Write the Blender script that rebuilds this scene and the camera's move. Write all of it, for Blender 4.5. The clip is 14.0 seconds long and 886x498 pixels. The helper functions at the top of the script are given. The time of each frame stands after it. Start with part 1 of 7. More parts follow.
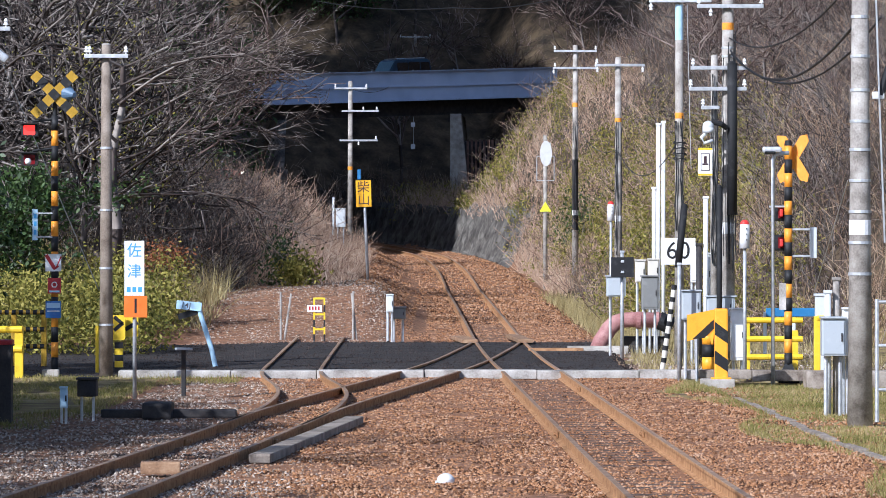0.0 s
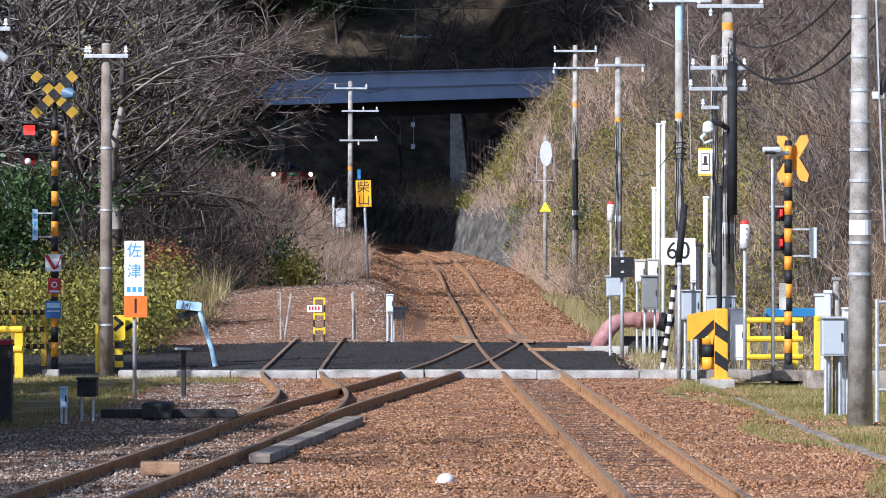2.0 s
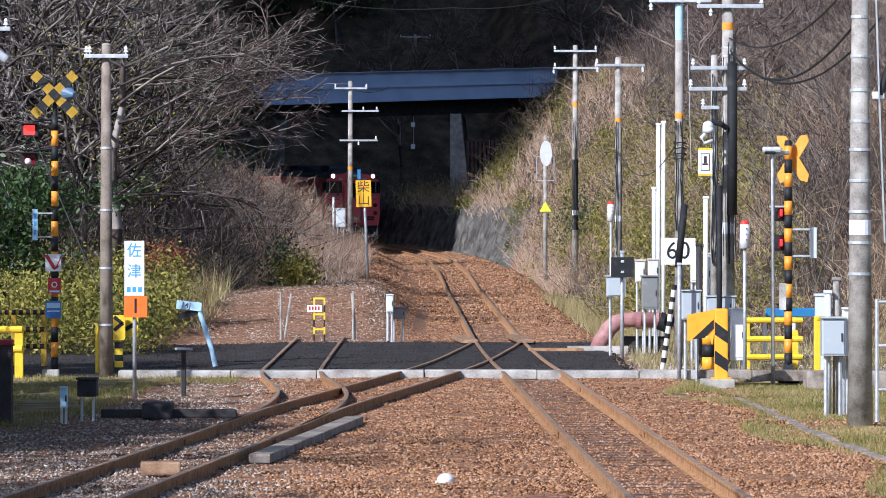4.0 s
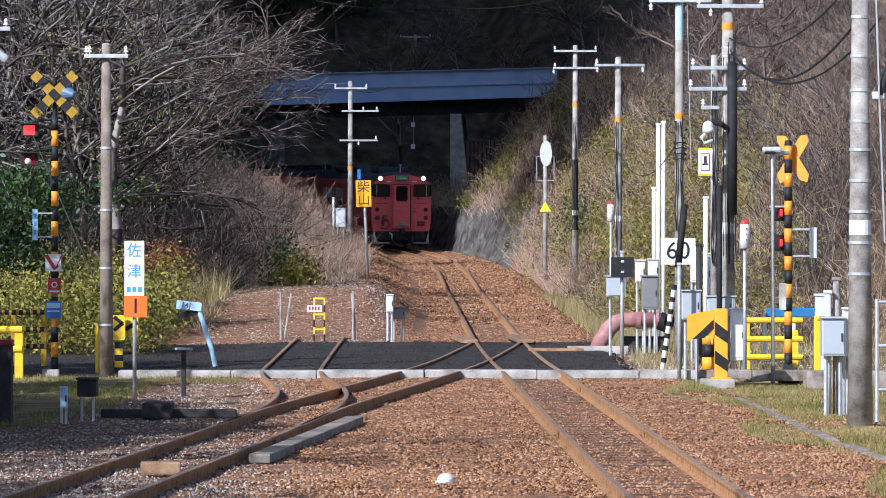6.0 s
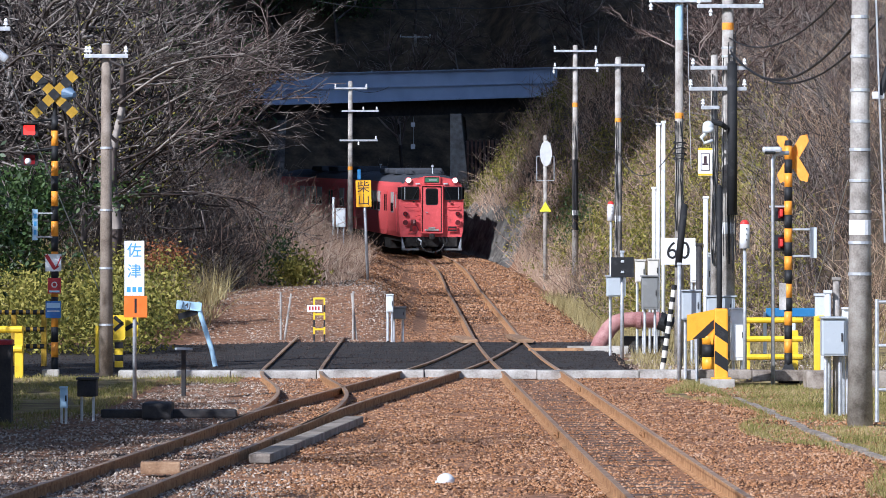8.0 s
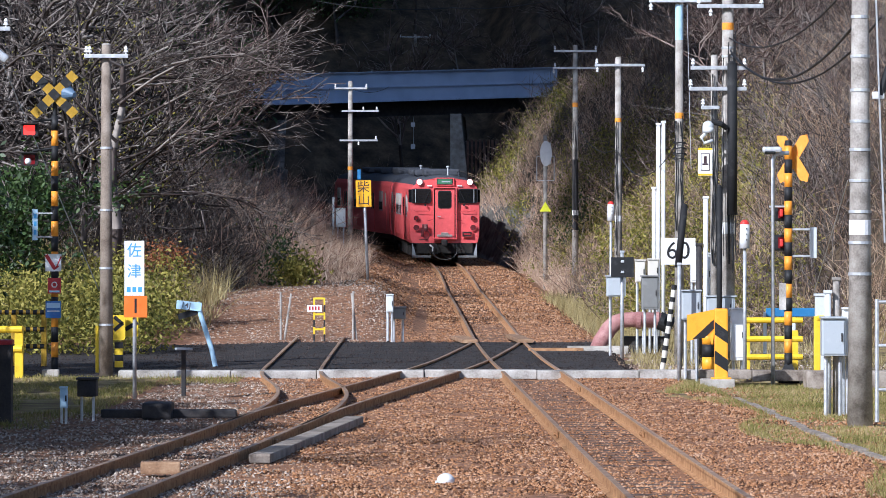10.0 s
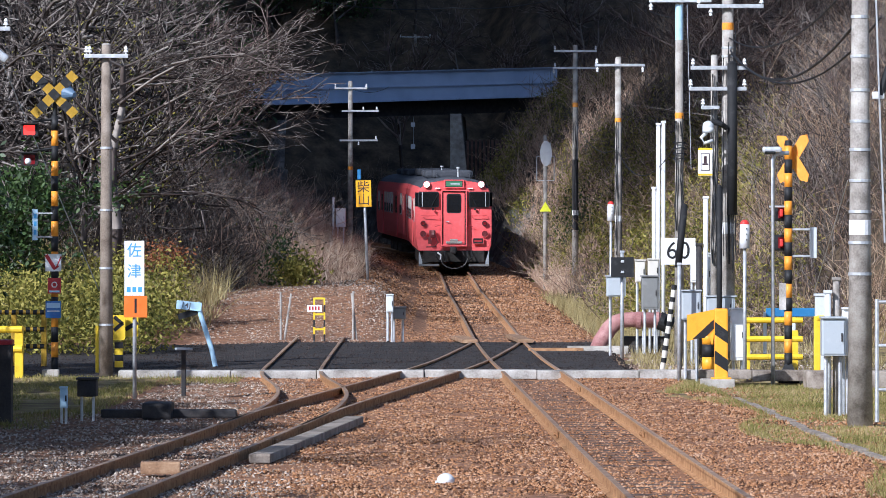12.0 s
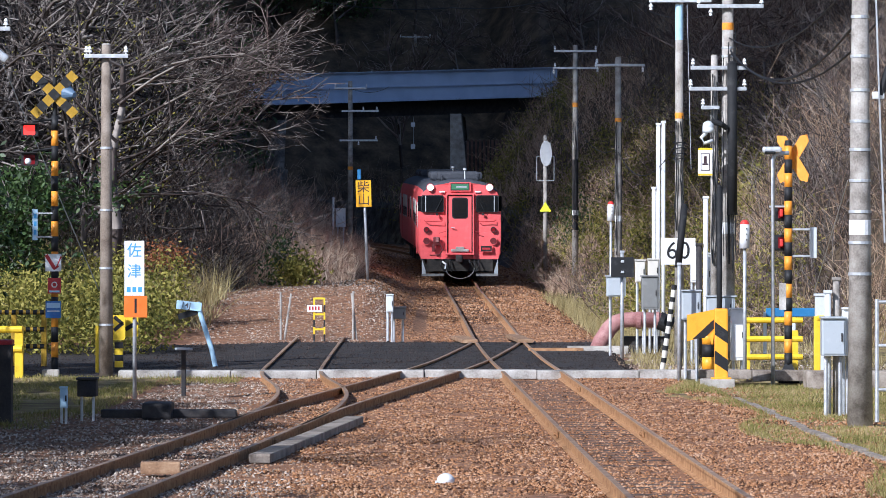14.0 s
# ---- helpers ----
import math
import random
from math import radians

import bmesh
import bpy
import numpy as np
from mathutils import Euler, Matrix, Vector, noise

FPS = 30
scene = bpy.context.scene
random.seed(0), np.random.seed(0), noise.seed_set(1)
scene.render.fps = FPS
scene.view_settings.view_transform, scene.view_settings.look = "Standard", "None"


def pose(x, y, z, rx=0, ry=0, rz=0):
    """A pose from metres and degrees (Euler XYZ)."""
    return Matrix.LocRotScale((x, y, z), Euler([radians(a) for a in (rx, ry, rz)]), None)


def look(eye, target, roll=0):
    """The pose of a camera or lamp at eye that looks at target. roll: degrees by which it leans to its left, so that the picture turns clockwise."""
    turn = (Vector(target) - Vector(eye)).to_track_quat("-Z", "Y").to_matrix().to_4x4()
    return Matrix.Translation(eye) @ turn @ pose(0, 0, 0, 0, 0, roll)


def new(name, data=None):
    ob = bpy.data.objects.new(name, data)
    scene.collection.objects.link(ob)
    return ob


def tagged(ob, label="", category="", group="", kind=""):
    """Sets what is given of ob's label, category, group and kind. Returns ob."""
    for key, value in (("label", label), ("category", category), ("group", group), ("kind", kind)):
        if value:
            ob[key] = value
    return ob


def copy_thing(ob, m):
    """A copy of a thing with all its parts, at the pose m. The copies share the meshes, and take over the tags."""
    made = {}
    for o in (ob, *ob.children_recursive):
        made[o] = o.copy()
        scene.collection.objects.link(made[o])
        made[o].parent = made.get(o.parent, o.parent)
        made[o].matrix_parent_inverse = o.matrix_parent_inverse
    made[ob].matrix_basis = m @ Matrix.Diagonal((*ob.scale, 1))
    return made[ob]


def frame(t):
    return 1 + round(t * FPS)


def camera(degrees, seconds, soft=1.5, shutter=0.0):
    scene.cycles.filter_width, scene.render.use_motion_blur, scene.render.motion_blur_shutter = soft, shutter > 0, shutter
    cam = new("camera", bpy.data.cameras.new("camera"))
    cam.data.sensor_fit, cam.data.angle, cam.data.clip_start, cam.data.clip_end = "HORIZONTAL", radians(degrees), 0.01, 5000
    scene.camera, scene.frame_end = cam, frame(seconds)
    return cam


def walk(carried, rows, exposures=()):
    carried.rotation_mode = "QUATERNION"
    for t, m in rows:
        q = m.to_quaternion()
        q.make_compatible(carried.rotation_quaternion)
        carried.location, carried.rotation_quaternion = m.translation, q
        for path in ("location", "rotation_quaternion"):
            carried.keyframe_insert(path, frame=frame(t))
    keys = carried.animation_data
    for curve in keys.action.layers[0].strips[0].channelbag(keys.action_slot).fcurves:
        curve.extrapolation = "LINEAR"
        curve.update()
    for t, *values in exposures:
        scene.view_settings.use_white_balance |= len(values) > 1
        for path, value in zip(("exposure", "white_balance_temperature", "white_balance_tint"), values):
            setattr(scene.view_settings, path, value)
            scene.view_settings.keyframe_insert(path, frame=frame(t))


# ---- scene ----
import colorsys

# ---------------------------------------------------------------- camera
cam = camera(11.193, 14.0, soft=0.75)
EYE = (0.0, 0.0, 2.27)
walk(cam, [(0.0, look(EYE, (0.0, 100.0, 2.27))), (14.0, look(EYE, (0.0, 100.0, 2.27)))],
     exposures=[(0.0, 0.39, 5500, 14), (14.0, 0.39, 5500, 14)])

# ---------------------------------------------------------------- light
SUN_ELEV, SUN_LEFT = 33.0, 40.0            # height, and angle to the left of straight behind the camera
to_sun = Vector((-math.sin(radians(SUN_LEFT)) * math.cos(radians(SUN_ELEV)),
                 -math.cos(radians(SUN_LEFT)) * math.cos(radians(SUN_ELEV)), math.sin(radians(SUN_ELEV))))
world = bpy.data.worlds.new("sky")
scene.world = world
world.use_nodes = True
wn = world.node_tree
sky = wn.nodes.new("ShaderNodeTexSky")
sky.sky_type = "NISHITA"
sky.sun_disc = False
sky.ozone_density = 2.5
sky.sun_elevation = radians(SUN_ELEV)
sky.sun_rotation = radians(180.0 + SUN_LEFT)
wn.links.new(sky.outputs[0], wn.nodes["Background"].inputs[0])
wn.nodes["Background"].inputs[1].default_value = 0.115
sun = new("sun", bpy.data.lights.new("sun", "SUN"))
sun.data.energy, sun.data.angle, sun.data.color = 5.0, radians(0.5), (1.0, 0.96, 0.89)
sun.matrix_world = look(tuple(to_sun * 100), (0, 0, 0))


# ---------------------------------------------------------------- plan
def smooth(a, b, v):
    t = min(1.0, max(0.0, (v - a) / (b - a)))
    return t * t * (3 - 2 * t)


def spline(knots):
    """A smooth function through the knots (place along the line, sideways)."""
    ks = [k[0] for k in knots]

    def f(v):
        i = max(1, min(len(ks) - 3, int(np.searchsorted(ks, v)) - 1)) if len(ks) > 3 else 1
        (x0, y0), (x1, y1), (x2, y2), (x3, y3) = knots[i - 1:i + 3]
        m1, m2 = (y2 - y0) / (x2 - x0), (y3 - y1) / (x3 - x1)
        t = (v - x1) / (x2 - x1)
        if t < 0:
            return y1 + m1 * (v - x1)
        if t > 1:
            return y2 + m2 * (v - x2)
        h = x2 - x1
        return ((2 * t**3 - 3 * t**2 + 1) * y1 + (t**3 - 2 * t**2 + t) * h * m1
                + (-2 * t**3 + 3 * t**2) * y2 + (t**3 - t**2) * h * m2)
    return f


main_x = spline([(0, 3.0), (44, 2.22), (70, 1.85), (84, 1.66), (94, 1.46), (104, 1.28), (125, 1.02), (150, 0.67), (160, 0.57), (178, 0.28), (200, -0.48), (211.5, -1.5), (224, -3.4), (237, -6.2), (252, -10.0), (272, -16.0), (300, -25.5), (330, -36.0)])
loop_x = spline([(0, -6.4), (30, -4.3), (41.5, -3.5), (52, -2.78), (65, -1.95), (79, -0.70), (88, 0.08), (96, 0.72), (104, 1.25), (112, 1.2)])
spur_x = spline([(40, -3.6), (52, -2.80), (60, -2.28), (66, -2.05), (73, -2.12), (83, -2.78), (92, -2.9), (104, -2.88), (112, -2.85)])


def grade(y):
    """Height of the rail tops along the line: level through the station, then climbing."""
    return climb(y) if y > 84 else 0.0


climb = spline([(70, 0.0), (84, 0.0), (92, 0.03), (103, 0.17), (124, 0.50), (145, 0.85), (158, 1.08), (178, 1.52), (211, 2.19), (237, 2.80), (300, 4.2), (360, 5.4)])


RAIL = 0.153


# ---------------------------------------------------------------- materials
def material(name, stops, scale=4.0, rough=0.8, metal=0.0, bump=0.15, bump_scale=40.0, vary=0.12, detail=6.0, island=False, spec=0.4, coords="Object"):
    """A surface whose colour runs over the stops with coarse noise, with finer grain, relief and a change from piece to piece."""
    m = bpy.data.materials.new(name)
    m.use_nodes = True
    n, l = m.node_tree.nodes, m.node_tree.links
    b = n["Principled BSDF"]
    tc = n.new("ShaderNodeTexCoord")
    geo = n.new("ShaderNodeNewGeometry")
    src = geo.outputs["Position"] if coords == "World" else tc.outputs["Object"]
    big, fine = n.new("ShaderNodeTexNoise"), n.new("ShaderNodeTexNoise")
    big.inputs["Scale"].default_value, big.inputs["Detail"].default_value = scale, detail
    fine.inputs["Scale"].default_value, fine.inputs["Detail"].default_value = bump_scale, 4.0
    l.new(src, big.inputs["Vector"])
    l.new(src, fine.inputs["Vector"])
    mixf = n.new("ShaderNodeMath")
    mixf.operation = "MULTIPLY_ADD"
    l.new(fine.outputs["Fac"], mixf.inputs[0])
    mixf.inputs[1].default_value = 0.35
    l.new(big.outputs["Fac"], mixf.inputs[2])
    sub = n.new("ShaderNodeMath")
    sub.operation = "SUBTRACT"
    l.new(mixf.outputs[0], sub.inputs[0])
    sub.inputs[1].default_value = 0.175
    ramp = n.new("ShaderNodeValToRGB")
    e = ramp.color_ramp.elements
    k = len(stops)
    for i, c in enumerate(stops):
        pos = 0.3 + 0.4 * i / max(1, k - 1)
        el = e[i] if i < 2 else e.new(pos)
        el.position = pos
        el.color = (*c, 1)
    l.new(sub.outputs[0], ramp.inputs[0])
    oi = n.new("ShaderNodeObjectInfo")
    hsv = n.new("ShaderNodeHueSaturation")
    rng = n.new("ShaderNodeMapRange")
    rng.inputs["To Min"].default_value, rng.inputs["To Max"].default_value = 1 - vary, 1 + vary
    l.new(geo.outputs["Random Per Island"] if island else oi.outputs["Random"], rng.inputs["Value"])
    l.new(rng.outputs[0], hsv.inputs["Value"])
    l.new(ramp.outputs[0], hsv.inputs["Color"])
    l.new(hsv.outputs[0], b.inputs["Base Color"])
    b.inputs["Roughness"].default_value, b.inputs["Metallic"].default_value = rough, metal
    b.inputs["Specular IOR Level"].default_value = spec
    if bump:
        bp = n.new("ShaderNodeBump")
        bp.inputs["Strength"].default_value, bp.inputs["Distance"].default_value = bump, 0.02
        l.new(fine.outputs["Fac"], bp.inputs["Height"])
        l.new(bp.outputs[0], b.inputs["Normal"])
    return m


def paint(name, c, rough=0.45, wear=0.25, metal=0.0, scale=6.0):
    """Paint with dirt and fading."""
    d = tuple(v * (1 - wear) for v in c)
    f = tuple(min(1, v * (1 + wear * 0.4) + 0.02) for v in c)
    return material(name, [d, c, c, f], scale=scale, rough=rough, bump=0.05, bump_scale=60, vary=0.04, metal=metal)


def glow(name, c, power):
    m = bpy.data.materials.new(name)
    m.use_nodes = True
    b = m.node_tree.nodes["Principled BSDF"]
    b.inputs["Base Color"].default_value = (*c, 1)
    b.inputs["Emission Color"].default_value = (*c, 1)
    b.inputs["Emission Strength"].default_value = power
    return m


M_BALLAST = material("ballast_ground", [(0.07, 0.032, 0.017), (0.17, 0.08, 0.04), (0.27, 0.13, 0.065), (0.34, 0.19, 0.11)], scale=7, rough=0.95, bump=1.0, bump_scale=22, coords="World")
M_RUST = material("rusty_steel", [(0.20, 0.095, 0.04), (0.36, 0.19, 0.085), (0.46, 0.27, 0.13)], scale=8, rough=0.8, bump=0.2, vary=0.1)
M_HEAD = material("worn_rail_top", [(0.24, 0.15, 0.09), (0.38, 0.24, 0.14), (0.48, 0.34, 0.23)], scale=3, rough=0.5, metal=0.35, bump=0.05)
M_CONC = material("weathered_concrete", [(0.20, 0.18, 0.15), (0.34, 0.31, 0.27), (0.46, 0.43, 0.38)], scale=3, rough=0.9, bump=0.3)
M_POLE = material("pole_concrete", [(0.15, 0.13, 0.11), (0.31, 0.28, 0.245), (0.45, 0.42, 0.375)], scale=3.5, rough=0.85, bump=0.2)
# near black: the shade lying over the crossing is put into this colour
M_SHADEASPHALT = material("asphalt", [(0.013, 0.011, 0.011), (0.028, 0.024, 0.022), (0.06, 0.048, 0.04)], scale=1.3, rough=0.9, bump=0.5, bump_scale=60, coords="World")
M_GIRDER = material("blue_grey_girder_paint", [(0.34, 0.41, 0.55), (0.40, 0.48, 0.62), (0.45, 0.53, 0.67)], scale=0.8, rough=0.5, bump=0.03)
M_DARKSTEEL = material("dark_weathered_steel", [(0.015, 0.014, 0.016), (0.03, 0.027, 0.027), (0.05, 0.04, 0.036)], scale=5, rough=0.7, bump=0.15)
M_RED = paint("train_vermilion", (0.82, 0.125, 0.125), rough=0.4, wear=0.12)
M_ROOF = paint("train_roof_grey", (0.05, 0.054, 0.065), rough=0.8)
M_BLACK = paint("black_paint", (0.011, 0.011, 0.012), rough=0.65)
M_RUBBER = paint("black_rubber", (0.013, 0.013, 0.014), rough=0.75)
M_UNDER = material("grimy_underframe", [(0.012, 0.011, 0.01), (0.03, 0.027, 0.024), (0.05, 0.043, 0.036)], scale=6, rough=0.85)
M_WHITE = paint("white_paint", (0.74, 0.74, 0.73), wear=0.18)
M_CREAM = paint("cream_curtain", (0.62, 0.58, 0.50), wear=0.1)
M_YELLOW = paint("yellow_paint", (0.74, 0.50, 0.02), wear=0.22)
M_ORANGE = paint("orange_paint", (0.80, 0.30, 0.025), wear=0.2)
M_REDORANGE = paint("red_orange_sign", (0.80, 0.17, 0.02), wear=0.12)
M_SIGNYEL = paint("amber_sign", (0.85, 0.42, 0.01), wear=0.1)
M_GREY = paint("grey_cabinet_paint", (0.40, 0.43, 0.45), wear=0.15)
M_LIGHTGREY = paint("light_grey_paint", (0.58, 0.60, 0.60), wear=0.15)
M_BLUE = paint("blue_paint", (0.03, 0.16, 0.34), wear=0.15)
M_PALEBLUE = paint("pale_blue_enamel", (0.42, 0.60, 0.74), wear=0.12)
M_INKBLUE = paint("blue_lettering", (0.08, 0.33, 0.62), wear=0.1)
M_SIGNRED = paint("red_sign_paint", (0.42, 0.03, 0.035), wear=0.15)
M_DARKRED = paint("grimy_dark_red_paint", (0.13, 0.018, 0.02), wear=0.3)
M_BRIGHTRED = paint("bright_red_paint", (0.66, 0.04, 0.03), wear=0.12)
M_PINK = material("pinkish_red_pipe", [(0.20, 0.08, 0.075), (0.30, 0.14, 0.13), (0.38, 0.21, 0.19)], scale=5, rough=0.6)
M_GALV = material("galvanised_steel", [(0.36, 0.37, 0.38), (0.48, 0.49, 0.5), (0.58, 0.59, 0.6)], scale=9, rough=0.5, metal=0.4, bump=0.08)
M_INS = paint("white_porcelain", (0.80, 0.80, 0.78), rough=0.25, wear=0.08)
M_CABLE = paint("black_cable", (0.012, 0.012, 0.013), rough=0.6)
M_WOOD = material("old_timber", [(0.14, 0.08, 0.045), (0.27, 0.16, 0.09), (0.38, 0.25, 0.15)], scale=5, rough=0.9, bump=0.4)
M_LENS = glow("lit_red_lens", (1.0, 0.02, 0.012), 2.0)
M_LENSOFF = paint("unlit_red_lens", (0.16, 0.008, 0.012), rough=0.2, wear=0.1)
M_HEADLAMP = glow("lit_headlamp", (1.0, 0.90, 0.70), 5.0)
M_ROLLSIGN = glow("lit_green_rollsign", (0.05, 0.16, 0.08), 0.22)
M_GLASS = bpy.data.materials.new("dark_window_glass")
M_GLASS.use_nodes = True
_b = M_GLASS.node_tree.nodes["Principled BSDF"]
_b.inputs["Base Color"].default_value = (0.008, 0.009, 0.011, 1)
_b.inputs["Roughness"].default_value = 0.06
M_HILL = material("leaf_litter_earth", [(0.022, 0.017, 0.011), (0.05, 0.037, 0.022), (0.085, 0.06, 0.036), (0.13, 0.095, 0.055)], scale=0.9, rough=1.0, bump=0.8, bump_scale=6, coords="World")
M_TURF = material("dry_turf_earth", [(0.09, 0.06, 0.03), (0.19, 0.13, 0.06), (0.25, 0.20, 0.07), (0.36, 0.26, 0.15)], scale=1.6, rough=1.0, bump=0.7, bump_scale=30, coords="World")
M_ROCK = material("cut_rock", [(0.035, 0.031, 0.028), (0.11, 0.10, 0.088), (0.22, 0.205, 0.18)], scale=1.6, rough=0.95, bump=1.0, bump_scale=7, coords="World")
M_SLEEPER = material("tarred_sleeper_timber", [(0.045, 0.03, 0.022), (0.09, 0.058, 0.042), (0.15, 0.10, 0.072)], scale=6, rough=0.9, bump=0.5)
M_SLAB = material("sunbleached_concrete", [(0.18, 0.16, 0.14), (0.36, 0.335, 0.30), (0.52, 0.49, 0.45)], scale=2.5, rough=0.9, bump=0.3)
M_TROUGH = material("stained_concrete", [(0.13, 0.10, 0.08), (0.25, 0.21, 0.17), (0.36, 0.31, 0.26)], scale=4, rough=0.9, bump=0.4)
M_RIB = material("rusted_sheet_steel", [(0.06, 0.035, 0.028), (0.11, 0.065, 0.05), (0.16, 0.10, 0.08)], scale=4, rough=0.85, bump=0.2)


def scattered(name, stops, rough=0.9, spec=0.2, translucent=0.0, patch=1.4, single=0.8):
    """For many small loose pieces: each takes one colour of the stops."""
    m = bpy.data.materials.new(name)
    m.use_nodes = True
    n, l = m.node_tree.nodes, m.node_tree.links
    b = n["Principled BSDF"]
    geo = n.new("ShaderNodeNewGeometry")
    ramp = n.new("ShaderNodeValToRGB")
    e = ramp.color_ramp.elements
    for i, c in enumerate(stops):
        pos = i / max(1, len(stops) - 1)
        el = e[i] if i < 2 else e.new(pos)
        el.position, el.color = pos, (*c, 1)
    big = n.new("ShaderNodeTexNoise")
    big.inputs["Scale"].default_value, big.inputs["Detail"].default_value = 0.6, 3.0
    l.new(geo.outputs["Position"], big.inputs["Vector"])
    mx = n.new("ShaderNodeMath")
    mx.operation = "MULTIPLY_ADD"
    l.new(big.outputs["Fac"], mx.inputs[0])
    mx.inputs[1].default_value = patch
    half = n.new("ShaderNodeMath")
    half.operation = "MULTIPLY_ADD"
    l.new(geo.outputs["Random Per Island"], half.inputs[0])
    half.inputs[1].default_value, half.inputs[2].default_value = single, 0.5 - 0.5 * (patch + single)
    l.new(half.outputs[0], mx.inputs[2])
    l.new(mx.outputs[0], ramp.inputs[0])
    l.new(ramp.outputs[0], b.inputs["Base Color"])
    b.inputs["Roughness"].default_value = rough
    b.inputs["Specular IOR Level"].default_value = spec
    if translucent:
        tr = n.new("ShaderNodeBsdfTranslucent")
        l.new(ramp.outputs[0], tr.inputs["Color"])
        mix = n.new("ShaderNodeMixShader")
        mix.inputs[0].default_value = translucent
        l.new(b.outputs[0], mix.inputs[1])
        l.new(tr.outputs[0], mix.inputs[2])
        l.new(mix.outputs[0], n["Material Output"].inputs["Surface"])
    return m


# crossing gravel, its colour darkened to carry the shade on the road
M_SHADESTONE = scattered("shade_dark_stones", [(0.018, 0.014, 0.013), (0.035, 0.027, 0.024), (0.06, 0.045, 0.038)])
M_PINKBRUSH = scattered("pinkish_dry_stems", [(0.15, 0.09, 0.065), (0.45, 0.29, 0.20), (0.62, 0.44, 0.31), (0.70, 0.56, 0.43)])
M_STONE = scattered("ballast_stones", [(0.06, 0.028, 0.015), (0.22, 0.10, 0.045), (0.34, 0.165, 0.075), (0.40, 0.21, 0.105), (0.47, 0.30, 0.19)], patch=0.8, single=1.1)
M_PALESTONE = scattered("pale_ballast_stones", [(0.10, 0.068, 0.05), (0.22, 0.155, 0.11), (0.33, 0.25, 0.19), (0.52, 0.45, 0.38)], patch=0.8, single=1.1)
M_BARK = scattered("grey_bark", [(0.02, 0.016, 0.014), (0.055, 0.043, 0.038), (0.12, 0.10, 0.088), (0.28, 0.245, 0.22)], patch=0.7, single=1.2)
M_PALEBARK = scattered("pale_sunlit_bark", [(0.022, 0.016, 0.014), (0.06, 0.046, 0.04), (0.12, 0.095, 0.082), (0.31, 0.27, 0.235)], patch=0.7, single=1.2)
M_TWIG = scattered("brown_twigs", [(0.03, 0.02, 0.018), (0.10, 0.066, 0.055), (0.18, 0.13, 0.11), (0.30, 0.245, 0.21)], patch=0.8, single=1.0)
M_DRY = scattered("dry_brush_stems", [(0.08, 0.05, 0.035), (0.27, 0.175, 0.115), (0.42, 0.30, 0.20), (0.56, 0.44, 0.31)])
M_REED = scattered("straw_grass", [(0.20, 0.15, 0.06), (0.36, 0.29, 0.13), (0.50, 0.42, 0.22)], translucent=0.2)
M_LEAF = scattered("evergreen_leaves", [(0.018, 0.035, 0.010), (0.04, 0.075, 0.018), (0.075, 0.12, 0.03)], rough=0.5, spec=0.4, translucent=0.2)
M_OLIVE = scattered("yellow_green_bamboo_leaves", [(0.055, 0.065, 0.014), (0.17, 0.16, 0.032), (0.30, 0.265, 0.055), (0.42, 0.35, 0.10)], rough=0.6, translucent=0.25)
M_RUSTLEAF = scattered("withered_red_brown_leaves", [(0.13, 0.05, 0.022), (0.25, 0.09, 0.04), (0.33, 0.16, 0.08)], translucent=0.2)
M_GRASS = scattered("winter_grass", [(0.10, 0.11, 0.025), (0.20, 0.19, 0.05), (0.33, 0.27, 0.10), (0.46, 0.36, 0.19)], translucent=0.2)
M_NAVY = paint("navy_car_paint", (0.018, 0.05, 0.085), rough=0.2, wear=0.1)
# the sky's reflection in the windscreen is put into this pale base colour
M_SCREEN = paint("windscreen_painted_reflection", (0.10, 0.19, 0.23), rough=0.08, wear=0.1)
M_POLEBROWN = material("brown_weathered_pole", [(0.10, 0.075, 0.055), (0.20, 0.16, 0.125), (0.28, 0.235, 0.19)], scale=2.5, rough=0.85, bump=0.2)
# yellow lowered in colour to carry the shade over the left crossbuck
M_SHADEYEL = paint("shade_dulled_yellow_paint", (0.38, 0.225, 0.015), wear=0.3)
M_ORANGEYEL = paint("orange_yellow_paint", (0.88, 0.37, 0.02), wear=0.15)
M_LIME = paint("fluorescent_yellow", (0.80, 0.82, 0.03), wear=0.08)
M_SIGNINK = paint("dark_sign_ink", (0.05, 0.025, 0.03), wear=0.1)
M_NOTICEBLUE = paint("notice_blue", (0.05, 0.16, 0.42), wear=0.1)
M_BLUEGREY = paint("blue_grey_paint", (0.10, 0.16, 0.24), wear=0.2)
M_DULLGREY = paint("dull_grey_paint", (0.20, 0.20, 0.19), wear=0.25)
M_CLOUD = paint("cloud_white", (0.8, 0.8, 0.8), rough=1.0, wear=0.05)


# ---------------------------------------------------------------- mesh tools
def box(bm, cx, cy, cz, sx, sy, sz, m=None, bevel=0.0):
    g = bmesh.ops.create_cube(bm, size=1.0, matrix=(m or Matrix()) @ Matrix.Translation((cx, cy, cz)) @ Matrix.Diagonal((sx, sy, sz, 1)))
    if bevel:
        es = list({e for v in g["verts"] for e in v.link_edges})
        bmesh.ops.bevel(bm, geom=es, offset=bevel, segments=2, affect="EDGES", profile=0.6)
    return bm


def tube(bm, a, b, r1, r2=None, n=10):
    a, b = Vector(a), Vector(b)
    d = b - a
    m = Matrix.Translation((a + b) / 2) @ d.to_track_quat("Z", "Y").to_matrix().to_4x4()
    bmesh.ops.create_cone(bm, cap_ends=True, segments=n, radius1=r1, radius2=r1 if r2 is None else r2, depth=d.length, matrix=m)
    return bm


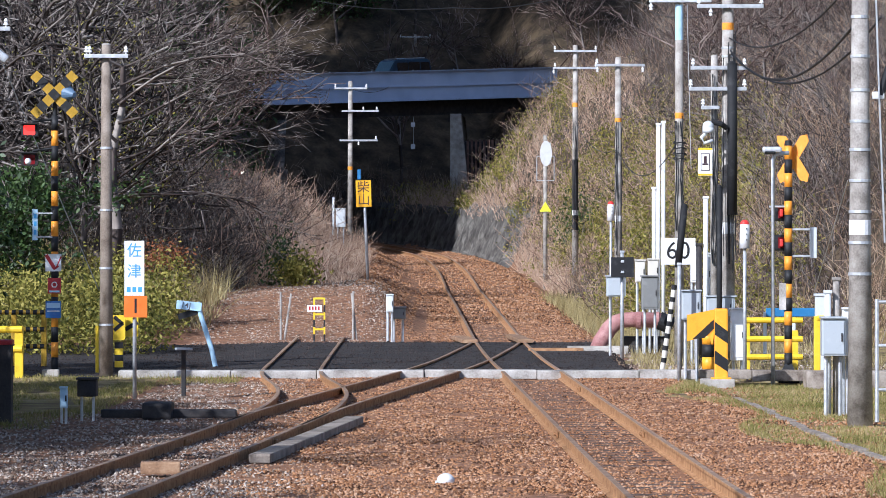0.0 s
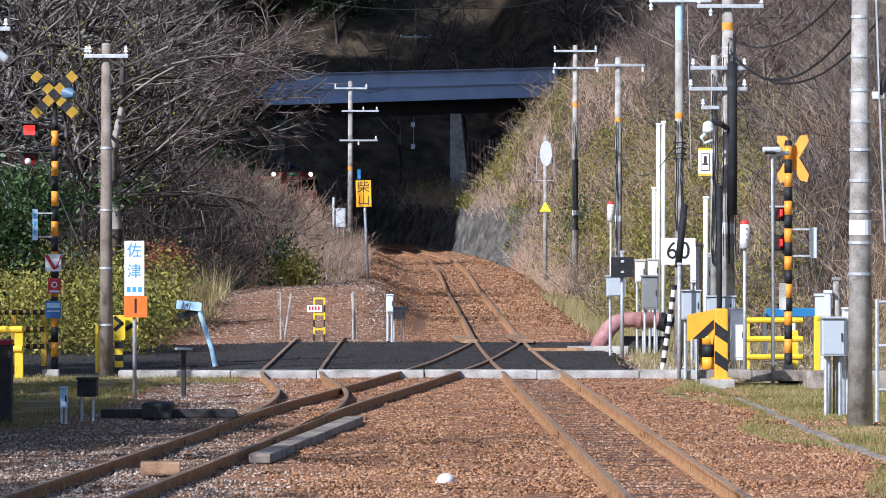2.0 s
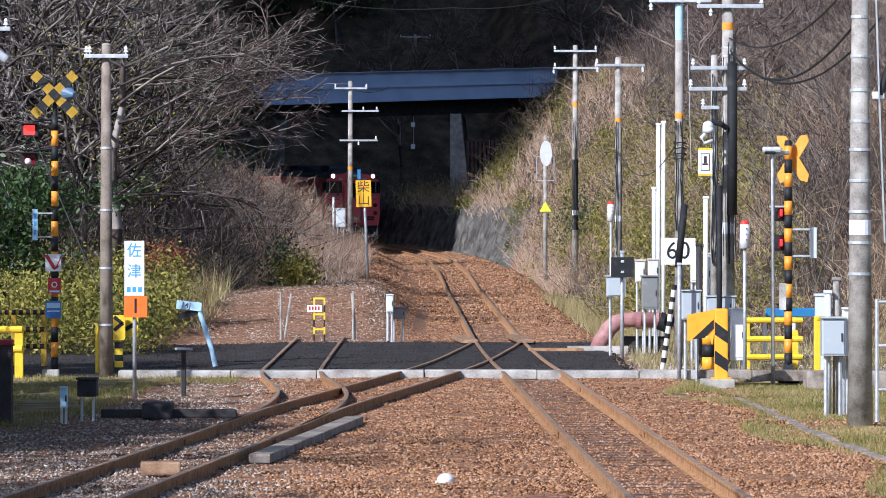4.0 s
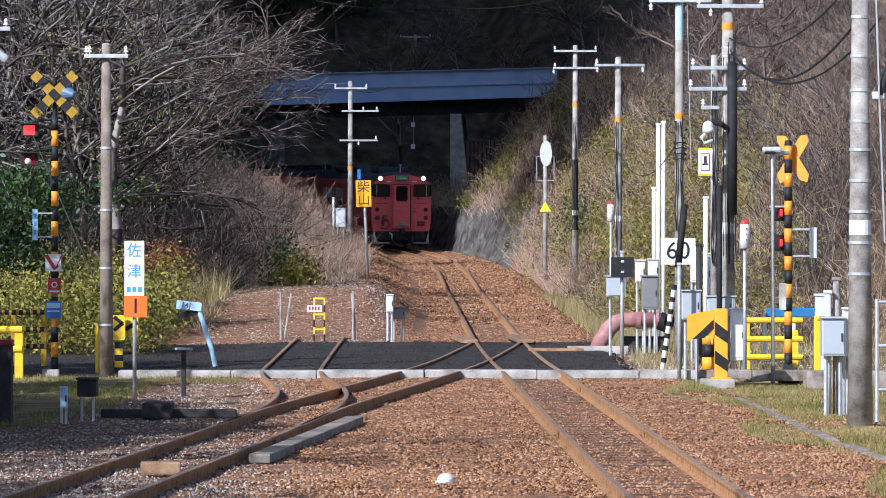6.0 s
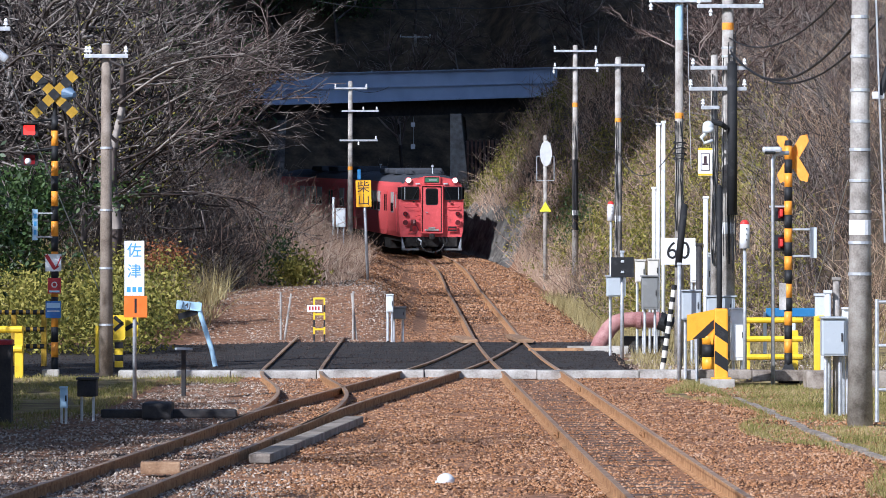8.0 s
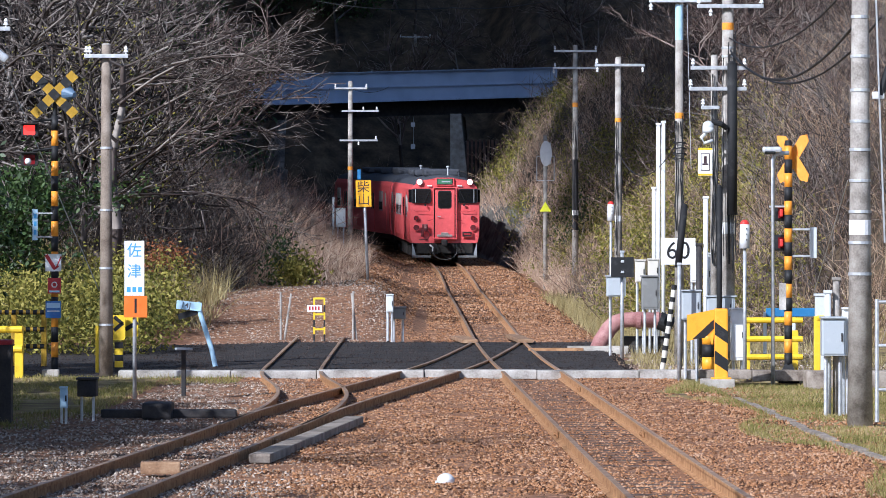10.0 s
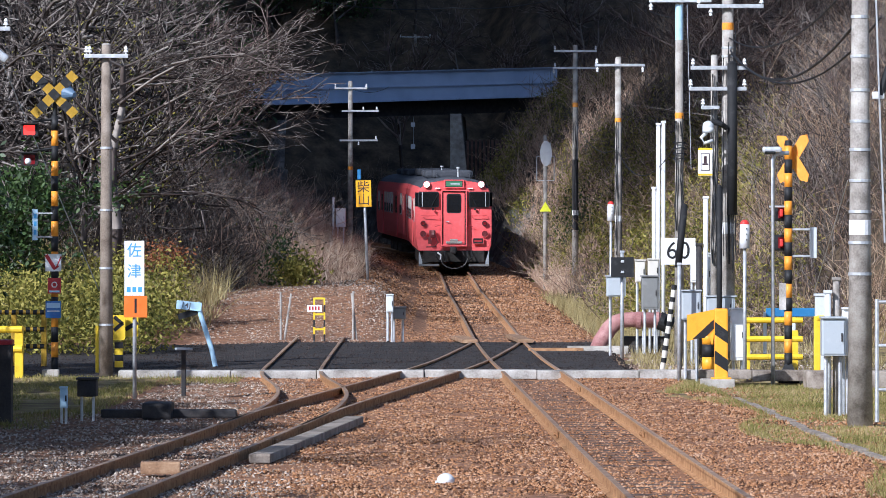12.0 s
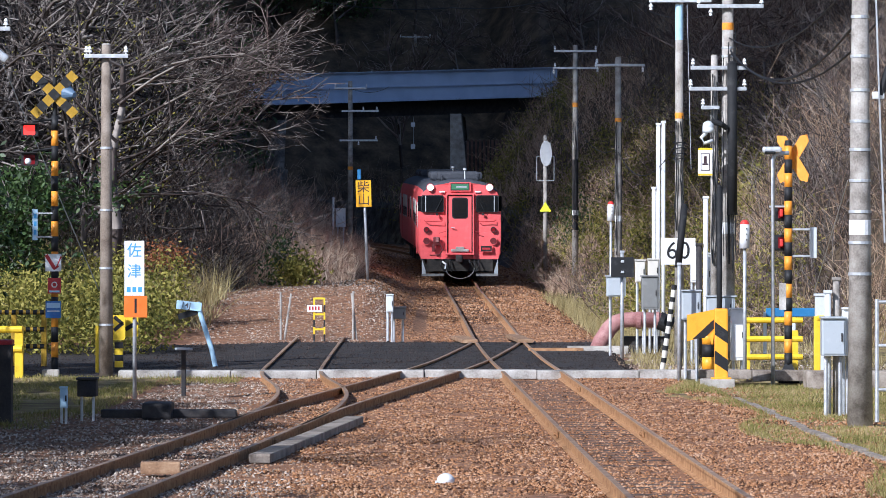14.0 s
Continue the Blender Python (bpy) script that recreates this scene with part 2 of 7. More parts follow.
def run(bm, pts, r, n=8):
    """A round bar along points."""
    pts = [Vector(p) for p in pts]
    rings = []
    for i, p in enumerate(pts):
        d = (pts[min(i + 1, len(pts) - 1)] - pts[max(i - 1, 0)]).normalized()
        q = d.to_track_quat("Z", "Y")
        rr = r[i] if isinstance(r, (list, tuple)) else r
        rings.append([bm.verts.new(p + q @ Vector((rr * math.cos(2 * math.pi * k / n), rr * math.sin(2 * math.pi * k / n), 0))) for k in range(n)])
    for a, b in zip(rings, rings[1:]):
        for k in range(n):
            bm.faces.new((a[k], a[(k + 1) % n], b[(k + 1) % n], b[k]))
    bm.faces.new(rings[0][::-1])
    bm.faces.new(rings[-1])
    return bm


def part(name, bm, mat, parent=None, label="", at=None, flat=True):
    me = bpy.data.meshes.new(name)
    bmesh.ops.recalc_face_normals(bm, faces=bm.faces)
    bm.to_mesh(me)
    bm.free()
    me.materials.append(mat)
    if not flat:
        me.shade_smooth()
    ob = new(name, me)
    if parent:
        ob.parent = parent
    if at is not None:
        ob.matrix_basis = at
    if label:
        tagged(ob, label)
    return ob


def thing(name, x, y, z, label, category, group="", kind="", rz=0, rx=0, ry=0):
    ob = new(name)
    ob.matrix_basis = pose(x, y, z, rx, ry, rz)
    return tagged(ob, label, category, group, kind)


def B():
    return bmesh.new()


# ---------------------------------------------------------------- ground
def rock_foot(y):
    """Foot of the rock face on the right of the line."""
    return main_x(min(y, 262)) + 2.5 + 0.6 * smooth(211, 190, y)


def ground_z(x, y):
    c = main_x(y)
    side = x - c
    z = grade(y) - 0.13 - 0.03 * smooth(0.95, 0.5, abs(side))
    # shoulder of the ballast beyond the crossing
    z -= 0.35 * smooth(2.0, 3.4, side) * smooth(100, 116, y)
    # hollow of the verge before the crossing
    z -= 0.15 * smooth(2.5, 3.4, side) * smooth(60, 76, y) * smooth(88, 84, y)
    # stop mound behind the dead-end spur
    z += (1.0 * smooth(104, 119, y) - 0.5 * smooth(122, 150, y)) * smooth(-1.5, -3.0, side) * smooth(-20, -12, x)
    # the same bank is highest to the left of the line and falls to the cess
    # hillside on the right of the line
    foot = c + 3.4 + 1.2 * smooth(190, 120, y) + 5 * smooth(122, 100, y) + 6 * smooth(100, 80, y)
    cut = smooth(180, 200, y)                           # rock cutting towards the bridge
    foot = foot * (1 - cut) + rock_foot(y) * cut
    up = max(0.0, x - foot)
    slope = min(1.05 * up, 9 + 0.62 * (up - 8.6))
    ledge = max(foot + 0.72, 1.0 + 1.6 * smooth(211, 222, y))
    rocky = min(3.2 * up, 2.3) + min(1.5 * max(0.0, x - ledge), 5.0 + 0.6 * max(0.0, x - ledge - 3.3))
    z += (slope * (1 - cut) + rocky * cut) * smooth(88, 112, y)
    # bank and hill on the left
    lfoot = c - 3.2 - 2.2 * smooth(215, 160, y) - 5 * smooth(140, 100, y)
    lup = max(0.0, lfoot - x)
    z += min(0.5 * lup, 1.3 + 0.1 * lup) * smooth(98, 130, y) * (1 - 0.6 * smooth(215, 245, y))
    far_left = max(0.0, -26 - x)
    z += min(0.5 * far_left, 14) * smooth(100, 140, y)
    # unseen spur added left of the view, placed to shade the cutting
    z += 48.0 * math.exp(-((x + 46) / 14) ** 2 / 2 - (max(0.0, 180 - y) / 9) ** 2 / 2 - (max(0.0, y - 206) / 26) ** 2 / 2) * smooth(-12, -26, x)
    # the hill that closes the valley
    back = max(0.0, y - 262 - 0.35 * x)
    z += 0.66 * back * smooth(-4, 6, back)
    z = min(z, 95)
    n = noise.noise(Vector((x * 0.13, y * 0.09, 0.3))) * 0.7 + noise.noise(Vector((x * 0.5, y * 0.4, 7))) * 0.25
    rough = smooth(4.0, 9.0, abs(side)) * smooth(95, 125, y)
    small = noise.noise(Vector((x * 1.3, y * 0.6, 3))) * 0.035 * smooth(0.6, 1.2, abs(side))
    return z + n * rough + small


def make_ground():
    xs = sorted(set([-600, -400, -250, -160, -110, -80] + list(np.arange(-60, 60.1, 3.0)) + list(np.arange(-14, 14.01, 0.4)) + [80, 110, 160, 250, 400, 600]))
    ys = sorted(set([-400, -200, -100, -40, 0, 20] + list(np.arange(30, 130, 1.2)) + list(np.arange(130, 186, 2.0)) + list(np.arange(186, 240, 1.0)) + list(np.arange(240, 300, 2.0)) + list(np.arange(300, 420, 10.0)) + [450, 500, 600, 800, 1200]))
    verts = [(x, y, ground_z(x, y)) for y in ys for x in xs]
    w = len(xs)
    faces = [(j * w + i, j * w + i + 1, (j + 1) * w + i + 1, (j + 1) * w + i) for j in range(len(ys) - 1) for i in range(w - 1)]
    me = bpy.data.meshes.new("ground")
    me.from_pydata(verts, [], faces)
    for m in (M_BALLAST, M_HILL, M_TURF, M_ROCK):
        me.materials.append(m)
    for p in me.polygons:
        x, y, _ = p.center
        s = x - main_x(y)
        k = 0
        if y > 124 and (s > 3.4 or s < -3.6) or y > 100 and s > 4.6 or x < -9.5 and y > 78 or y > 262 or abs(x) > 20:
            k = 1
        if (y < 84.6 or s > 2.3 and y < 108) and (s > 2.3 + 0.4 * math.sin(y * 0.4) or x < -5.2 and y > 66 or x < -6.6) and abs(x) < 40:
            k = 2
        if 194 < y < 266 and -0.2 < x - rock_foot(y) < 1.1:
            k = 3
        p.material_index = k
    me.shade_smooth()
    tagged(new("ground", me), "rusty ballast, dry turf and leaf-strewn earth slopes", "ground", kind="structure")


make_ground()


# ---------------------------------------------------------------- track
def rail_line(fx, side, y0, y1, parent, step=1.0):
    """One rail: foot, web and head swept along the line."""
    prof = [(-0.062, -0.153), (0.062, -0.153), (0.062, -0.142), (0.010, -0.125), (0.010, -0.045), (0.033, -0.036), (0.033, -0.003), (0.026, 0.0),
            (-0.026, 0.0), (-0.033, -0.003), (-0.033, -0.036), (-0.010, -0.045), (-0.010, -0.125), (-0.062, -0.142)]
    bm = B()
    rings = []
    n = max(2, int((y1 - y0) / step))
    for i in range(n + 1):
        y = y0 + (y1 - y0) * i / n
        slope = (fx(y + 0.5) - fx(y - 0.5))
        nx, ny = 1 / math.hypot(1, slope), -slope / math.hypot(1, slope)
        off = side * 0.545
        rings.append([bm.verts.new((fx(y) + (off + px) * nx, y + (off + px) * ny, grade(y) + pz)) for px, pz in prof])
    k = len(prof)
    for a, b in zip(rings, rings[1:]):
        for j in range(k):
            f = bm.faces.new((a[j], a[(j + 1) % k], b[(j + 1) % k], b[j]))
            f.material_index = 1 if j in (6, 7, 8) else 0
    ob = part("rail", bm, M_RUST, parent)
    ob.data.materials.append(M_HEAD)
    return ob


def sleeper_mesh():
    bm = B()
    box(bm, 0, 0, -0.07, 2.1, 0.2, 0.14, bevel=0.012)
    me = bpy.data.meshes.new("sleeper")
    bm.to_mesh(me)
    bm.free()
    me.materials.append(M_SLEEPER)
    return me


def track(name, fx, y0, y1, label, s0, s1, sleepers):
    tr = tagged(new(name), label, "railway track", kind="structure")
    for s in (-1, 1):
        rail_line(fx, s, y0, y1, tr)
    y = s0
    while y < s1:
        ob = new("sleeper", sleepers)
        ob.parent = tr
        slope = fx(y + 0.5) - fx(y - 0.5)
        ob.matrix_basis = pose(fx(y) + random.uniform(-0.03, 0.03), y, grade(y) - 0.156 + random.uniform(-0.006, 0.004), 0, 0, -math.degrees(math.atan(slope)) + random.uniform(-0.6, 0.6))
        y += 0.66
    return tr


SLEEPER = sleeper_mesh()
track("main_track", main_x, 8, 300, "rust-brown main line on dark timber sleepers", 40, 228, SLEEPER)
track("loop_track", loop_x, 8, 104, "rust-brown passing loop joining the main line", 38, 82, SLEEPER)
track("spur_track", spur_x, 58.5, 106, "rusty dead-end spur ending at a ballast mound", 68, 84, SLEEPER)


# ---------------------------------------------------------------- level crossing
def road():
    bm = B()
    ys = [84.75 + i * 0.9 for i in range(22)]
    xs = [-16 + 0.5 * i for i in range(40)]
    def edge(x):
        return 0.05 + 0.06 * smooth(3.2, 6.0, abs(x - 0.2))
    grid = [[bm.verts.new((x, y, grade(y) - edge(x) + 0.012 * noise.noise(Vector((x * 1.7, y * 1.3, 1))))) for x in xs] for y in ys]
    for a, b in zip(grid, grid[1:]):
        for i in range(len(xs) - 1):
            bm.faces.new((a[i], a[i + 1], b[i + 1], b[i]))
    g = bmesh.ops.extrude_face_region(bm, geom=bm.faces[:])
    bmesh.ops.translate(bm, verts=[v for v in g["geom"] if isinstance(v, bmesh.types.BMVert)], vec=(0, 0, -0.3))
    tagged(part("road", bm, M_SHADEASPHALT), "worn asphalt of a level crossing between the rails, darkened in colour for shade", "road", kind="structure")


road()


def crossing_kerb():
    k = tagged(new("kerb"), "pale weathered concrete slabs along the edge of the crossing", "kerb", kind="structure")
    lengths = [2.1, 1.6, 2.0, 2.1, 1.9, 1.1, 1.0, 1.9]
    x = -6.05
    for i, w in enumerate(lengths):
        bm = B()
        tall = 0.17 + (0.03 if i > 6 else 0)
        box(bm, 0, 0, 0, w - 0.015, 0.62, tall, bevel=0.02)
        part("slab", bm, M_SLAB if i < 6 else M_TROUGH, k, at=pose(x + w / 2, 84.4 + random.uniform(-0.03, 0.03), 0.012 - tall / 2 + random.uniform(-0.008, 0.008), random.uniform(-0.5, 0.5), 0, random.uniform(-0.5, 0.5)))
        x += w
    for w in (2.0, 2.2):
        bm = B()
        box(bm, 0, 0, 0, w - 0.02, 0.7, 0.34, bevel=0.03)
        part("slab", bm, M_TROUGH, k, at=pose(x + w / 2 - 1.0, 83.2, -0.14, 0, 0, 1.5))
        x += w


crossing_kerb()


# ---------------------------------------------------------------- road bridge
BL, BR = Vector((-9.063, 228.0, 0)), Vector((6.030, 240.0, 0))
BDIR = (BR - BL).normalized()
BNOR = Vector((-BDIR.y, BDIR.x, 0))          # away from the eye, across the carriageway


def bridge_z(p):
    """Height of the road surface over the bridge and along the road to both sides."""
    s = (Vector((p[0], p[1], 0)) - BL).dot(BDIR)
    return 9.566 + 0.35 + 0.044 * min(max(s, -60), 60)


def along(bm, s0, s1, off, z, w, h):
    """A straight beam along the bridge, off metres behind the near face, its foot z above the road line."""
    a, b = BL + BDIR * s0 + BNOR * off, BL + BDIR * s1 + BNOR * off
    vs = []
    for p in (a, b):
        zz = bridge_z(p) + z
        for dx, dz in ((-w / 2, 0), (w / 2, 0), (w / 2, h), (-w / 2, h)):
            q = p + BNOR * dx
            vs.append(bm.verts.new((q.x, q.y, zz + dz)))
    for f in ((0, 1, 2, 3), (7, 6, 5, 4), (0, 4, 5, 1), (1, 5, 6, 2), (2, 6, 7, 3), (3, 7, 4, 0)):
        bm.faces.new([vs[i] for i in f])


def road_bridge():
    span = (BR - BL).length
    br = tagged(new("road_bridge"), "blue-grey steel girder road bridge on concrete piers over the line", "bridge")
    bm = B()
    along(bm, 0, span, 0, -0.35, 0.12, 1.46)
    part("girder", bm, M_GIRDER, br)
    for z, w, h, off in ((1.112, 0.3, 0.05, -0.1), (-0.405, 0.34, 0.05, -0.1), (0.32, 0.1, 0.045, -0.115)):
        bm = B()
        along(bm, 0, span, off, z, w, h)
        part("flange", bm, M_GIRDER, br)
    bm = B()
    along(bm, 0, span, 8.2, -0.35, 0.12, 1.2)
    part("girder", bm, M_GIRDER, br)
    bm = B()
    along(bm, -2, span + 3, 4.1, -0.30, 7.8, 0.3)
    part("deck", bm, M_SHADEASPHALT, br)
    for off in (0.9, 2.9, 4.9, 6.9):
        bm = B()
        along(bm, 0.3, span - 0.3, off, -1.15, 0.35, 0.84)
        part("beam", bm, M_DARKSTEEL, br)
    # wall pier beside the line
    bm = B()
    q = BL + BDIR * ((0.930 - BL.x) / BDIR.x)
    m = Matrix.Translation((q.x, q.y, 0)) @ Matrix.Rotation(radians(88), 4, "Z")
    top = bridge_z(q) - 1.15
    vs = [bm.verts.new(m @ Vector(v)) for v in ((-0.2, -0.80, 1.5), (8.0, -0.80, 1.5), (8.0, 0.55, 1.5), (-0.2, 0.55, 1.5), (-0.2, 0.0, top), (8.0, 0.0, top), (8.0, 0.55, top), (-0.2, 0.55, top))]
    for f in ((3, 2, 1, 0), (4, 5, 6, 7), (0, 1, 5, 4), (1, 2, 6, 5), (2, 3, 7, 6), (3, 0, 4, 7)):
        bm.faces.new([vs[i] for i in f])
    part("pier", bm, M_CONC, br)
    # seat on the near bank
    bm = B()
    along(bm, -1.6, 0, 4.6, -2.2, 7.0, 1.8)
    part("abutment", bm, M_ROCK, br)
    # railing posts on the near parapet
    for i in range(9):
        bm = B()
        p = BL + BDIR * (1.5 + i * 2.7)
        box(bm, p.x, p.y, bridge_z(p) + 1.16, 0.06, 0.06, 0.1)
        part("post", bm, M_GALV, br)
    return br


road_bridge()


def hill_road():
    """The road on the far side of the line that leads off the bridge along the bank."""
    bm = B()
    rows = []
    for i in range(40):
        q = road_place(-1.5 - i * 6.0)
        rows.append(q)
    for a, b in zip(rows, rows[1:]):
        d = (b[0] - a[0]).normalized()
        nrm = Vector((d.y, -d.x, 0))
        vs = []
        for p in (a[0], b[0]):
            z = bridge_z(p)
            for o, dz in ((-0.1, -0.02), (7.8, -0.02), (7.8, -0.4), (-0.1, -0.4)):
                q = p + nrm * o
                vs.append(bm.verts.new((q.x, q.y, z + dz)))
        for f in ((0, 1, 5, 4), (1, 2, 6, 5), (2, 3, 7, 6), (3, 0, 4, 7)):
            bm.faces.new([vs[k] for k in f])
    tagged(part("road", bm, M_HILL), "earth-covered hill road leading off the bridge along the bank", "road", kind="structure")


def road_place(s):
    """The near kerb of the road, s metres from the left end of the bridge: straight over it, then bending left along the bank."""
    if s >= 0:
        return BL + BDIR * s, BDIR
    p, a, step = BL.copy(), math.atan2(BDIR.y, BDIR.x), 1.0
    left = -s
    while left > 0:
        k = min(step, left)
        a += radians(-1.1) * k if a > radians(2) else 0
        p -= Vector((math.cos(a), math.sin(a), 0)) * k
        left -= k
    return p, Vector((math.cos(a), math.sin(a), 0))


hill_road()


def crib_wall():
    """Steel sheet wall with upright ribs beside the pier."""
    w = thing("retaining_wall", 2.478, 236.0, 0, "rusty ribbed steel retaining wall beside the bridge pier", "wall", kind="structure")
    w.matrix_basis = pose(0, 0, 0)
    for i in range(12):
        bm = B()
        x = 1.298 + i * 0.215
        low = 5.604 + i * 0.07
        box(bm, x, 236.0 + i * 0.1, (low + 7.993) / 2, 0.13, 0.16, 7.993 - low, bevel=0.01)
        part("plank", bm, M_RIB, w)
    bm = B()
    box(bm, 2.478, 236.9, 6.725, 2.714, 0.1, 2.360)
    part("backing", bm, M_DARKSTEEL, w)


crib_wall()


# ---------------------------------------------------------------- the train
def letters(text, size, mat, parent, at, name="lettering", depth=0.004, label=""):
    """Writing in the built-in font, centred, as a mesh; it faces its own +z."""
    cu = bpy.data.curves.new(name, "FONT")
    cu.body, cu.size, cu.align_x, cu.align_y, cu.extrude = text, size, "CENTER", "CENTER", depth
    tmp = new("temporary", cu)
    bpy.context.view_layer.update()
    me = bpy.data.meshes.new_from_object(tmp.evaluated_get(bpy.context.evaluated_depsgraph_get()))
    bpy.data.objects.remove(tmp)
    bpy.data.curves.remove(cu)
    me.name = name
    me.materials.clear()
    me.materials.append(mat)
    ob = new(name, me)
    ob.parent, ob.matrix_basis = parent, at
    if label:
        tagged(ob, label)
    return ob


FACE = pose(0, 0, 0, 90)                    # turns a flat piece to face the station


def facing(x, y, z, rz=0, tilt=0):
    """Pose of a flat upright piece that faces the station, turned in its own plane by tilt."""
    return pose(x, y, z, 0, 0, rz) @ FACE @ pose(0, 0, 0, 0, 0, tilt)


def plate(name, w, h, t, mat, parent, at, label="", round_=0.0):
    """A flat plate w wide, h high, t thick, facing its own +z."""
    bm = B()
    box(bm, 0, 0, 0, w, h, t)
    if round_:
        es = [e for e in bm.edges if abs((e.verts[0].co - e.verts[1].co).normalized().z) > 0.9]
        bmesh.ops.bevel(bm, geom=es, offset=round_, segments=4, affect="EDGES", profile=0.5)
    return part(name, bm, mat, parent, label, at)


def disc(name, r, t, mat, parent, at, label="", n=20, r2=None):
    bm = B()
    bmesh.ops.create_cone(bm, cap_ends=True, segments=n, radius1=r, radius2=r if r2 is None else r2, depth=t)
    return part(name, bm, mat, parent, label, at)


CAR_LEN = 20.8


def car_section(inset=0.0, low=0.83):
    """Half-section of the body from the sill over the shoulder to the roof ridge."""
    pts = [(1.36, low), (1.42, 1.05), (1.45, 1.5), (1.45, 2.35), (1.43, 2.75), (1.38, 3.05), (1.30, 3.24), (1.12, 3.41), (0.85, 3.52), (0.45, 3.60), (0.0, 3.63)]
    return [(max(0, x - inset), z) for x, z in pts]


def body_shell(bm, ys, z_cut_red=3.22):
    """The body swept from end to end; the ends are slightly drawn in."""
    half = car_section()
    ring = [(-x, z) for x, z in half[:-1]] + [(0.0, half[-1][1])] + [(x, z) for x, z in half[:-1]][::-1]
    rows = []
    for y, k, drop in ys:
        rows.append([bm.verts.new((x * k, y + 0.10 * (abs(x) / 1.45) ** 2 * (1 if y < 1 else 0), z - drop * max(0, (z - 2.9)))) for x, z in ring])
    n = len(ring)
    for a, b in zip(rows, rows[1:]):
        for i in range(n - 1):
            f = bm.faces.new((a[i], b[i], b[i + 1], a[i + 1]))
            zc = (ring[i][1] + ring[i + 1][1]) / 2
            f.material_index = 1 if zc > z_cut_red else 0
        bm.faces.new((a[n - 1], b[n - 1], b[0], a[0]))
    bm.faces.new(rows[0])
    bm.faces.new(rows[-1][::-1])


def railcar(name, label, leading):
    car = thing(name, 0, 170, 1.5, label, "train", "railcars of the train")
    bm = B()
    body_shell(bm, [(0.0, 0.985, 0.16), (0.06, 1.0, 0.05), (0.35, 1.0, 0.0), (CAR_LEN - 0.2, 1.0, 0.0), (CAR_LEN, 0.985, 0.1)])
    ob = part("body", bm, M_RED, car)
    ob.data.materials.append(M_ROOF)
    # side windows and doors, both flanks
    for sx in (-1, 1):
        def side(y, z, off=0.006):
            return pose(sx * (1.448 + off), y, z) @ pose(0, 0, 0, 0, 0, 90 * sx) @ FACE
        for y in (3.0, 9.0, 10.6, 12.2, 13.8, 18.6):
            w = plate("window", 1.15, 0.92, 0.02, M_GALV, car, side(y, 2.34), round_=0.08)
            plate("pane", 1.03, 0.42, 0.012, M_CREAM, w, pose(0, 0.21, 0.012), "drawn cream curtain behind the pane")
            plate("pane", 1.03, 0.36, 0.012, M_GLASS, w, pose(0, -0.22, 0.012))
        for y in (5.9, 15.9):
            d = plate("door", 1.3, 1.95, 0.016, M_RED, car, side(y, 1.88))
            for o in (-0.33, 0.33):
                plate("pane", 0.42, 0.75, 0.012, M_GLASS, d, pose(o, 0.42, 0.012), round_=0.05)
        d = plate("door", 0.6, 1.85, 0.016, M_RED, car, side(1.35, 1.9))
        plate("pane", 0.42, 0.6, 0.012, M_CREAM, d, pose(0, 0.5, 0.012), round_=0.04)
    # roof gear
    for y, w, l, h in ((3.3, 1.5, 2.0, 0.30), (8.0, 1.9, 2.6, 0.26), (12.5, 1.9, 2.6, 0.26), (16.5, 0.8, 0.8, 0.2)):
        bm = B()
        box(bm, 0, y, 3.58 + h / 2, w, l, h, bevel=0.09)
        part("roof_unit", bm, M_ROOF, car)
    for x in (-0.62, 0.62):
        bm = B()
        run(bm, [(x, 1.0, 3.5), (x, 1.0, 3.74), (x, 4.6, 3.76), (x, 4.6, 3.5)], 0.018, 6)
        part("roof_rail", bm, M_ROOF, car)
    bm = B()
    tube(bm, (0.2, 1.5, 3.55), (0.2, 1.5, 3.98), 0.03, 0.02)
    tube(bm, (0.2, 1.5, 3.94), (0.2, 1.5, 4.0), 0.07, 0.07)
    part("antenna", bm, M_LIGHTGREY, car)
    # frame, tanks, bogies
    bm = B()
    box(bm, 0, CAR_LEN / 2 + 0.1, 0.72, 2.4, CAR_LEN - 0.6, 0.26)
    part("underframe", bm, M_UNDER, car)
    for y, l in ((7.6, 2.4), (10.6, 2.2), (13.2, 1.6)):
        bm = B()
        box(bm, -0.75, y, 0.45, 0.9, l, 0.5, bevel=0.05)
        box(bm, 0.75, y, 0.45, 0.9, l * 0.8, 0.5, bevel=0.05)
        part("equipment_box", bm, M_UNDER, car)
    for y in (3.2, 17.6):
        bm = B()
        for sx in (-0.8, 0.8):
            box(bm, sx, y, 0.5, 0.14, 2.9, 0.24, bevel=0.04)
        box(bm, 0, y, 0.52, 1.6, 0.5, 0.22)
        bg = part("bogie", bm, M_UNDER, car)
        for yy in (-1.05, 1.05):
            bm = B()
            tube(bm, (-0.66, y + yy, 0.43), (0.66, y + yy, 0.43), 0.07)
            for sx in (-1, 1):
                tube(bm, (sx * 0.51, y + yy, 0.43), (sx * 0.63, y + yy, 0.43), 0.43, 0.43, 24)
            part("wheelset", bm, M_UNDER, bg)
    if leading:
        cab_front(car)
    return car


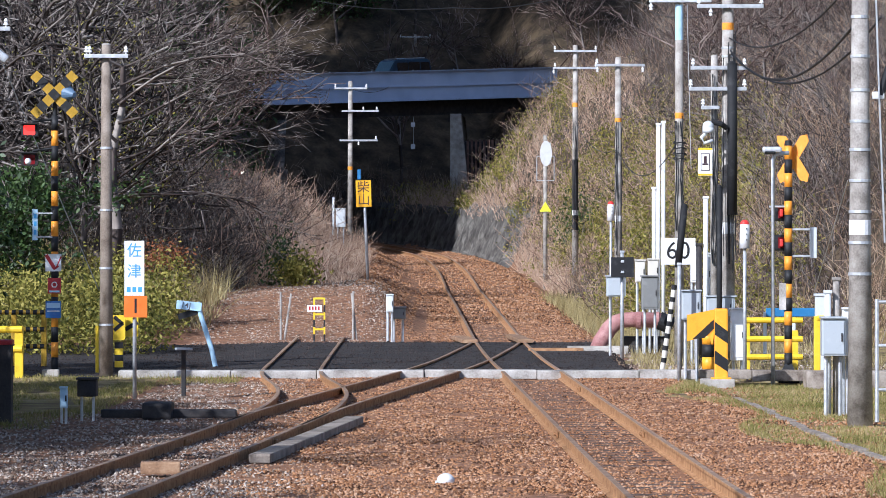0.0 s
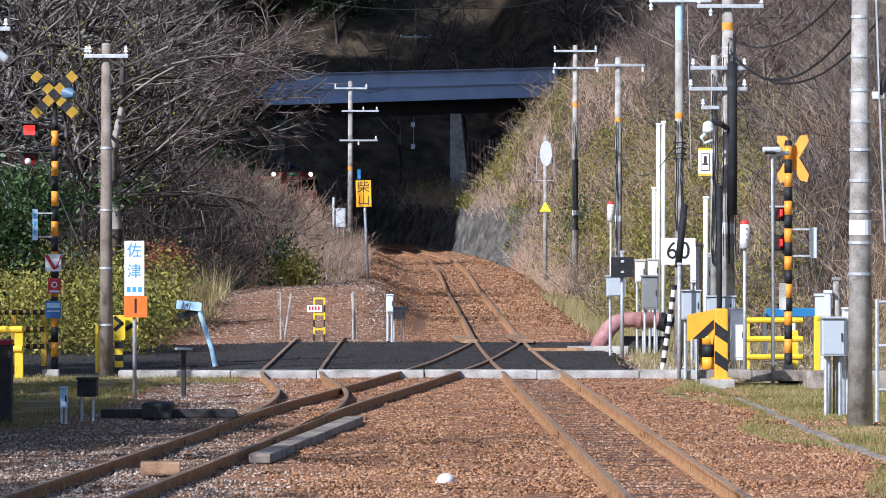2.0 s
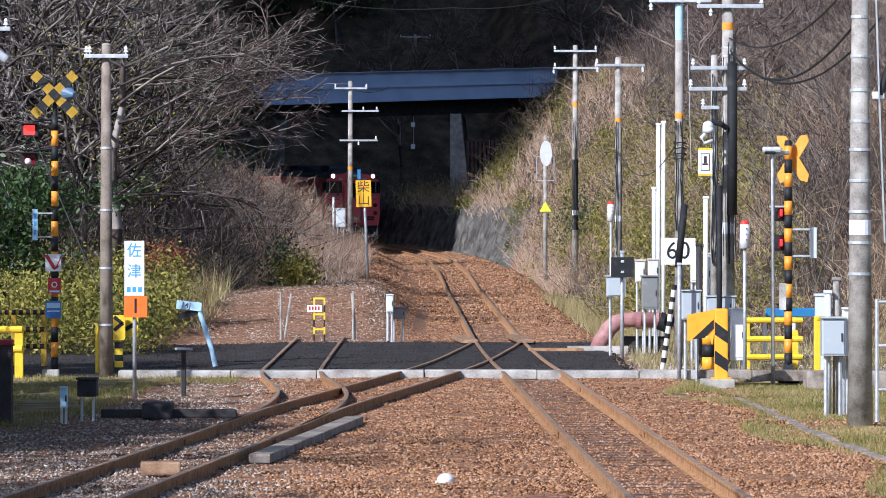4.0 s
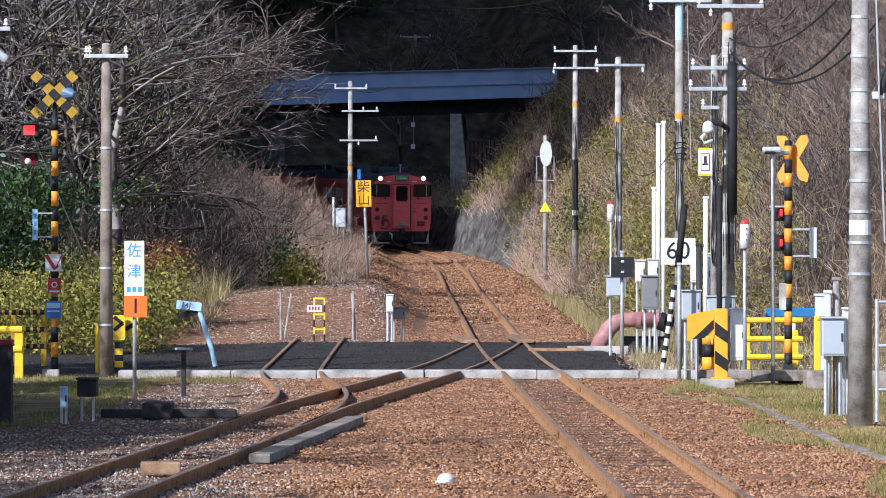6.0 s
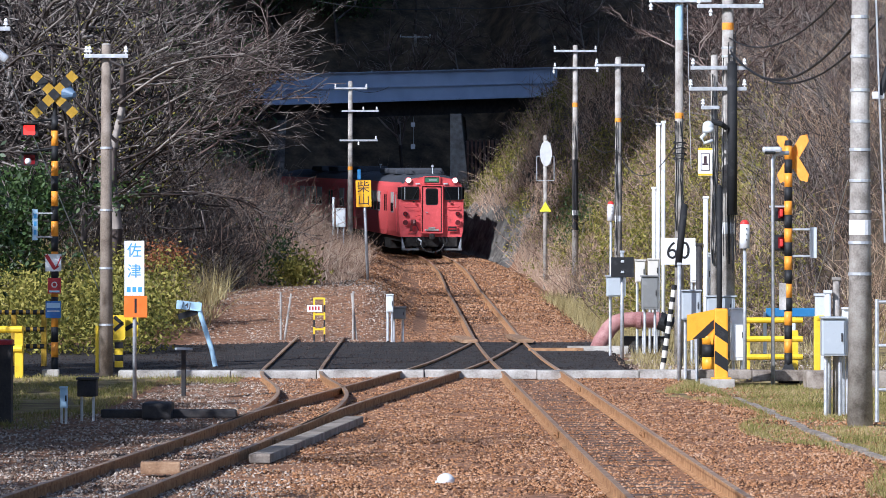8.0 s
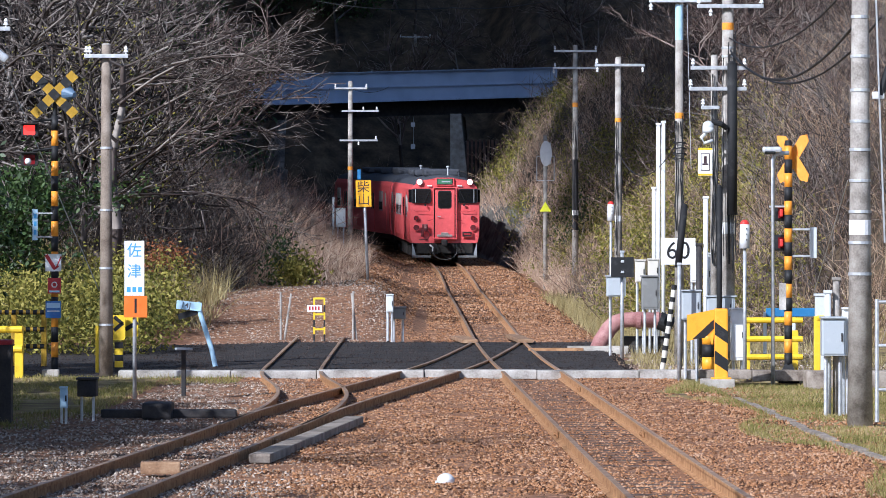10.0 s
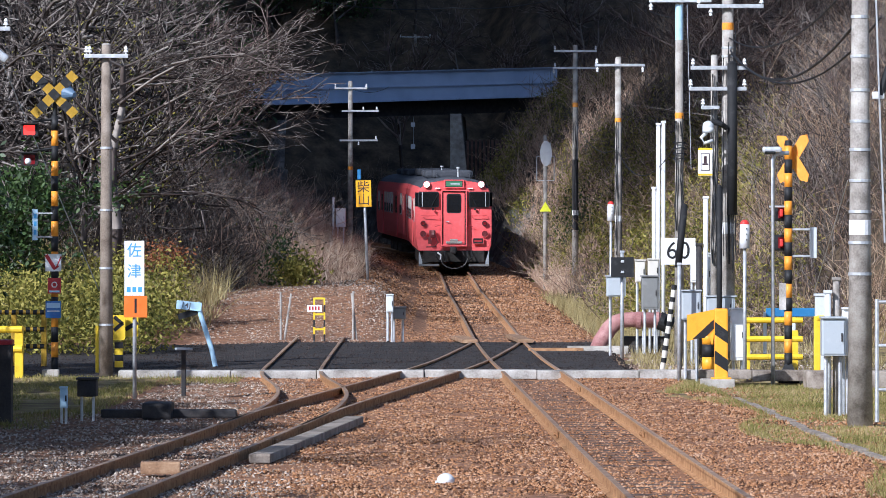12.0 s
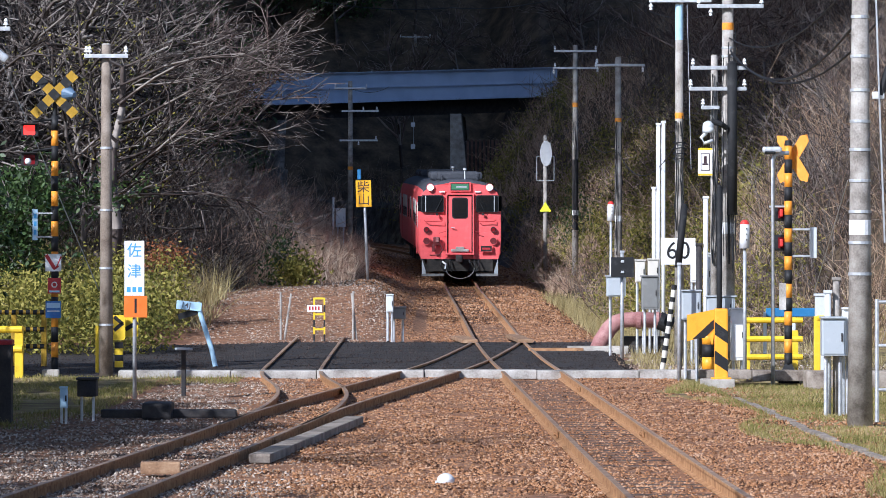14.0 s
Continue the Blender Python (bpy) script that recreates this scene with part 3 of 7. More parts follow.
def cab_front(car):
    # gangway door with frame
    bm = B()
    for x in (-0.47, 0.47):
        box(bm, x, -0.06, 2.02, 0.045, 0.14, 2.16, bevel=0.012)
    box(bm, 0, -0.06, 3.11, 0.985, 0.14, 0.05, bevel=0.012)
    part("door_frame", bm, M_RED, car)
    bm = B()
    for x in (-0.43, 0.43):
        box(bm, x, -0.035, 2.0, 0.035, 0.08, 2.08)
    box(bm, 0, -0.035, 3.07, 0.86, 0.08, 0.035)
    part("door_seal", bm, M_RUBBER, car)
    d = plate("gangway_door", 0.80, 2.05, 0.05, M_RED, car, facing(0, -0.04, 2.0))
    plate("seal", 0.56, 0.74, 0.02, M_RUBBER, d, pose(0, 0.62, 0.022), round_=0.1)
    plate("pane", 0.49, 0.66, 0.02, M_GLASS, d, pose(0, 0.62, 0.032), round_=0.09)
    bm = B()
    run(bm, [(-0.3, -0.1, 1.94), (-0.3, -0.15, 1.94), (-0.18, -0.15, 1.92)], 0.016, 6)
    part("door_handle", bm, M_GALV, car)
    bm = B()
    box(bm, 0, -0.13, 1.14, 0.62, 0.16, 0.09, bevel=0.03)
    box(bm, 0, -0.12, 1.22, 0.3, 0.12, 0.1, bevel=0.03)
    part("step", bm, M_SLAB, car, "pale worn footplate below the door")
    bm = B()
    box(bm, 0, -0.12, 1.02, 1.0, 0.16, 0.07, bevel=0.02)
    part("buffer_beam", bm, M_RED, car)
    # destination box
    b = plate("destination_box", 0.76, 0.32, 0.06, M_RED, car, facing(0, -0.03, 3.36), round_=0.03)
    plate("seal", 0.66, 0.25, 0.02, M_RUBBER, b, pose(0, 0, 0.025))
    s = plate("roll_sign", 0.60, 0.19, 0.012, M_ROLLSIGN, b, pose(0, 0, 0.036), "lit green destination blind")
    plate("bar", 0.36, 0.05, 0.006, M_GREY, b, pose(0.05, 0.0, 0.044))
    for sx in (-1, 1):
        # windscreens wrapping round the corners
        w = plate("windscreen", 0.80, 0.60, 0.03, M_RUBBER, car, facing(sx * 0.965, 0.0, 2.77, rz=sx * 3.0), round_=0.07)
        plate("pane", 0.73, 0.53, 0.02, M_GLASS, w, pose(-sx * 0.01, 0, 0.014), round_=0.05)
        bm = B()
        box(bm, 0, 0, 0, 0.03, 0.02, 0.56)
        part("pillar", bm, M_GALV, car, at=pose(sx * 1.20, -0.01, 2.77, 0, 0, sx * 4))
        plate("corner_pane", 0.42, 0.53, 0.02, M_GLASS, car, pose(sx * 1.437, 0.33, 2.77, 0, 0, sx * 84) @ FACE, round_=0.03)
        plate("corner_pane", 0.13, 0.53, 0.02, M_GLASS, car, pose(sx * 1.40, 0.095, 2.77, 0, 0, sx * 30) @ FACE)
        # wiper
        bm = B()
        run(bm, [(sx * 0.80, -0.06, 2.40), (sx * 0.86, -0.07, 2.50), (sx * 0.62, -0.06, 2.97)], 0.013, 5)
        tube(bm, (sx * 0.80, -0.02, 2.40), (sx * 0.80, -0.09, 2.40), 0.045)
        part("wiper", bm, M_BLACK, car)
        # headlamps high in the corners
        h = disc("headlamp", 0.135, 0.12, M_RED, car, facing(sx * 1.035, 0.02, 3.34))
        disc("rim", 0.122, 0.02, M_GALV, h, pose(0, 0, 0.06))
        disc("lens", 0.098, 0.03, M_HEADLAMP, h, pose(0, 0, 0.066), "lit warm white lens")
        # tail lamps, jumper sockets and handrails
        t = disc("tail_lamp", 0.10, 0.09, M_BLACK, car, facing(sx * 1.17, 0.02, 1.86))
        disc("lens", 0.075, 0.02, M_LENSOFF, t, pose(0, 0, 0.045))
        t = disc("marker_lamp", 0.14, 0.07, M_RED, car, facing(sx * 1.17, 0.02, 1.47))
        disc("lens", 0.115, 0.02, M_DARKRED, t, pose(0, 0, 0.036), "dull red round lamp glass")
        bm = B()
        run(bm, [(sx * 0.62, -0.02, 2.18), (sx * 0.66, -0.09, 2.15), (sx * 1.20, -0.06, 2.15), (sx * 1.24, 0.02, 2.18)], 0.014, 6)
        part("handrail", bm, M_SIGNRED, car)
        bm = B()
        run(bm, [(sx * 0.50, -0.02, 1.80), (sx * 0.56, -0.07, 1.79), (sx * 0.72, -0.06, 1.74)], 0.014, 6)
        part("grab_handle", bm, M_SIGNRED, car)
        plate("roof_step", 0.20, 0.05, 0.03, M_WHITE, car, facing(sx * 0.62, -0.01, 3.19))
        # corner bars of the snow guard
        bm = B()
        vs = [(sx * 1.33, 0.02, 0.85), (sx * 1.20, 0.0, 0.42), (sx * 1.20, 0.0, 0.24), (sx * 1.33, 0.02, 0.24)]
        f0 = [bm.verts.new(v) for v in vs]
        f1 = [bm.verts.new((v[0], v[1] + 0.06, v[2])) for v in vs]
        bm.faces.new(f0), bm.faces.new(f1[::-1])
        for i in range(4):
            bm.faces.new((f0[i], f0[(i + 1) % 4], f1[(i + 1) % 4], f1[i]))
        part("guard_stay", bm, M_GREY, car)
        bm = B()
        box(bm, sx * 0.95, -0.02, 0.28, 0.78, 0.05, 0.09, bevel=0.01)
        part("guard_plate", bm, M_DULLGREY, car)
        for k in range(3):
            bm = B()
            run(bm, [(sx * (0.34 + 0.16 * k), -0.02, 0.80), (sx * (0.36 + 0.16 * k), -0.16, 0.62), (sx * (0.30 + 0.12 * k), -0.14, 0.40)], 0.028, 6)
            part("air_hose", bm, M_RUBBER, car)
    # jumper cable set and maker's plate
    bm = B()
    box(bm, -0.82, -0.07, 1.46, 0.24, 0.14, 0.30, bevel=0.04)
    box(bm, -0.92, -0.08, 1.22, 0.13, 0.12, 0.26, bevel=0.03)
    run(bm, [(-0.72, -0.1, 1.40), (-0.60, -0.16, 1.15), (-0.72, -0.14, 0.98), (-1.05, -0.1, 0.97)], 0.026, 6)
    part("jumper_socket", bm, M_DARKRED, car)
    plate("socket_cap", 0.10, 0.16, 0.05, M_PINK, car, facing(-0.80, -0.15, 1.52))
    p = plate("number_plate", 0.42, 0.24, 0.04, M_RED, car, facing(0.92, -0.03, 1.20))
    plate("recess", 0.38, 0.20, 0.02, M_BLACK, p, pose(0, 0, 0.014))
    plate("bar", 0.28, 0.07, 0.01, M_SIGNRED, p, pose(0, 0, 0.026))
    # coupler
    bm = B()
    box(bm, 0, -0.24, 0.86, 0.2, 0.48, 0.18, bevel=0.04)
    box(bm, -0.04, -0.50, 0.86, 0.24, 0.18, 0.26, bevel=0.06)
    part("coupler", bm, M_DARKSTEEL, car)
    bm = B()
    run(bm, [(0.5 * math.cos(a) , -0.28, 0.52 + 0.36 * math.sin(a)) for a in [math.pi * (1 + k / 10) for k in range(11)]], 0.013, 6)
    part("hanging_hose", bm, M_DULLGREY, car)
    bm = B()
    run(bm, [(-0.62, -0.2, 0.76), (-0.50, -0.3, 0.66), (-0.52, -0.3, 0.5)], 0.035, 6)
    part("air_cock", bm, M_WHITE, car)
    bm = B()
    box(bm, 0, 0.12, 0.62, 2.3, 0.1, 0.42)
    part("end_sill", bm, M_UNDER, car)


train = railcar("diesel_railcar", "vermilion diesel railcar with grey roof and lit headlamps", True)
train_rear = railcar("trailing_railcar", "second vermilion railcar with grey roof, coupled behind", False)


# ---------------------------------------------------------------- the van on the bridge
def make_van():
    v = thing("van", 0, 0, 0, "dark blue box-shaped minivan driving over the bridge", "van")
    bm = B()
    prof = [(-1.55, 0.28), (-1.57, 0.75), (-1.47, 1.02), (-1.0, 1.72), (-0.85, 1.80), (1.15, 1.82), (1.34, 1.70), (1.40, 0.9), (1.38, 0.28)]
    l = [bm.verts.new((x, -0.73 + 0.10 * max(0, z - 0.95), z)) for x, z in prof]
    r = [bm.verts.new((x, 0.73 - 0.10 * max(0, z - 0.95), z)) for x, z in prof]
    bm.faces.new(l), bm.faces.new(r[::-1])
    for i in range(len(prof)):
        j = (i + 1) % len(prof)
        bm.faces.new((l[i], l[j], r[j], r[i]))
    bmesh.ops.bevel(bm, geom=[e for e in bm.edges], offset=0.05, segments=2, affect="EDGES", profile=0.5)
    part("body", bm, M_NAVY, v)
    plate("windscreen", 1.22, 0.78, 0.02, M_SCREEN, v, pose(-1.25, 0, 1.38, 0, 0, -90) @ pose(0, 0, 0, 54), round_=0.06)
    for sy, turn in ((-0.685, 0), (0.685, 180)):
        for x, w in ((-0.52, 0.7), (0.25, 0.75), (0.97, 0.6)):
            plate("pane", w, 0.5, 0.02, M_GLASS, v, pose(x, sy, 1.38, 0, 0, turn) @ pose(0, 0, 0, 84), round_=0.06)
    for x in (-1.05, 0.92):
        for y in (-0.68, 0.68):
            w = disc("wheel", 0.28, 0.17, M_RUBBER, v, pose(x, y, 0.28, 90), n=24)
            disc("rim", 0.18, 0.18, M_GALV, w, pose(0, 0, 0), n=16)
    for y in (-0.52, 0.52):
        plate("headlight", 0.28, 0.16, 0.03, M_WHITE, v, pose(-1.56, y, 0.82, 0, 0, -90) @ FACE, round_=0.04)
    for x, y in ((-0.7, -0.5), (-0.7, 0.5)):
        bm = B()
        run(bm, [(-0.8, y, 1.84), (1.1, y, 1.86)], 0.02, 6)
        part("roof_rail", bm, M_GALV, v)
    return v


van = make_van()


# ---------------------------------------------------------------- poles
def insulator(parent, x, y, z, up=True, r=0.05):
    """A white porcelain insulator of stacked sheds on a pin."""
    bm = B()
    k = 1 if up else -1
    tube(bm, (0, 0, 0), (0, 0, k * 0.08), 0.016, 0.016, 6)
    for i, q in enumerate((1.0, 0.8)):
        bmesh.ops.create_cone(bm, cap_ends=True, segments=12, radius1=r * q, radius2=r * q * 0.45, depth=0.055, matrix=Matrix.Translation((0, 0, k * (0.06 + 0.06 * i))))
    part("insulator", bm, M_INS, parent, at=pose(x, y, z))


def pole(x, y, top, r0, r1, label, arms=(), bands=(), mat=None, lean=0.0, hoops=()):
    """A tapered pole; arms: (height, x from, x to, insulators as (x, up)); bands: (height, length, material)."""
    z0 = ground_z(x, y)
    p = thing("utility_pole", x, y, z0 - 0.1, label, "utility pole", "line-side poles", ry=lean)
    h = top - z0 + 0.1
    bm = B()
    tube(bm, (0, 0, 0), (0, 0, h), r0, r1, 18)
    part("shaft", bm, mat or M_POLE, p, flat=False)
    bm = B()
    tube(bm, (0, 0, h), (0, 0, h + 0.03), r1 * 1.08, r1 * 0.7, 14)
    part("cap", bm, M_CONC, p)
    rad = lambda z: r0 + (r1 - r0) * z / h
    for z, l, m in bands:
        zz = z - z0 + 0.1
        bm = B()
        tube(bm, (0, 0, zz - l / 2), (0, 0, zz + l / 2), rad(zz) + 0.006, rad(zz) + 0.005, 18)
        part("band", bm, m, p)
    for z in hoops:
        zz = z - z0 + 0.1
        bm = B()
        tube(bm, (0, 0, zz - 0.02), (0, 0, zz + 0.02), rad(zz) + 0.012, rad(zz) + 0.012, 18)
        part("strap", bm, M_GALV, p)
    for z, a, b, ins in arms:
        zz = z - z0 + 0.1
        bm = B()
        box(bm, (a + b) / 2, -rad(zz) - 0.05, zz, b - a, 0.075, 0.075, bevel=0.008)
        part("crossarm", bm, M_GALV, p)
        for ix, up in ins:
            insulator(p, ix, -rad(zz) - 0.05, zz + (0.037 if up else -0.037), up)
    return p


def rise(p):
    return p.matrix_basis.translation.z


# beside the crossing, left
pole(-6.332, 85, 6.106, 0.135, 0.085, "weathered brown-grey concrete utility pole beside the crossing",
     arms=[(5.893, -0.4, 0.42, [(-0.36, True), (-0.30, True), (0.38, True)])], hoops=[4.172, 3.003, 1.909, 0.846], mat=M_POLEBROWN)
# right foreground
pole(5.627, 61, 6.166, 0.175, 0.105, "thick pale concrete utility pole with straps and a white plate",
     bands=[(2.560, 0.2, M_WHITE)], hoops=[5.404, 4.870, 4.413, 3.993, 3.612, 3.193, 2.773, 2.354, 1.934])
pole(4.807, 92, 7.629, 0.10, 0.075, "slim pole with a pale blue sleeve and orange band",
     arms=[(7.319, -0.62, 0.65, [(-0.58, False), (-0.56, True)])], bands=[(6.882, 0.72, M_PALEBLUE), (4.984, 0.12, M_ORANGE)])
pole(5.670, 90, 7.321, 0.145, 0.11, "stout concrete pole carrying cable sleeves and crossarms",
     arms=[(7.096, -0.62, 0.70, [(-0.58, True), (-0.35, False), (0.66, True)]), (5.870, -0.75, 0.36, [(-0.7, True), (0.32, True)]), (5.454, -0.78, 0.36, [(-0.75, True), (0.32, True)])],
     bands=[(6.703, 0.14, M_ORANGE), (2.686, 0.22, M_WHITE)], hoops=[6.275, 6.106])
pole(5.640, 94, 6.277, 0.09, 0.07, "slim concrete pole behind the equipment", arms=[(5.207, -0.28, 0.1, [(-0.24, True)])])
# further along the line
pole(4.680, 160, 9.450, 0.12, 0.085, "concrete line pole with two crossarms and a dark sleeve",
     arms=[(9.270, -0.76, 0.76, [(-0.72, True), (0.72, True)]), (8.670, -0.80, 0.76, [(-0.72, True), (0.72, True), (-0.76, False)])],
     bands=[(7.370, 0.16, M_ORANGE), (4.190, 2.5, M_DARKSTEEL), (3.550, 0.17, M_WHITE)])
pole(5.037, 130, 7.762, 0.115, 0.085, "concrete line pole with one crossarm and orange band",
     arms=[(7.551, -0.66, 0.76, [(-0.6, False), (0.7, False), (-0.62, True)])], bands=[(5.975, 0.12, M_ORANGE), (3.147, 0.17, M_WHITE)])
pole(-3.895, 190, 9.300, 0.125, 0.09, "dark concrete line pole with three crossarms",
     arms=[(9.015, -0.66, 0.72, [(-0.62, True), (0.68, True)]), (8.065, -0.36, 1.2, [(0.55, True), (1.12, True)]), (6.830, -0.45, 1.15, [(0.35, False), (1.08, True)])],
     bands=[(5.666, 0.14, M_ORANGE)])
pole(-1.684, 275, 15.298, 0.10, 0.08, "far line pole with two crossarms behind the bridge",
     arms=[(15.161, -0.95, 0.95, [(-0.9, True), (0.9, True)]), (14.026, -0.85, 0.95, [(-0.82, True), (0.55, True), (0.9, True)])])


# cable sleeves on the stout pole
def sleeve(x, y, z0, z1, r, label, mat=None, lean=0.0):
    s = thing("cable_sleeve", x, y, z0, label, "cable sleeve", "cable sleeves")
    bm = B()
    tube(bm, (0, 0, 0), (lean, 0, z1 - z0), r, r, 12)
    part("tube", bm, mat or M_RUBBER, s, flat=False)
    bm = B()
    tube(bm, (lean, 0, z1 - z0), (lean * 1.05, 0, z1 - z0 + 0.05), r * 1.1, r * 0.5, 12)
    part("cap", bm, M_RUBBER, s)
    return s


sleeve(5.745, 89.80, 2.95, 5.95, 0.10, "black rubber sleeve strapped along the stout pole")
sleeve(5.477, 89.6, ground_z(5.477, 89.6), 3.491, 0.055, "black cable sleeve beside the stout pole")
sleeve(4.368, 84.0, 1.923, 3.058, 0.065, "leaning black tube of a raised barrier arm", lean=0.116)


# ---------------------------------------------------------------- cables
def cable(points, label, r=0.012, sag=0.0, mat=None):
    pts = []
    for a, b in zip(points, points[1:]):
        for i in range(12):
            t = i / 12
            q = Vector(a).lerp(Vector(b), t)
            q.z -= sag * 4 * t * (1 - t)
            pts.append(q)
    pts.append(Vector(points[-1]))
    bm = B()
    run(bm, pts, r, 5)
    tagged(part("cable", bm, mat or M_CABLE), label, "cable", "overhead cables")


cable([(5.692, 89.9, 6.466), (5.688, 61, 6.090)], "thin sagging black overhead cable", 0.014, 0.55)
cable([(5.715, 89.9, 6.219), (5.688, 61, 5.480)], "thick sagging black overhead cable", 0.02, 0.75)
cable([(5.737, 89.9, 6.151), (6.790, 70, 5.866)], "thick sagging black overhead cable", 0.018, 0.8)
cable([(5.037, 129.8, 5.049), (4.830, 91.9, 4.582)], "sagging grey-black cable between poles", 0.012, 0.75)
cable([(4.680, 159.8, 6.790), (5.037, 129.8, 5.179)], "sagging grey-black cable between poles", 0.012, 0.5)
cable([(-1.684, 275, 13.992), (-3.895, 190, 9.015)], "thin slack line wire", 0.01, 0.9)
cable([(-8.967, 86, 7.168), (-7.002, 92, 1.431)], "pale stay wire with a white guard", 0.011, 0.0, M_GALV)
cable([(4.957, 91.8, 7.226), (5.037, 91.8, 3.891)], "thin drop wire beside the slim pole", 0.006, 0.0, M_GALV)
cable([(5.825, 60.8, 5.633), (5.856, 60.7, 4.374), (5.932, 60.7, 2.354)], "pale conduit wire down the pole", 0.014, 0.0, M_GALV)
cable([(5.907, 66, 3.268), (6.150, 75, 1.529)], "pale stay wire running to the ground", 0.008, 0.0, M_GALV)
cable([(-5.600, 200, 13.245), (0.380, 190, 12.411), (4.520, 160, 11.250)], "black overhead cable across the valley", 0.02, 0.2)
cable([(5.490, 120, 8.585), (5.692, 89.8, 7.062)], "thin overhead line wire", 0.01, 0.2)
for k in range(4):
    zc = 4.524 - 0.11 * k
    bm = B()
    run(bm, [(4.819 + 0.13 * math.cos(a * 0.7), 91.98 + 0.13 * math.sin(a * 0.7), zc - 0.015 * a + 0.03 * math.sin(a)) for a in range(10)], 0.014, 5)
    tagged(part("cable", bm, M_CABLE), "black cable coiled round the slim pole", "cable", "overhead cables")


# cables hanging and winding down the poles
def pole_cables(x, y, z0, z1, spread, count, seed):
    r = random.Random(seed)
    for k in range(count):
        off = r.uniform(-spread, spread)
        a, b = z0 + r.uniform(0, 0.2) * (z1 - z0), z1 - r.uniform(0, 0.15) * (z1 - z0)
        ph = r.uniform(0, 6)
        pts = [(x + off + 0.012 * math.sin(ph + i * 0.8) + r.gauss(0, 0.005), y - spread - 0.05, a + (b - a) * i / 14) for i in range(15)]
        bm = B()
        run(bm, pts, r.uniform(0.010, 0.018), 5)
        tagged(part("cable", bm, M_CABLE), "black cable tied down along a concrete pole", "cable", "pole cables")


pole_cables(5.670, 90, 1.2, 6.7, 0.14, 6, 1)
pole_cables(4.807, 92, 2.4, 5.0, 0.08, 3, 2)
pole_cables(5.037, 130, 1.6, 6.2, 0.10, 3, 3)
pole_cables(4.680, 160, 2.6, 7.0, 0.10, 3, 4)
pole_cables(5.640, 94, 1.2, 6.0, 0.07, 3, 5)


# ---------------------------------------------------------------- crossing signals
def striped_post(parent, h, r, n, first_dark=True, dark=None, bright=None, z0=0.0):
    for i in range(n):
        bm = B()
        a, b = z0 + h * i / n, z0 + h * (i + 1) / n
        tube(bm, (0, 0, a), (0, 0, b), r, r, 14)
        part("post_band", bm, (dark or M_BLACK) if (i % 2 == 0) == first_dark else (bright or M_ORANGE), parent, flat=False)


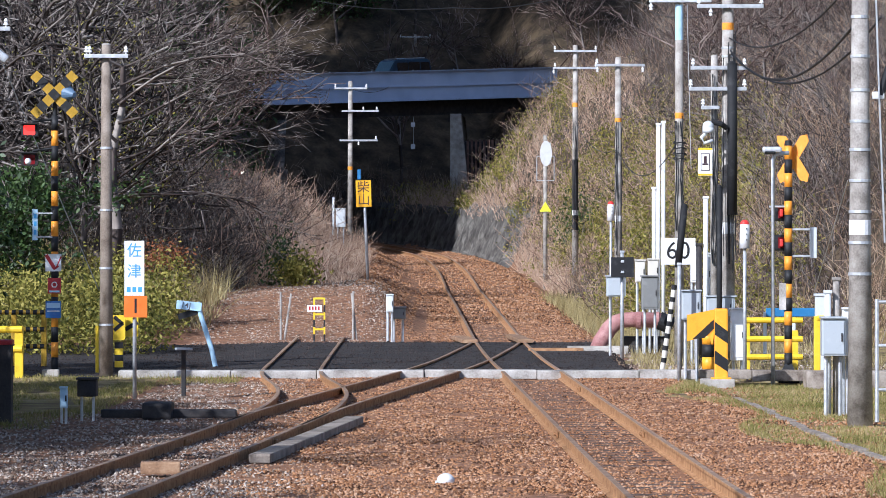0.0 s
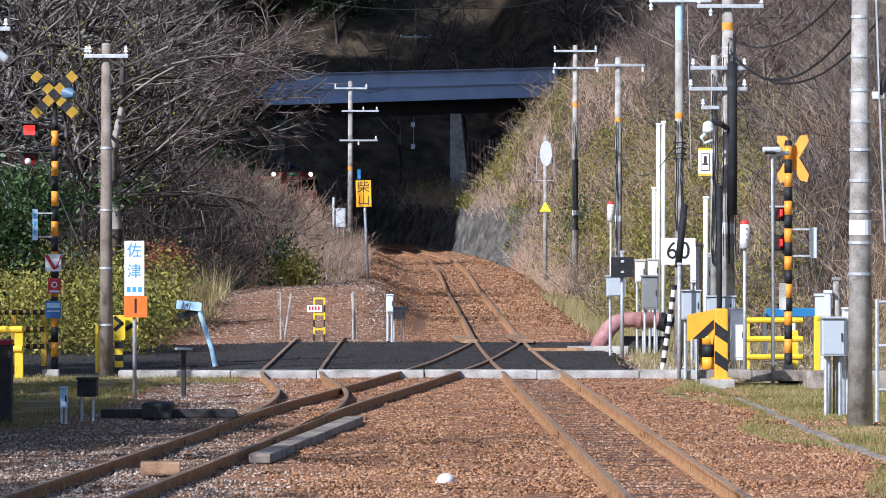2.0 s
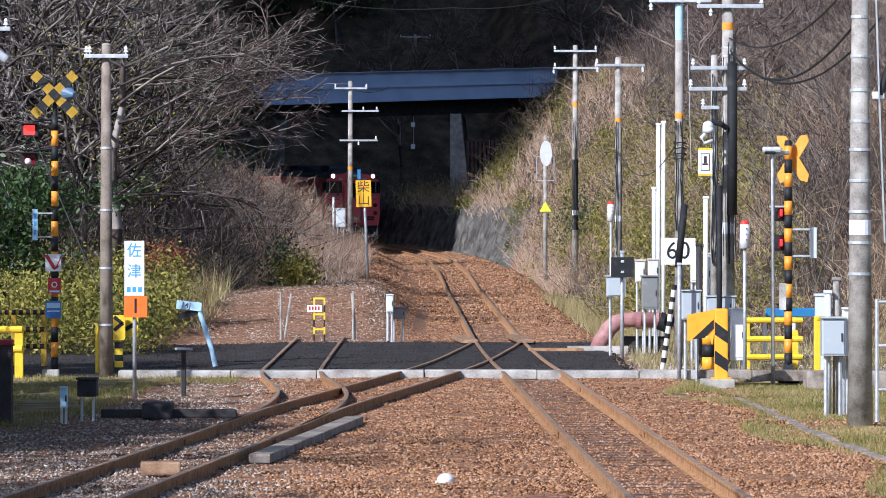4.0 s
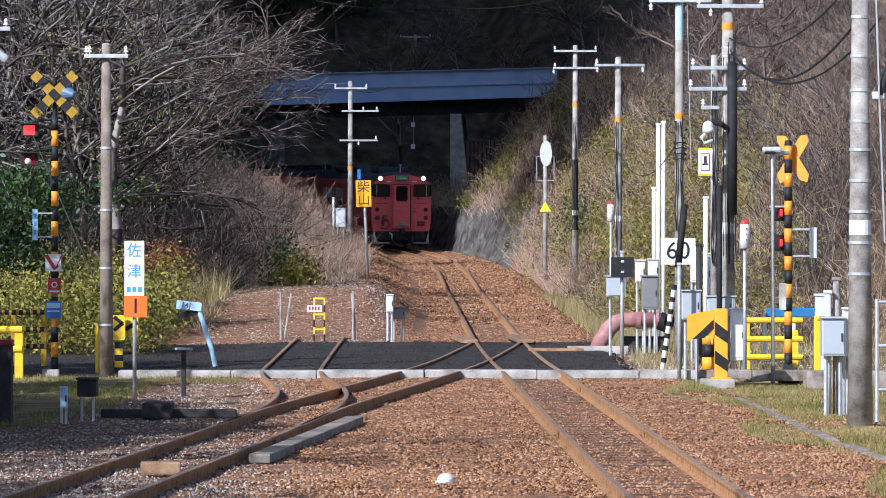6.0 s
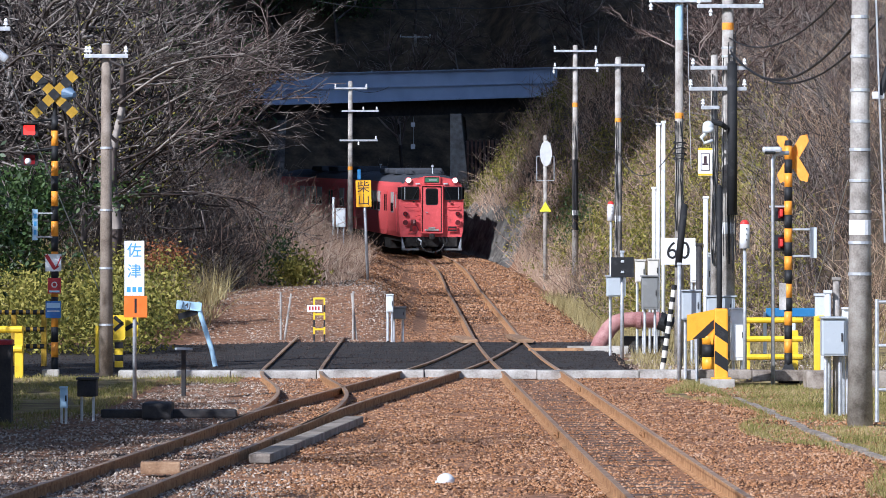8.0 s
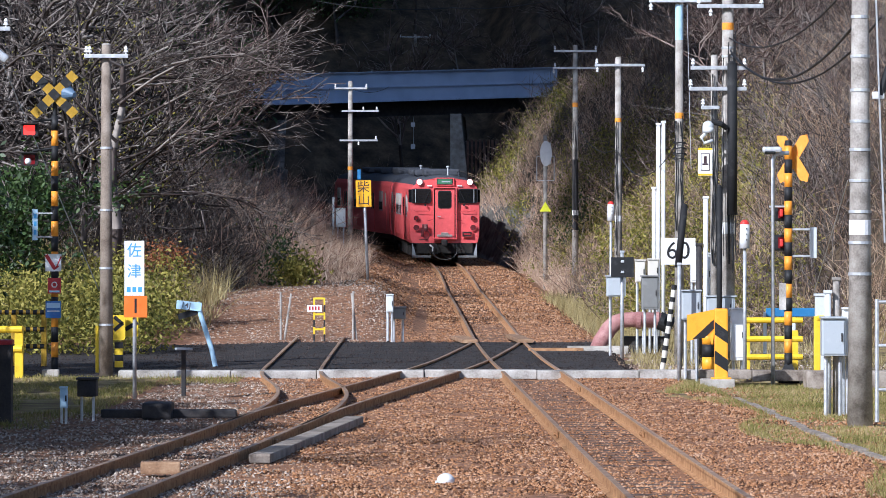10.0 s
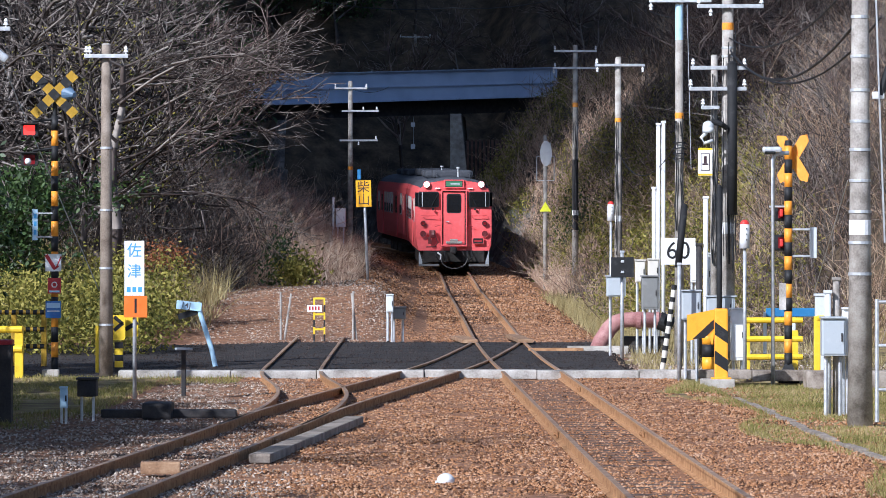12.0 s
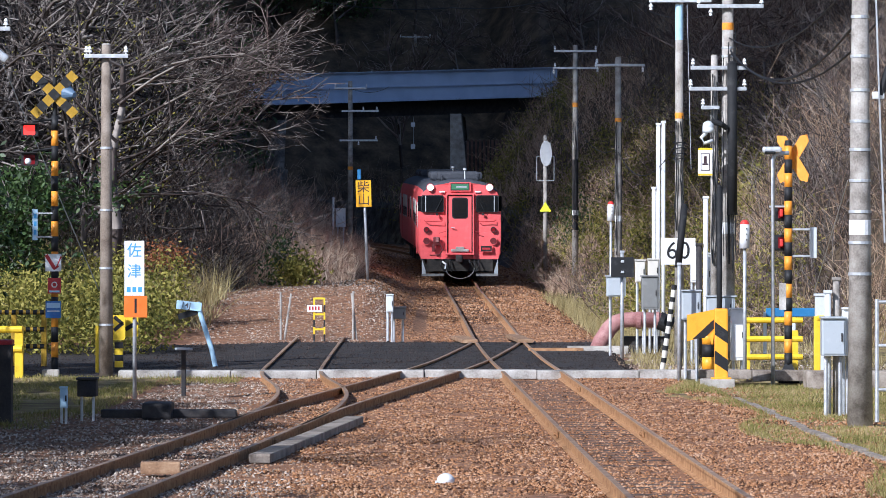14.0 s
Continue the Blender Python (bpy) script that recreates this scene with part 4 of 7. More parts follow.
def crossing_signal_left():
    d, x = 88.0, -7.557
    z0 = ground_z(x, d)
    s = thing("crossing_signal", x, d, z0, "black and orange crossing signal with crossbuck and lit red lamp", "crossing signal", "crossing signals")
    top = 4.866 - z0
    striped_post(s, top, 0.07, 17, True)
    bm = B()
    tube(bm, (0, 0, top), (0, 0, top + 0.75), 0.045, 0.04, 10)
    part("mast_top", bm, M_BLACK, s)
    zc = 5.273 - z0
    for tilt in (45, -45):
        arm = thing("crossbuck_arm", 0, 0, 0, "black and yellow crossbuck board", "")
        arm.parent = s
        arm.matrix_basis = facing(0, -0.09 - (0.03 if tilt > 0 else 0), zc, tilt=tilt)
        for k in range(7):
            plate("board_stripe", 1.14 / 7, 0.19, 0.025, M_SHADEYEL if k % 2 == 0 else M_BLACK, arm, pose(-0.57 + 1.14 / 7 * (k + 0.5), 0, 0))
    # two lamps on brackets
    for lit in (True, False):
        z = 4.580 - z0 if lit else 4.008 - z0
        bm = B()
        run(bm, [(0, -0.02, z + 0.22), (-0.42, -0.05, z + 0.17), (-0.46, -0.05, z + 0.05)], 0.03, 6)
        part("lamp_bracket", bm, M_BLACK, s)
        l = plate("lamp", 0.32, 0.24, 0.22, M_BLACK, s, facing(-0.475, -0.1, z), round_=0.03)
        plate("lens", 0.22, 0.19, 0.03, M_LENS if lit else M_LENSOFF, l, pose(0, 0, 0.10), "lit red lamp glass" if lit else "dark red lamp glass", round_=0.02)
        plate("hood", 0.34, 0.02, 0.36, M_BLACK, l, pose(0, 0.13, 0.10))
    # speaker horn
    bm = B()
    bmesh.ops.create_cone(bm, cap_ends=True, segments=14, radius1=0.16, radius2=0.05, depth=0.26, matrix=pose(0.32, -0.12, 5.284 - z0, 100, 0, 40))
    part("horn", bm, M_BLUEGREY, s)
    # name board on side brackets
    zb = 2.743 - z0
    b = plate("name_board", 0.10, 0.60, 0.02, M_PALEBLUE, s, facing(-0.38, -0.05, zb, rz=20), "pale blue upright name board")
    for k in (0.17, 0.02, -0.15):
        plate("bar", 0.05, 0.09, 0.006, M_INKBLUE, b, pose(0, k, 0.012))
    for k in (0.22, -0.24):
        bm = B()
        tube(bm, (-0.38, -0.04, zb + k), (0, -0.04, zb + k), 0.018, 0.018, 6)
        part("board_bracket", bm, M_GALV, s)
    # notices
    n1 = plate("notice", 0.31, 0.34, 0.015, M_WHITE, s, facing(-0.02, -0.09, 2.006 - z0, rz=3), "white notice with a red slanting arrow")
    plate("arrow", 0.07, 0.30, 0.006, M_SIGNRED, n1, pose(-0.06, 0.02, 0.010, 0, 0, 32))
    plate("arrow_head", 0.12, 0.04, 0.006, M_SIGNRED, n1, pose(0.05, -0.10, 0.010, 0, 0, 32))
    plate("bar", 0.02, 0.26, 0.006, M_SIGNRED, n1, pose(0.10, 0.0, 0.010, 0, 0, -22))
    n2 = plate("notice", 0.26, 0.30, 0.015, M_SIGNRED, s, facing(0.0, -0.09, 1.555 - z0, rz=3), "dark red notice with a white ring")
    bm = B()
    run(bm, [(0.05 * math.cos(a * 0.5236), 0.02 + 0.05 * math.sin(a * 0.5236), 0.01) for a in range(13)], 0.012, 5)
    part("ring", bm, M_WHITE, n2)
    plate("bar", 0.20, 0.035, 0.006, M_PALEBLUE, n2, pose(0, -0.11, 0.010))
    n3 = plate("notice", 0.30, 0.33, 0.015, M_NOTICEBLUE, s, facing(-0.02, -0.09, 1.093 - z0, rz=3), "blue notice with a pale heading")
    plate("heading", 0.26, 0.10, 0.006, M_PALEBLUE, n3, pose(0, 0.08, 0.010))
    plate("bar", 0.24, 0.02, 0.006, M_WHITE, n3, pose(0, -0.03, 0.010))


crossing_signal_left()


def crossing_signal_right():
    d, x = 85.0, 6.492
    z0 = ground_z(x, d)
    s = thing("crossing_signal", x, d, z0, "orange and black crossing signal seen from behind", "crossing signal", "crossing signals")
    bm = B()
    bmesh.ops.create_cone(bm, cap_ends=True, segments=4, radius1=0.28, radius2=0.09, depth=0.36, matrix=Matrix.Translation((0, 0, 0.18)) @ Matrix.Rotation(radians(45), 4, "Z"))
    part("foot", bm, M_BLACK, s)
    top = 4.214 - z0
    striped_post(s, top - 0.3, 0.075, 16, True, z0=0.3)
    bm = B()
    tube(bm, (0, 0, top), (0, 0, top + 0.1), 0.08, 0.06, 12)
    part("cap", bm, M_BLACK, s)
    zc = 3.981 - z0
    for tilt in (58, -58):
        bm = B()
        w, h = 1.06, 0.2
        vs = [(-w / 2, -h / 2 + 0.06), (-w / 2 + 0.1, -h / 2), (w / 2 - 0.1, -h / 2), (w / 2, 0.0), (w / 2 - 0.1, h / 2), (-w / 2 + 0.1, h / 2)]
        f0 = [bm.verts.new((a, b, 0.012)) for a, b in vs]
        f1 = [bm.verts.new((a, b, -0.012)) for a, b in vs]
        bm.faces.new(f0), bm.faces.new(f1[::-1])
        for i in range(6):
            bm.faces.new((f0[i], f1[i], f1[(i + 1) % 6], f0[(i + 1) % 6]))
        part("crossbuck_arm", bm, M_ORANGE, s, at=facing(0.10, 0.12 + (0.03 if tilt > 0 else 0), zc, rz=-22, tilt=tilt))
    for z in (2.950 - z0, 2.387 - z0):
        l = plate("lamp", 0.24, 0.30, 0.24, M_BLACK, s, facing(-0.10, 0.22, z, rz=30), round_=0.05)
        plate("lens", 0.10, 0.20, 0.05, M_LENSOFF, l, pose(-0.09, 0, 0.10))
        # the lamp's red light as seen sideways, put into a block of red paint
        bm = B()
        box(bm, -0.13, 0.06, z, 0.06, 0.22, 0.14, bevel=0.02)
        part("lamp_side", bm, M_BRIGHTRED, s, "bright red block standing in for the lamp's red light")
    # bracket with an upright white box
    zb = 2.387 - z0
    for k in (0.25, -0.25):
        bm = B()
        tube(bm, (0, 0, zb + k), (0.45, 0, zb + k), 0.022, 0.022, 6)
        part("box_bracket", bm, M_GALV, s)
    bm = B()
    box(bm, 0.47, 0, zb, 0.13, 0.12, 0.58, bevel=0.02)
    part("side_box", bm, M_LIGHTGREY, s)
    bm = B()
    tube(bm, (-0.36, 0, 3.067 - z0), (0, 0, 3.067 - z0), 0.02, 0.02, 6)
    part("strut", bm, M_GALV, s)
    plate("plate", 0.13, 0.5, 0.02, M_SLAB, s, facing(-0.11, -0.05, 1.377 - z0))


crossing_signal_right()


def lamp_post():
    d, x = 84.0, 6.132
    z0 = ground_z(x, d)
    s = thing("lamp_post", x, d, z0, "pale grey lamp post with a hooded lamp", "lamp post")
    h = 4.045 - z0
    bm = B()
    run(bm, [(0, 0, 0), (0, 0, h - 0.12), (0.03, 0, h - 0.03), (0.10, 0, h), (0.30, 0, h + 0.01)], 0.04, 10)
    part("post", bm, M_GALV, s, flat=False)
    bm = B()
    box(bm, -0.02, -0.03, h + 0.07, 0.36, 0.2, 0.11, bevel=0.045)
    part("lamp_head", bm, M_GALV, s)
    bm = B()
    box(bm, -0.06, -0.09, h + 0.01, 0.2, 0.12, 0.06, bevel=0.02)
    part("lens", bm, M_GLASS, s)


lamp_post()


# ---------------------------------------------------------------- barrier machine with striped arms
def barrier_machine():
    d, x = 82.6, 5.080
    z0 = -0.115
    base = thing("concrete_block", x, d, z0, "square mossy concrete foundation block", "concrete block")
    bm = B()
    box(bm, -0.06, 0.1, -0.16, 0.60, 0.6, 0.34, bevel=0.02)
    part("block", bm, M_CONC, base)
    s = thing("guard_post", x, d, z0, "yellow steel guard post with black chevron stripes", "guard post", "striped guards")
    h = 1.301
    bm = B()
    box(bm, 0, 0, 0.02, 0.36, 0.34, 0.04, bevel=0.008)
    part("base_plate", bm, M_ORANGEYEL, s)
    bm = B()
    box(bm, 0, 0, h / 2, 0.24, 0.22, h, bevel=0.03)
    bmesh.ops.bevel(bm, geom=[e for e in bm.edges if e.verts[0].co.z > h - 0.04 and e.verts[1].co.z > h - 0.04], offset=0.02, segments=1, affect="EDGES")
    part("post", bm, M_ORANGEYEL, s)
    for z in (0.30, 0.82):
        bm = B()
        vs = [(-0.12, z), (0.12, z - 0.16), (0.12, z + 0.06), (-0.12, z + 0.24)]
        f0 = [bm.verts.new((a, -0.113, b)) for a, b in vs]
        f1 = [bm.verts.new((a, -0.106, b)) for a, b in vs]
        bm.faces.new(f0), bm.faces.new(f1[::-1])
        for i in range(4):
            bm.faces.new((f0[i], f1[i], f1[(i + 1) % 4], f0[(i + 1) % 4]))
        part("stripe", bm, M_BLACK, s)
    # arrow board at its side
    bm = B()
    vs = [(-0.62, 0.70), (-0.62, 1.18), (-0.12, 1.28), (-0.12, 0.86), (-0.16, 0.62), (-0.22, 0.80)]
    f0 = [bm.verts.new((a, 0.02, b)) for a, b in vs]
    f1 = [bm.verts.new((a, 0.06, b)) for a, b in vs]
    bm.faces.new(f0), bm.faces.new(f1[::-1])
    for i in range(6):
        bm.faces.new((f0[i], f1[i], f1[(i + 1) % 6], f0[(i + 1) % 6]))
    part("arrow_board", bm, M_ORANGEYEL, s)
    bm = B()
    vs = [(-0.52, 0.74), (-0.13, 1.10), (-0.13, 0.93), (-0.30, 0.76)]
    f0 = [bm.verts.new((a, 0.012, b)) for a, b in vs]
    f1 = [bm.verts.new((a, 0.018, b)) for a, b in vs]
    bm.faces.new(f0), bm.faces.new(f1[::-1])
    for i in range(4):
        bm.faces.new((f0[i], f1[i], f1[(i + 1) % 4], f0[(i + 1) % 4]))
    part("arrow", bm, M_BLACK, s)
    # striped post behind
    t = thing("striped_post", 5.053, 86, grade(86) - 0.03, "short orange and black striped post", "post", "striped guards")
    striped_post(t, 0.968, 0.13, 4, False, bright=M_ORANGEYEL)
    # spotted barrier rod
    x2, d2 = 4.152, 85.6
    r = thing("barrier_rod", x2, d2, grade(85.6) - 0.02, "leaning rod with cream and black bands", "barrier rod")
    a, b = Vector((0, 0, 0)), Vector((0.235, 0, 1.605))
    for i in range(14):
        bm = B()
        tube(bm, a.lerp(b, (i + (0.2 if i % 2 else 0)) / 14), a.lerp(b, (i + (1 if i % 2 else 1.2)) / 14), 0.05, 0.05, 10)
        part("band", bm, M_CREAM if i % 2 == 0 else M_BLACK, r)


barrier_machine()


# ---------------------------------------------------------------- yellow guard fences
def guard_fence(x0, x1, y, z_rails, z0, r, label, mat, posts, depth=0.0, stripes=0):
    s = thing("guard_fence", x0, y, z0, label, "fence", "yellow guard fences")
    w = x1 - x0
    for px, top in posts:
        bm = B()
        box(bm, px, 0, (top - z0) / 2, r * 2.4, r * 2.4, top - z0, bevel=0.012)
        part("post", bm, mat, s)
    for z in z_rails:
        bm = B()
        run(bm, [(0, -r, z - z0), (w, depth - r, z - z0)], r, 10)
        part("rail", bm, mat, s)
        for k in range(stripes):
            bm = B()
            xx = w * (k + 0.5) / stripes
            tube(bm, (xx - 0.05, -r + depth * (k + 0.4) / stripes, z - z0), (xx + 0.03, -r + depth * (k + 0.6) / stripes, z - z0), r * 1.06, r * 1.06, 10)
            part("stripe", bm, M_BLACK, s)
    return s


guard_fence(5.874, 6.996, 88, [0.884, 0.521, 0.169], ground_z(5.874, 88), 0.058, "bright yellow pipe guard fence with faint stripes", M_YELLOW,
            [(0.03, 0.928), (0.968, 0.686)])
guard_fence(6.951, 7.119, 84, [0.989], ground_z(6.951, 84), 0.05, "short bright yellow pipe guard", M_YELLOW, [(0.0, 1.020)])
guard_fence(-8.547, -7.812, 84, [0.779, 0.411], ground_z(-8.022, 84), 0.065, "thick bright yellow pipe guard frame", M_YELLOW, [(0.672, 0.842), (0.1, 0.842)])
guard_fence(-9.259, -7.985, 91, [0.996, 0.655, 0.314], ground_z(-8.691, 91), 0.045, "weathered yellow guard fence with black stripes", M_SHADEYEL, [(1.228, 1.030), (0.626, 1.030)], stripes=9)


def arrow_guard():
    """Yellow arrow board on a striped post behind the left pole."""
    x, d = -6.297, 87
    z0 = ground_z(x, d)
    s = thing("guard_post", x, d, z0, "yellow arrow board on a black and yellow striped post", "guard post", "striped guards")
    b = plate("arrow_board", 0.42, 0.48, 0.03, M_YELLOW, s, facing(-0.02, -0.1, 0.758 - z0), round_=0.05)
    for dy, a in ((0.06, -40), (-0.06, 40)):
        plate("arrow", 0.22, 0.07, 0.006, M_BLACK, b, pose(0.08, dy + 0.08, 0.018, 0, 0, a))
    b2 = plate("arrow_board", 0.26, 0.42, 0.03, M_YELLOW, s, facing(0.30, 0.05, 0.791 - z0), round_=0.04)
    plate("stripe", 0.28, 0.08, 0.006, M_BLACK, b2, pose(0, 0, 0.018, 0, 0, 30))
    for i in range(5):
        bm = B()
        box(bm, 0.06, 0, 0.06 + i * 0.12, 0.16, 0.12, 0.12)
        part("post_band", bm, M_BLACK if i % 2 == 0 else M_YELLOW, s)
    bm = B()
    box(bm, -0.36, 0, 0.46, 0.06, 0.06, 0.92, bevel=0.01)
    part("post", bm, M_YELLOW, s)


arrow_guard()


# ---------------------------------------------------------------- line-side signs
def station_sign():
    x, d = -4.914, 72.0
    z0 = ground_z(x, d)
    s = thing("station_sign", x, d, z0, "white upright station sign with blue characters above an orange plate", "sign", "line-side signs")
    bm = B()
    tube(bm, (0, 0.03, 0), (0, 0.03, 2.369 - z0), 0.032, 0.03, 12)
    part("post", bm, M_GALV, s, flat=False)
    b = plate("board", 0.315, 0.873, 0.02, M_WHITE, s, facing(0, -0.02, 1.964 - z0))
    letters("佐", 0.24, M_INKBLUE, b, pose(0, 0.27, 0.011))
    letters("津", 0.24, M_INKBLUE, b, pose(0, -0.06, 0.011))
    for k in (-0.09, 0.0, 0.09):
        plate("bar", 0.06, 0.08, 0.005, M_INKBLUE, b, pose(k, -0.34, 0.011))
    n = plate("number_plate", 0.369, 0.342, 0.02, M_REDORANGE, s, facing(0.02, -0.03, 1.352 - z0), "orange plate with a black figure")
    letters("1", 0.34, M_BLACK, n, pose(0, 0, 0.011))


station_sign()


def next_station_sign():
    x, d = -2.128, 128.0
    z0 = ground_z(x, d)
    s = thing("station_sign", x, d, z0, "amber station sign with black characters on a slim post", "sign", "line-side signs")
    h = 4.206 - z0
    bm = B()
    tube(bm, (0, 0.03, 0), (-0.12, 0.03, h), 0.045, 0.04, 12)
    part("post", bm, M_GALV, s, flat=False)
    b = plate("board", 0.432, 0.752, 0.02, M_SIGNYEL, s, facing(-0.12, -0.03, 3.838 - z0, tilt=1.5))
    letters("柴", 0.36, M_SIGNINK, b, pose(0, 0.17, 0.011))
    letters("山", 0.36, M_SIGNINK, b, pose(0, -0.19, 0.011))
    plate("tag", 0.09, 0.28, 0.02, M_BLUE, s, facing(-0.25, 0.0, 4.382 - z0))


next_station_sign()


def bent_sign():
    """Fallen distance board: a white arm with figures on a leaning blue post."""
    x, d = -4.511, 90.0
    z0 = ground_z(x, d) - 0.05
    s = thing("leaning_marker", x, d, z0, "leaning blue-white marker post with a lettered arm", "marker post", "line-side signs")
    top = Vector((-0.383, 0, 1.212 - z0))
    bm = B()
    run(bm, [(0, 0, 0), (-0.10, 0, 0.45), tuple(top * 0.8), tuple(top)], 0.05, 8)
    part("post", bm, M_PALEBLUE, s)
    b = plate("arm", 0.50, 0.17, 0.03, M_PALEBLUE, s, facing(top.x - 0.16, -0.06, top.z - 0.07, tilt=-6), "white arm with dark lettering")
    letters("14J", 0.16, M_SIGNINK, b, pose(-0.06, 0, 0.017))
    plate("arm_back", 0.46, 0.12, 0.03, M_BLACK, s, facing(top.x - 0.16, 0.0, top.z - 0.23, tilt=16))


bent_sign()


def small_tee(x, d, py, label):
    z0 = ground_z(x, d)
    s = thing("marker_post", x, d, z0, label, "marker post", "line-side signs")
    h = py - z0
    bm = B()
    box(bm, 0, 0, h / 2, 0.075, 0.05, h, bevel=0.01)
    part("post", bm, M_DARKSTEEL, s)
    bm = B()
    box(bm, 0, 0, h + 0.02, 0.28, 0.16, 0.04, bevel=0.01)
    part("cap", bm, M_GREY, s)


small_tee(-4.188, 73.0, 0.637, "short dark steel post with a flat cap")


def speed_sign():
    d = 85.0
    x = 4.420
    s = thing("speed_sign", x, d, ground_z(x, d), "white speed limit board reading 60 in black", "sign", "line-side signs")
    z0 = ground_z(x, d)
    b = plate("board", 0.648, 0.499, 0.02, M_WHITE, s, facing(0, -0.02, 2.228 - z0))
    letters("60", 0.46, M_BLACK, b, pose(0, 0, 0.011))
    bm = B()
    tube(bm, (0.03, 0.04, 0), (0.03, 0.04, 2.440 - z0), 0.045, 0.04, 12)
    part("post", bm, M_POLE, s, flat=False)


speed_sign()


def oval_signal():
    """Slim concrete post with a white oval target, cage and yellow triangle."""
    x, d = 3.733, 165.0
    z0 = ground_z(x, d)
    s = thing("signal_post", x, d, z0, "slim concrete post with a white oval plate and yellow triangle", "signal post")
    bm = B()
    tube(bm, (0, 0, 0), (0, 0, 6.415 - z0), 0.085, 0.07, 12)
    part("post", bm, M_POLE, s, flat=False)
    bm = B()
    bmesh.ops.create_cone(bm, cap_ends=True, segments=24, radius1=1.0, radius2=1.0, depth=0.05, matrix=Matrix.Diagonal((0.22, 0.46, 1, 1)))
    part("oval_plate", bm, M_WHITE, s, at=facing(0.02, -0.13, 5.755 - z0, rz=12))
    bm = B()
    box(bm, 0.14, 0.0, 5.755 - z0, 0.12, 0.18, 0.8, bevel=0.03)
    part("lamp_box", bm, M_LIGHTGREY, s)
    for px in (-0.31, 0.32):
        bm = B()
        run(bm, [(px, -0.05, 4.765 - z0), (px, -0.05, 5.652 - z0)], 0.016, 6)
        part("cage_upright", bm, M_GALV, s)
    for pz in (4.765 - z0, 5.652 - z0):
        bm = B()
        run(bm, [(-0.31, -0.05, pz), (0.32, -0.05, pz)], 0.016, 6)
        part("cage_bar", bm, M_GALV, s)
    bm = B()
    vs = [(-0.21, -0.16), (0.21, -0.16), (0.0, 0.20)]
    f0 = [bm.verts.new((a, b, 0.01)) for a, b in vs]
    f1 = [bm.verts.new((a, b, -0.01)) for a, b in vs]
    bm.faces.new(f0), bm.faces.new(f1[::-1])
    for i in range(3):
        bm.faces.new((f0[i], f1[i], f1[(i + 1) % 3], f0[(i + 1) % 3]))
    part("triangle", bm, M_LIME, s, "bright yellow-green warning triangle", at=facing(0, -0.11, 3.796 - z0))
    for k in range(9):
        bm = B()
        zz = 0.5 + k * 0.36
        tube(bm, (-0.10, -0.02, zz), (0.13, -0.02, zz), 0.012, 0.012, 5)
        part("step_bolt", bm, M_DARKSTEEL, s)


oval_signal()


def white_signal_mast(size, x, d, top, label):
    """White repeater with a red cap on a thin mast."""
    z0 = ground_z(x, d)
    s = thing("alarm_lamp", x, d, z0, label, "alarm lamp", "alarm lamps")
    h = top - z0
    bm = B()
    tube(bm, (0, 0, 0), (0, 0, h - size), 0.04, 0.035, 10)
    part("post", bm, M_GALV, s, flat=False)
    bm = B()
    tube(bm, (0, 0, h - size), (0, 0, h - size * 0.15), size * 0.19, size * 0.17, 16)
    part("housing", bm, M_WHITE, s, flat=False)
    bm = B()
    bmesh.ops.create_uvsphere(bm, u_segments=14, v_segments=8, radius=size * 0.17, matrix=Matrix.Translation((0, 0, h - size * 0.15)))
    part("cap", bm, M_BRIGHTRED, s, "red domed cap", flat=False)
    for k in (0.3, 0.5, 0.7):
        bm = B()
        tube(bm, (size * 0.05, -size * 0.15, h - size + size * k), (size * 0.05, -size * 0.21, h - size + size * k), 0.015, 0.015, 6)
        part("bolt", bm, M_BLACK, s)


white_signal_mast(0.537, 5.740, 86.0, 2.818, "white cylindrical alarm lamp with red cap on a post")
white_signal_mast(0.501, 4.381, 118.0, 3.509, "small white alarm lamp with red cap beside a pole")


# ---------------------------------------------------------------- cabinets
def cabinet(x, d, zb, w, h, dep, label, mat, legs=True, lid=True, posts=0.03, hinge=True):
    """A steel box with door, lid and legs down to the ground."""
    z0 = min(ground_z(x, d), zb) if legs else zb
    s = thing("equipment_cabinet", x, d, z0, label, "cabinet", "equipment cabinets")
    bm = B()
    box(bm, 0, 0, zb - z0 + h / 2, w, dep, h, bevel=min(0.02, w * 0.08))
    part("body", bm, mat, s)
    bm = B()
    box(bm, 0, -dep / 2 - 0.006, zb - z0 + h / 2, w * 0.86, 0.018, h * 0.88, bevel=0.004)
    dr = part("door", bm, mat, s)
    bm = B()
    box(bm, w * 0.34, -dep / 2 - 0.022, zb - z0 + h * 0.5, 0.02, 0.02, min(0.12, h * 0.3))
    part("handle", bm, M_DARKSTEEL, dr)
    if lid:
        bm = B()
        box(bm, 0, -0.02, zb - z0 + h + 0.016, w * 1.1, dep * 1.15, 0.028, bevel=0.006)
        part("lid", bm, mat, s)
    if legs and zb - z0 > 0.08:
        for sx in (-0.3, 0.3):
            bm = B()
            tube(bm, (sx * w, 0, 0), (sx * w, 0, zb - z0 + 0.02), posts, posts, 8)
            part("leg", bm, M_GALV, s)
    return s


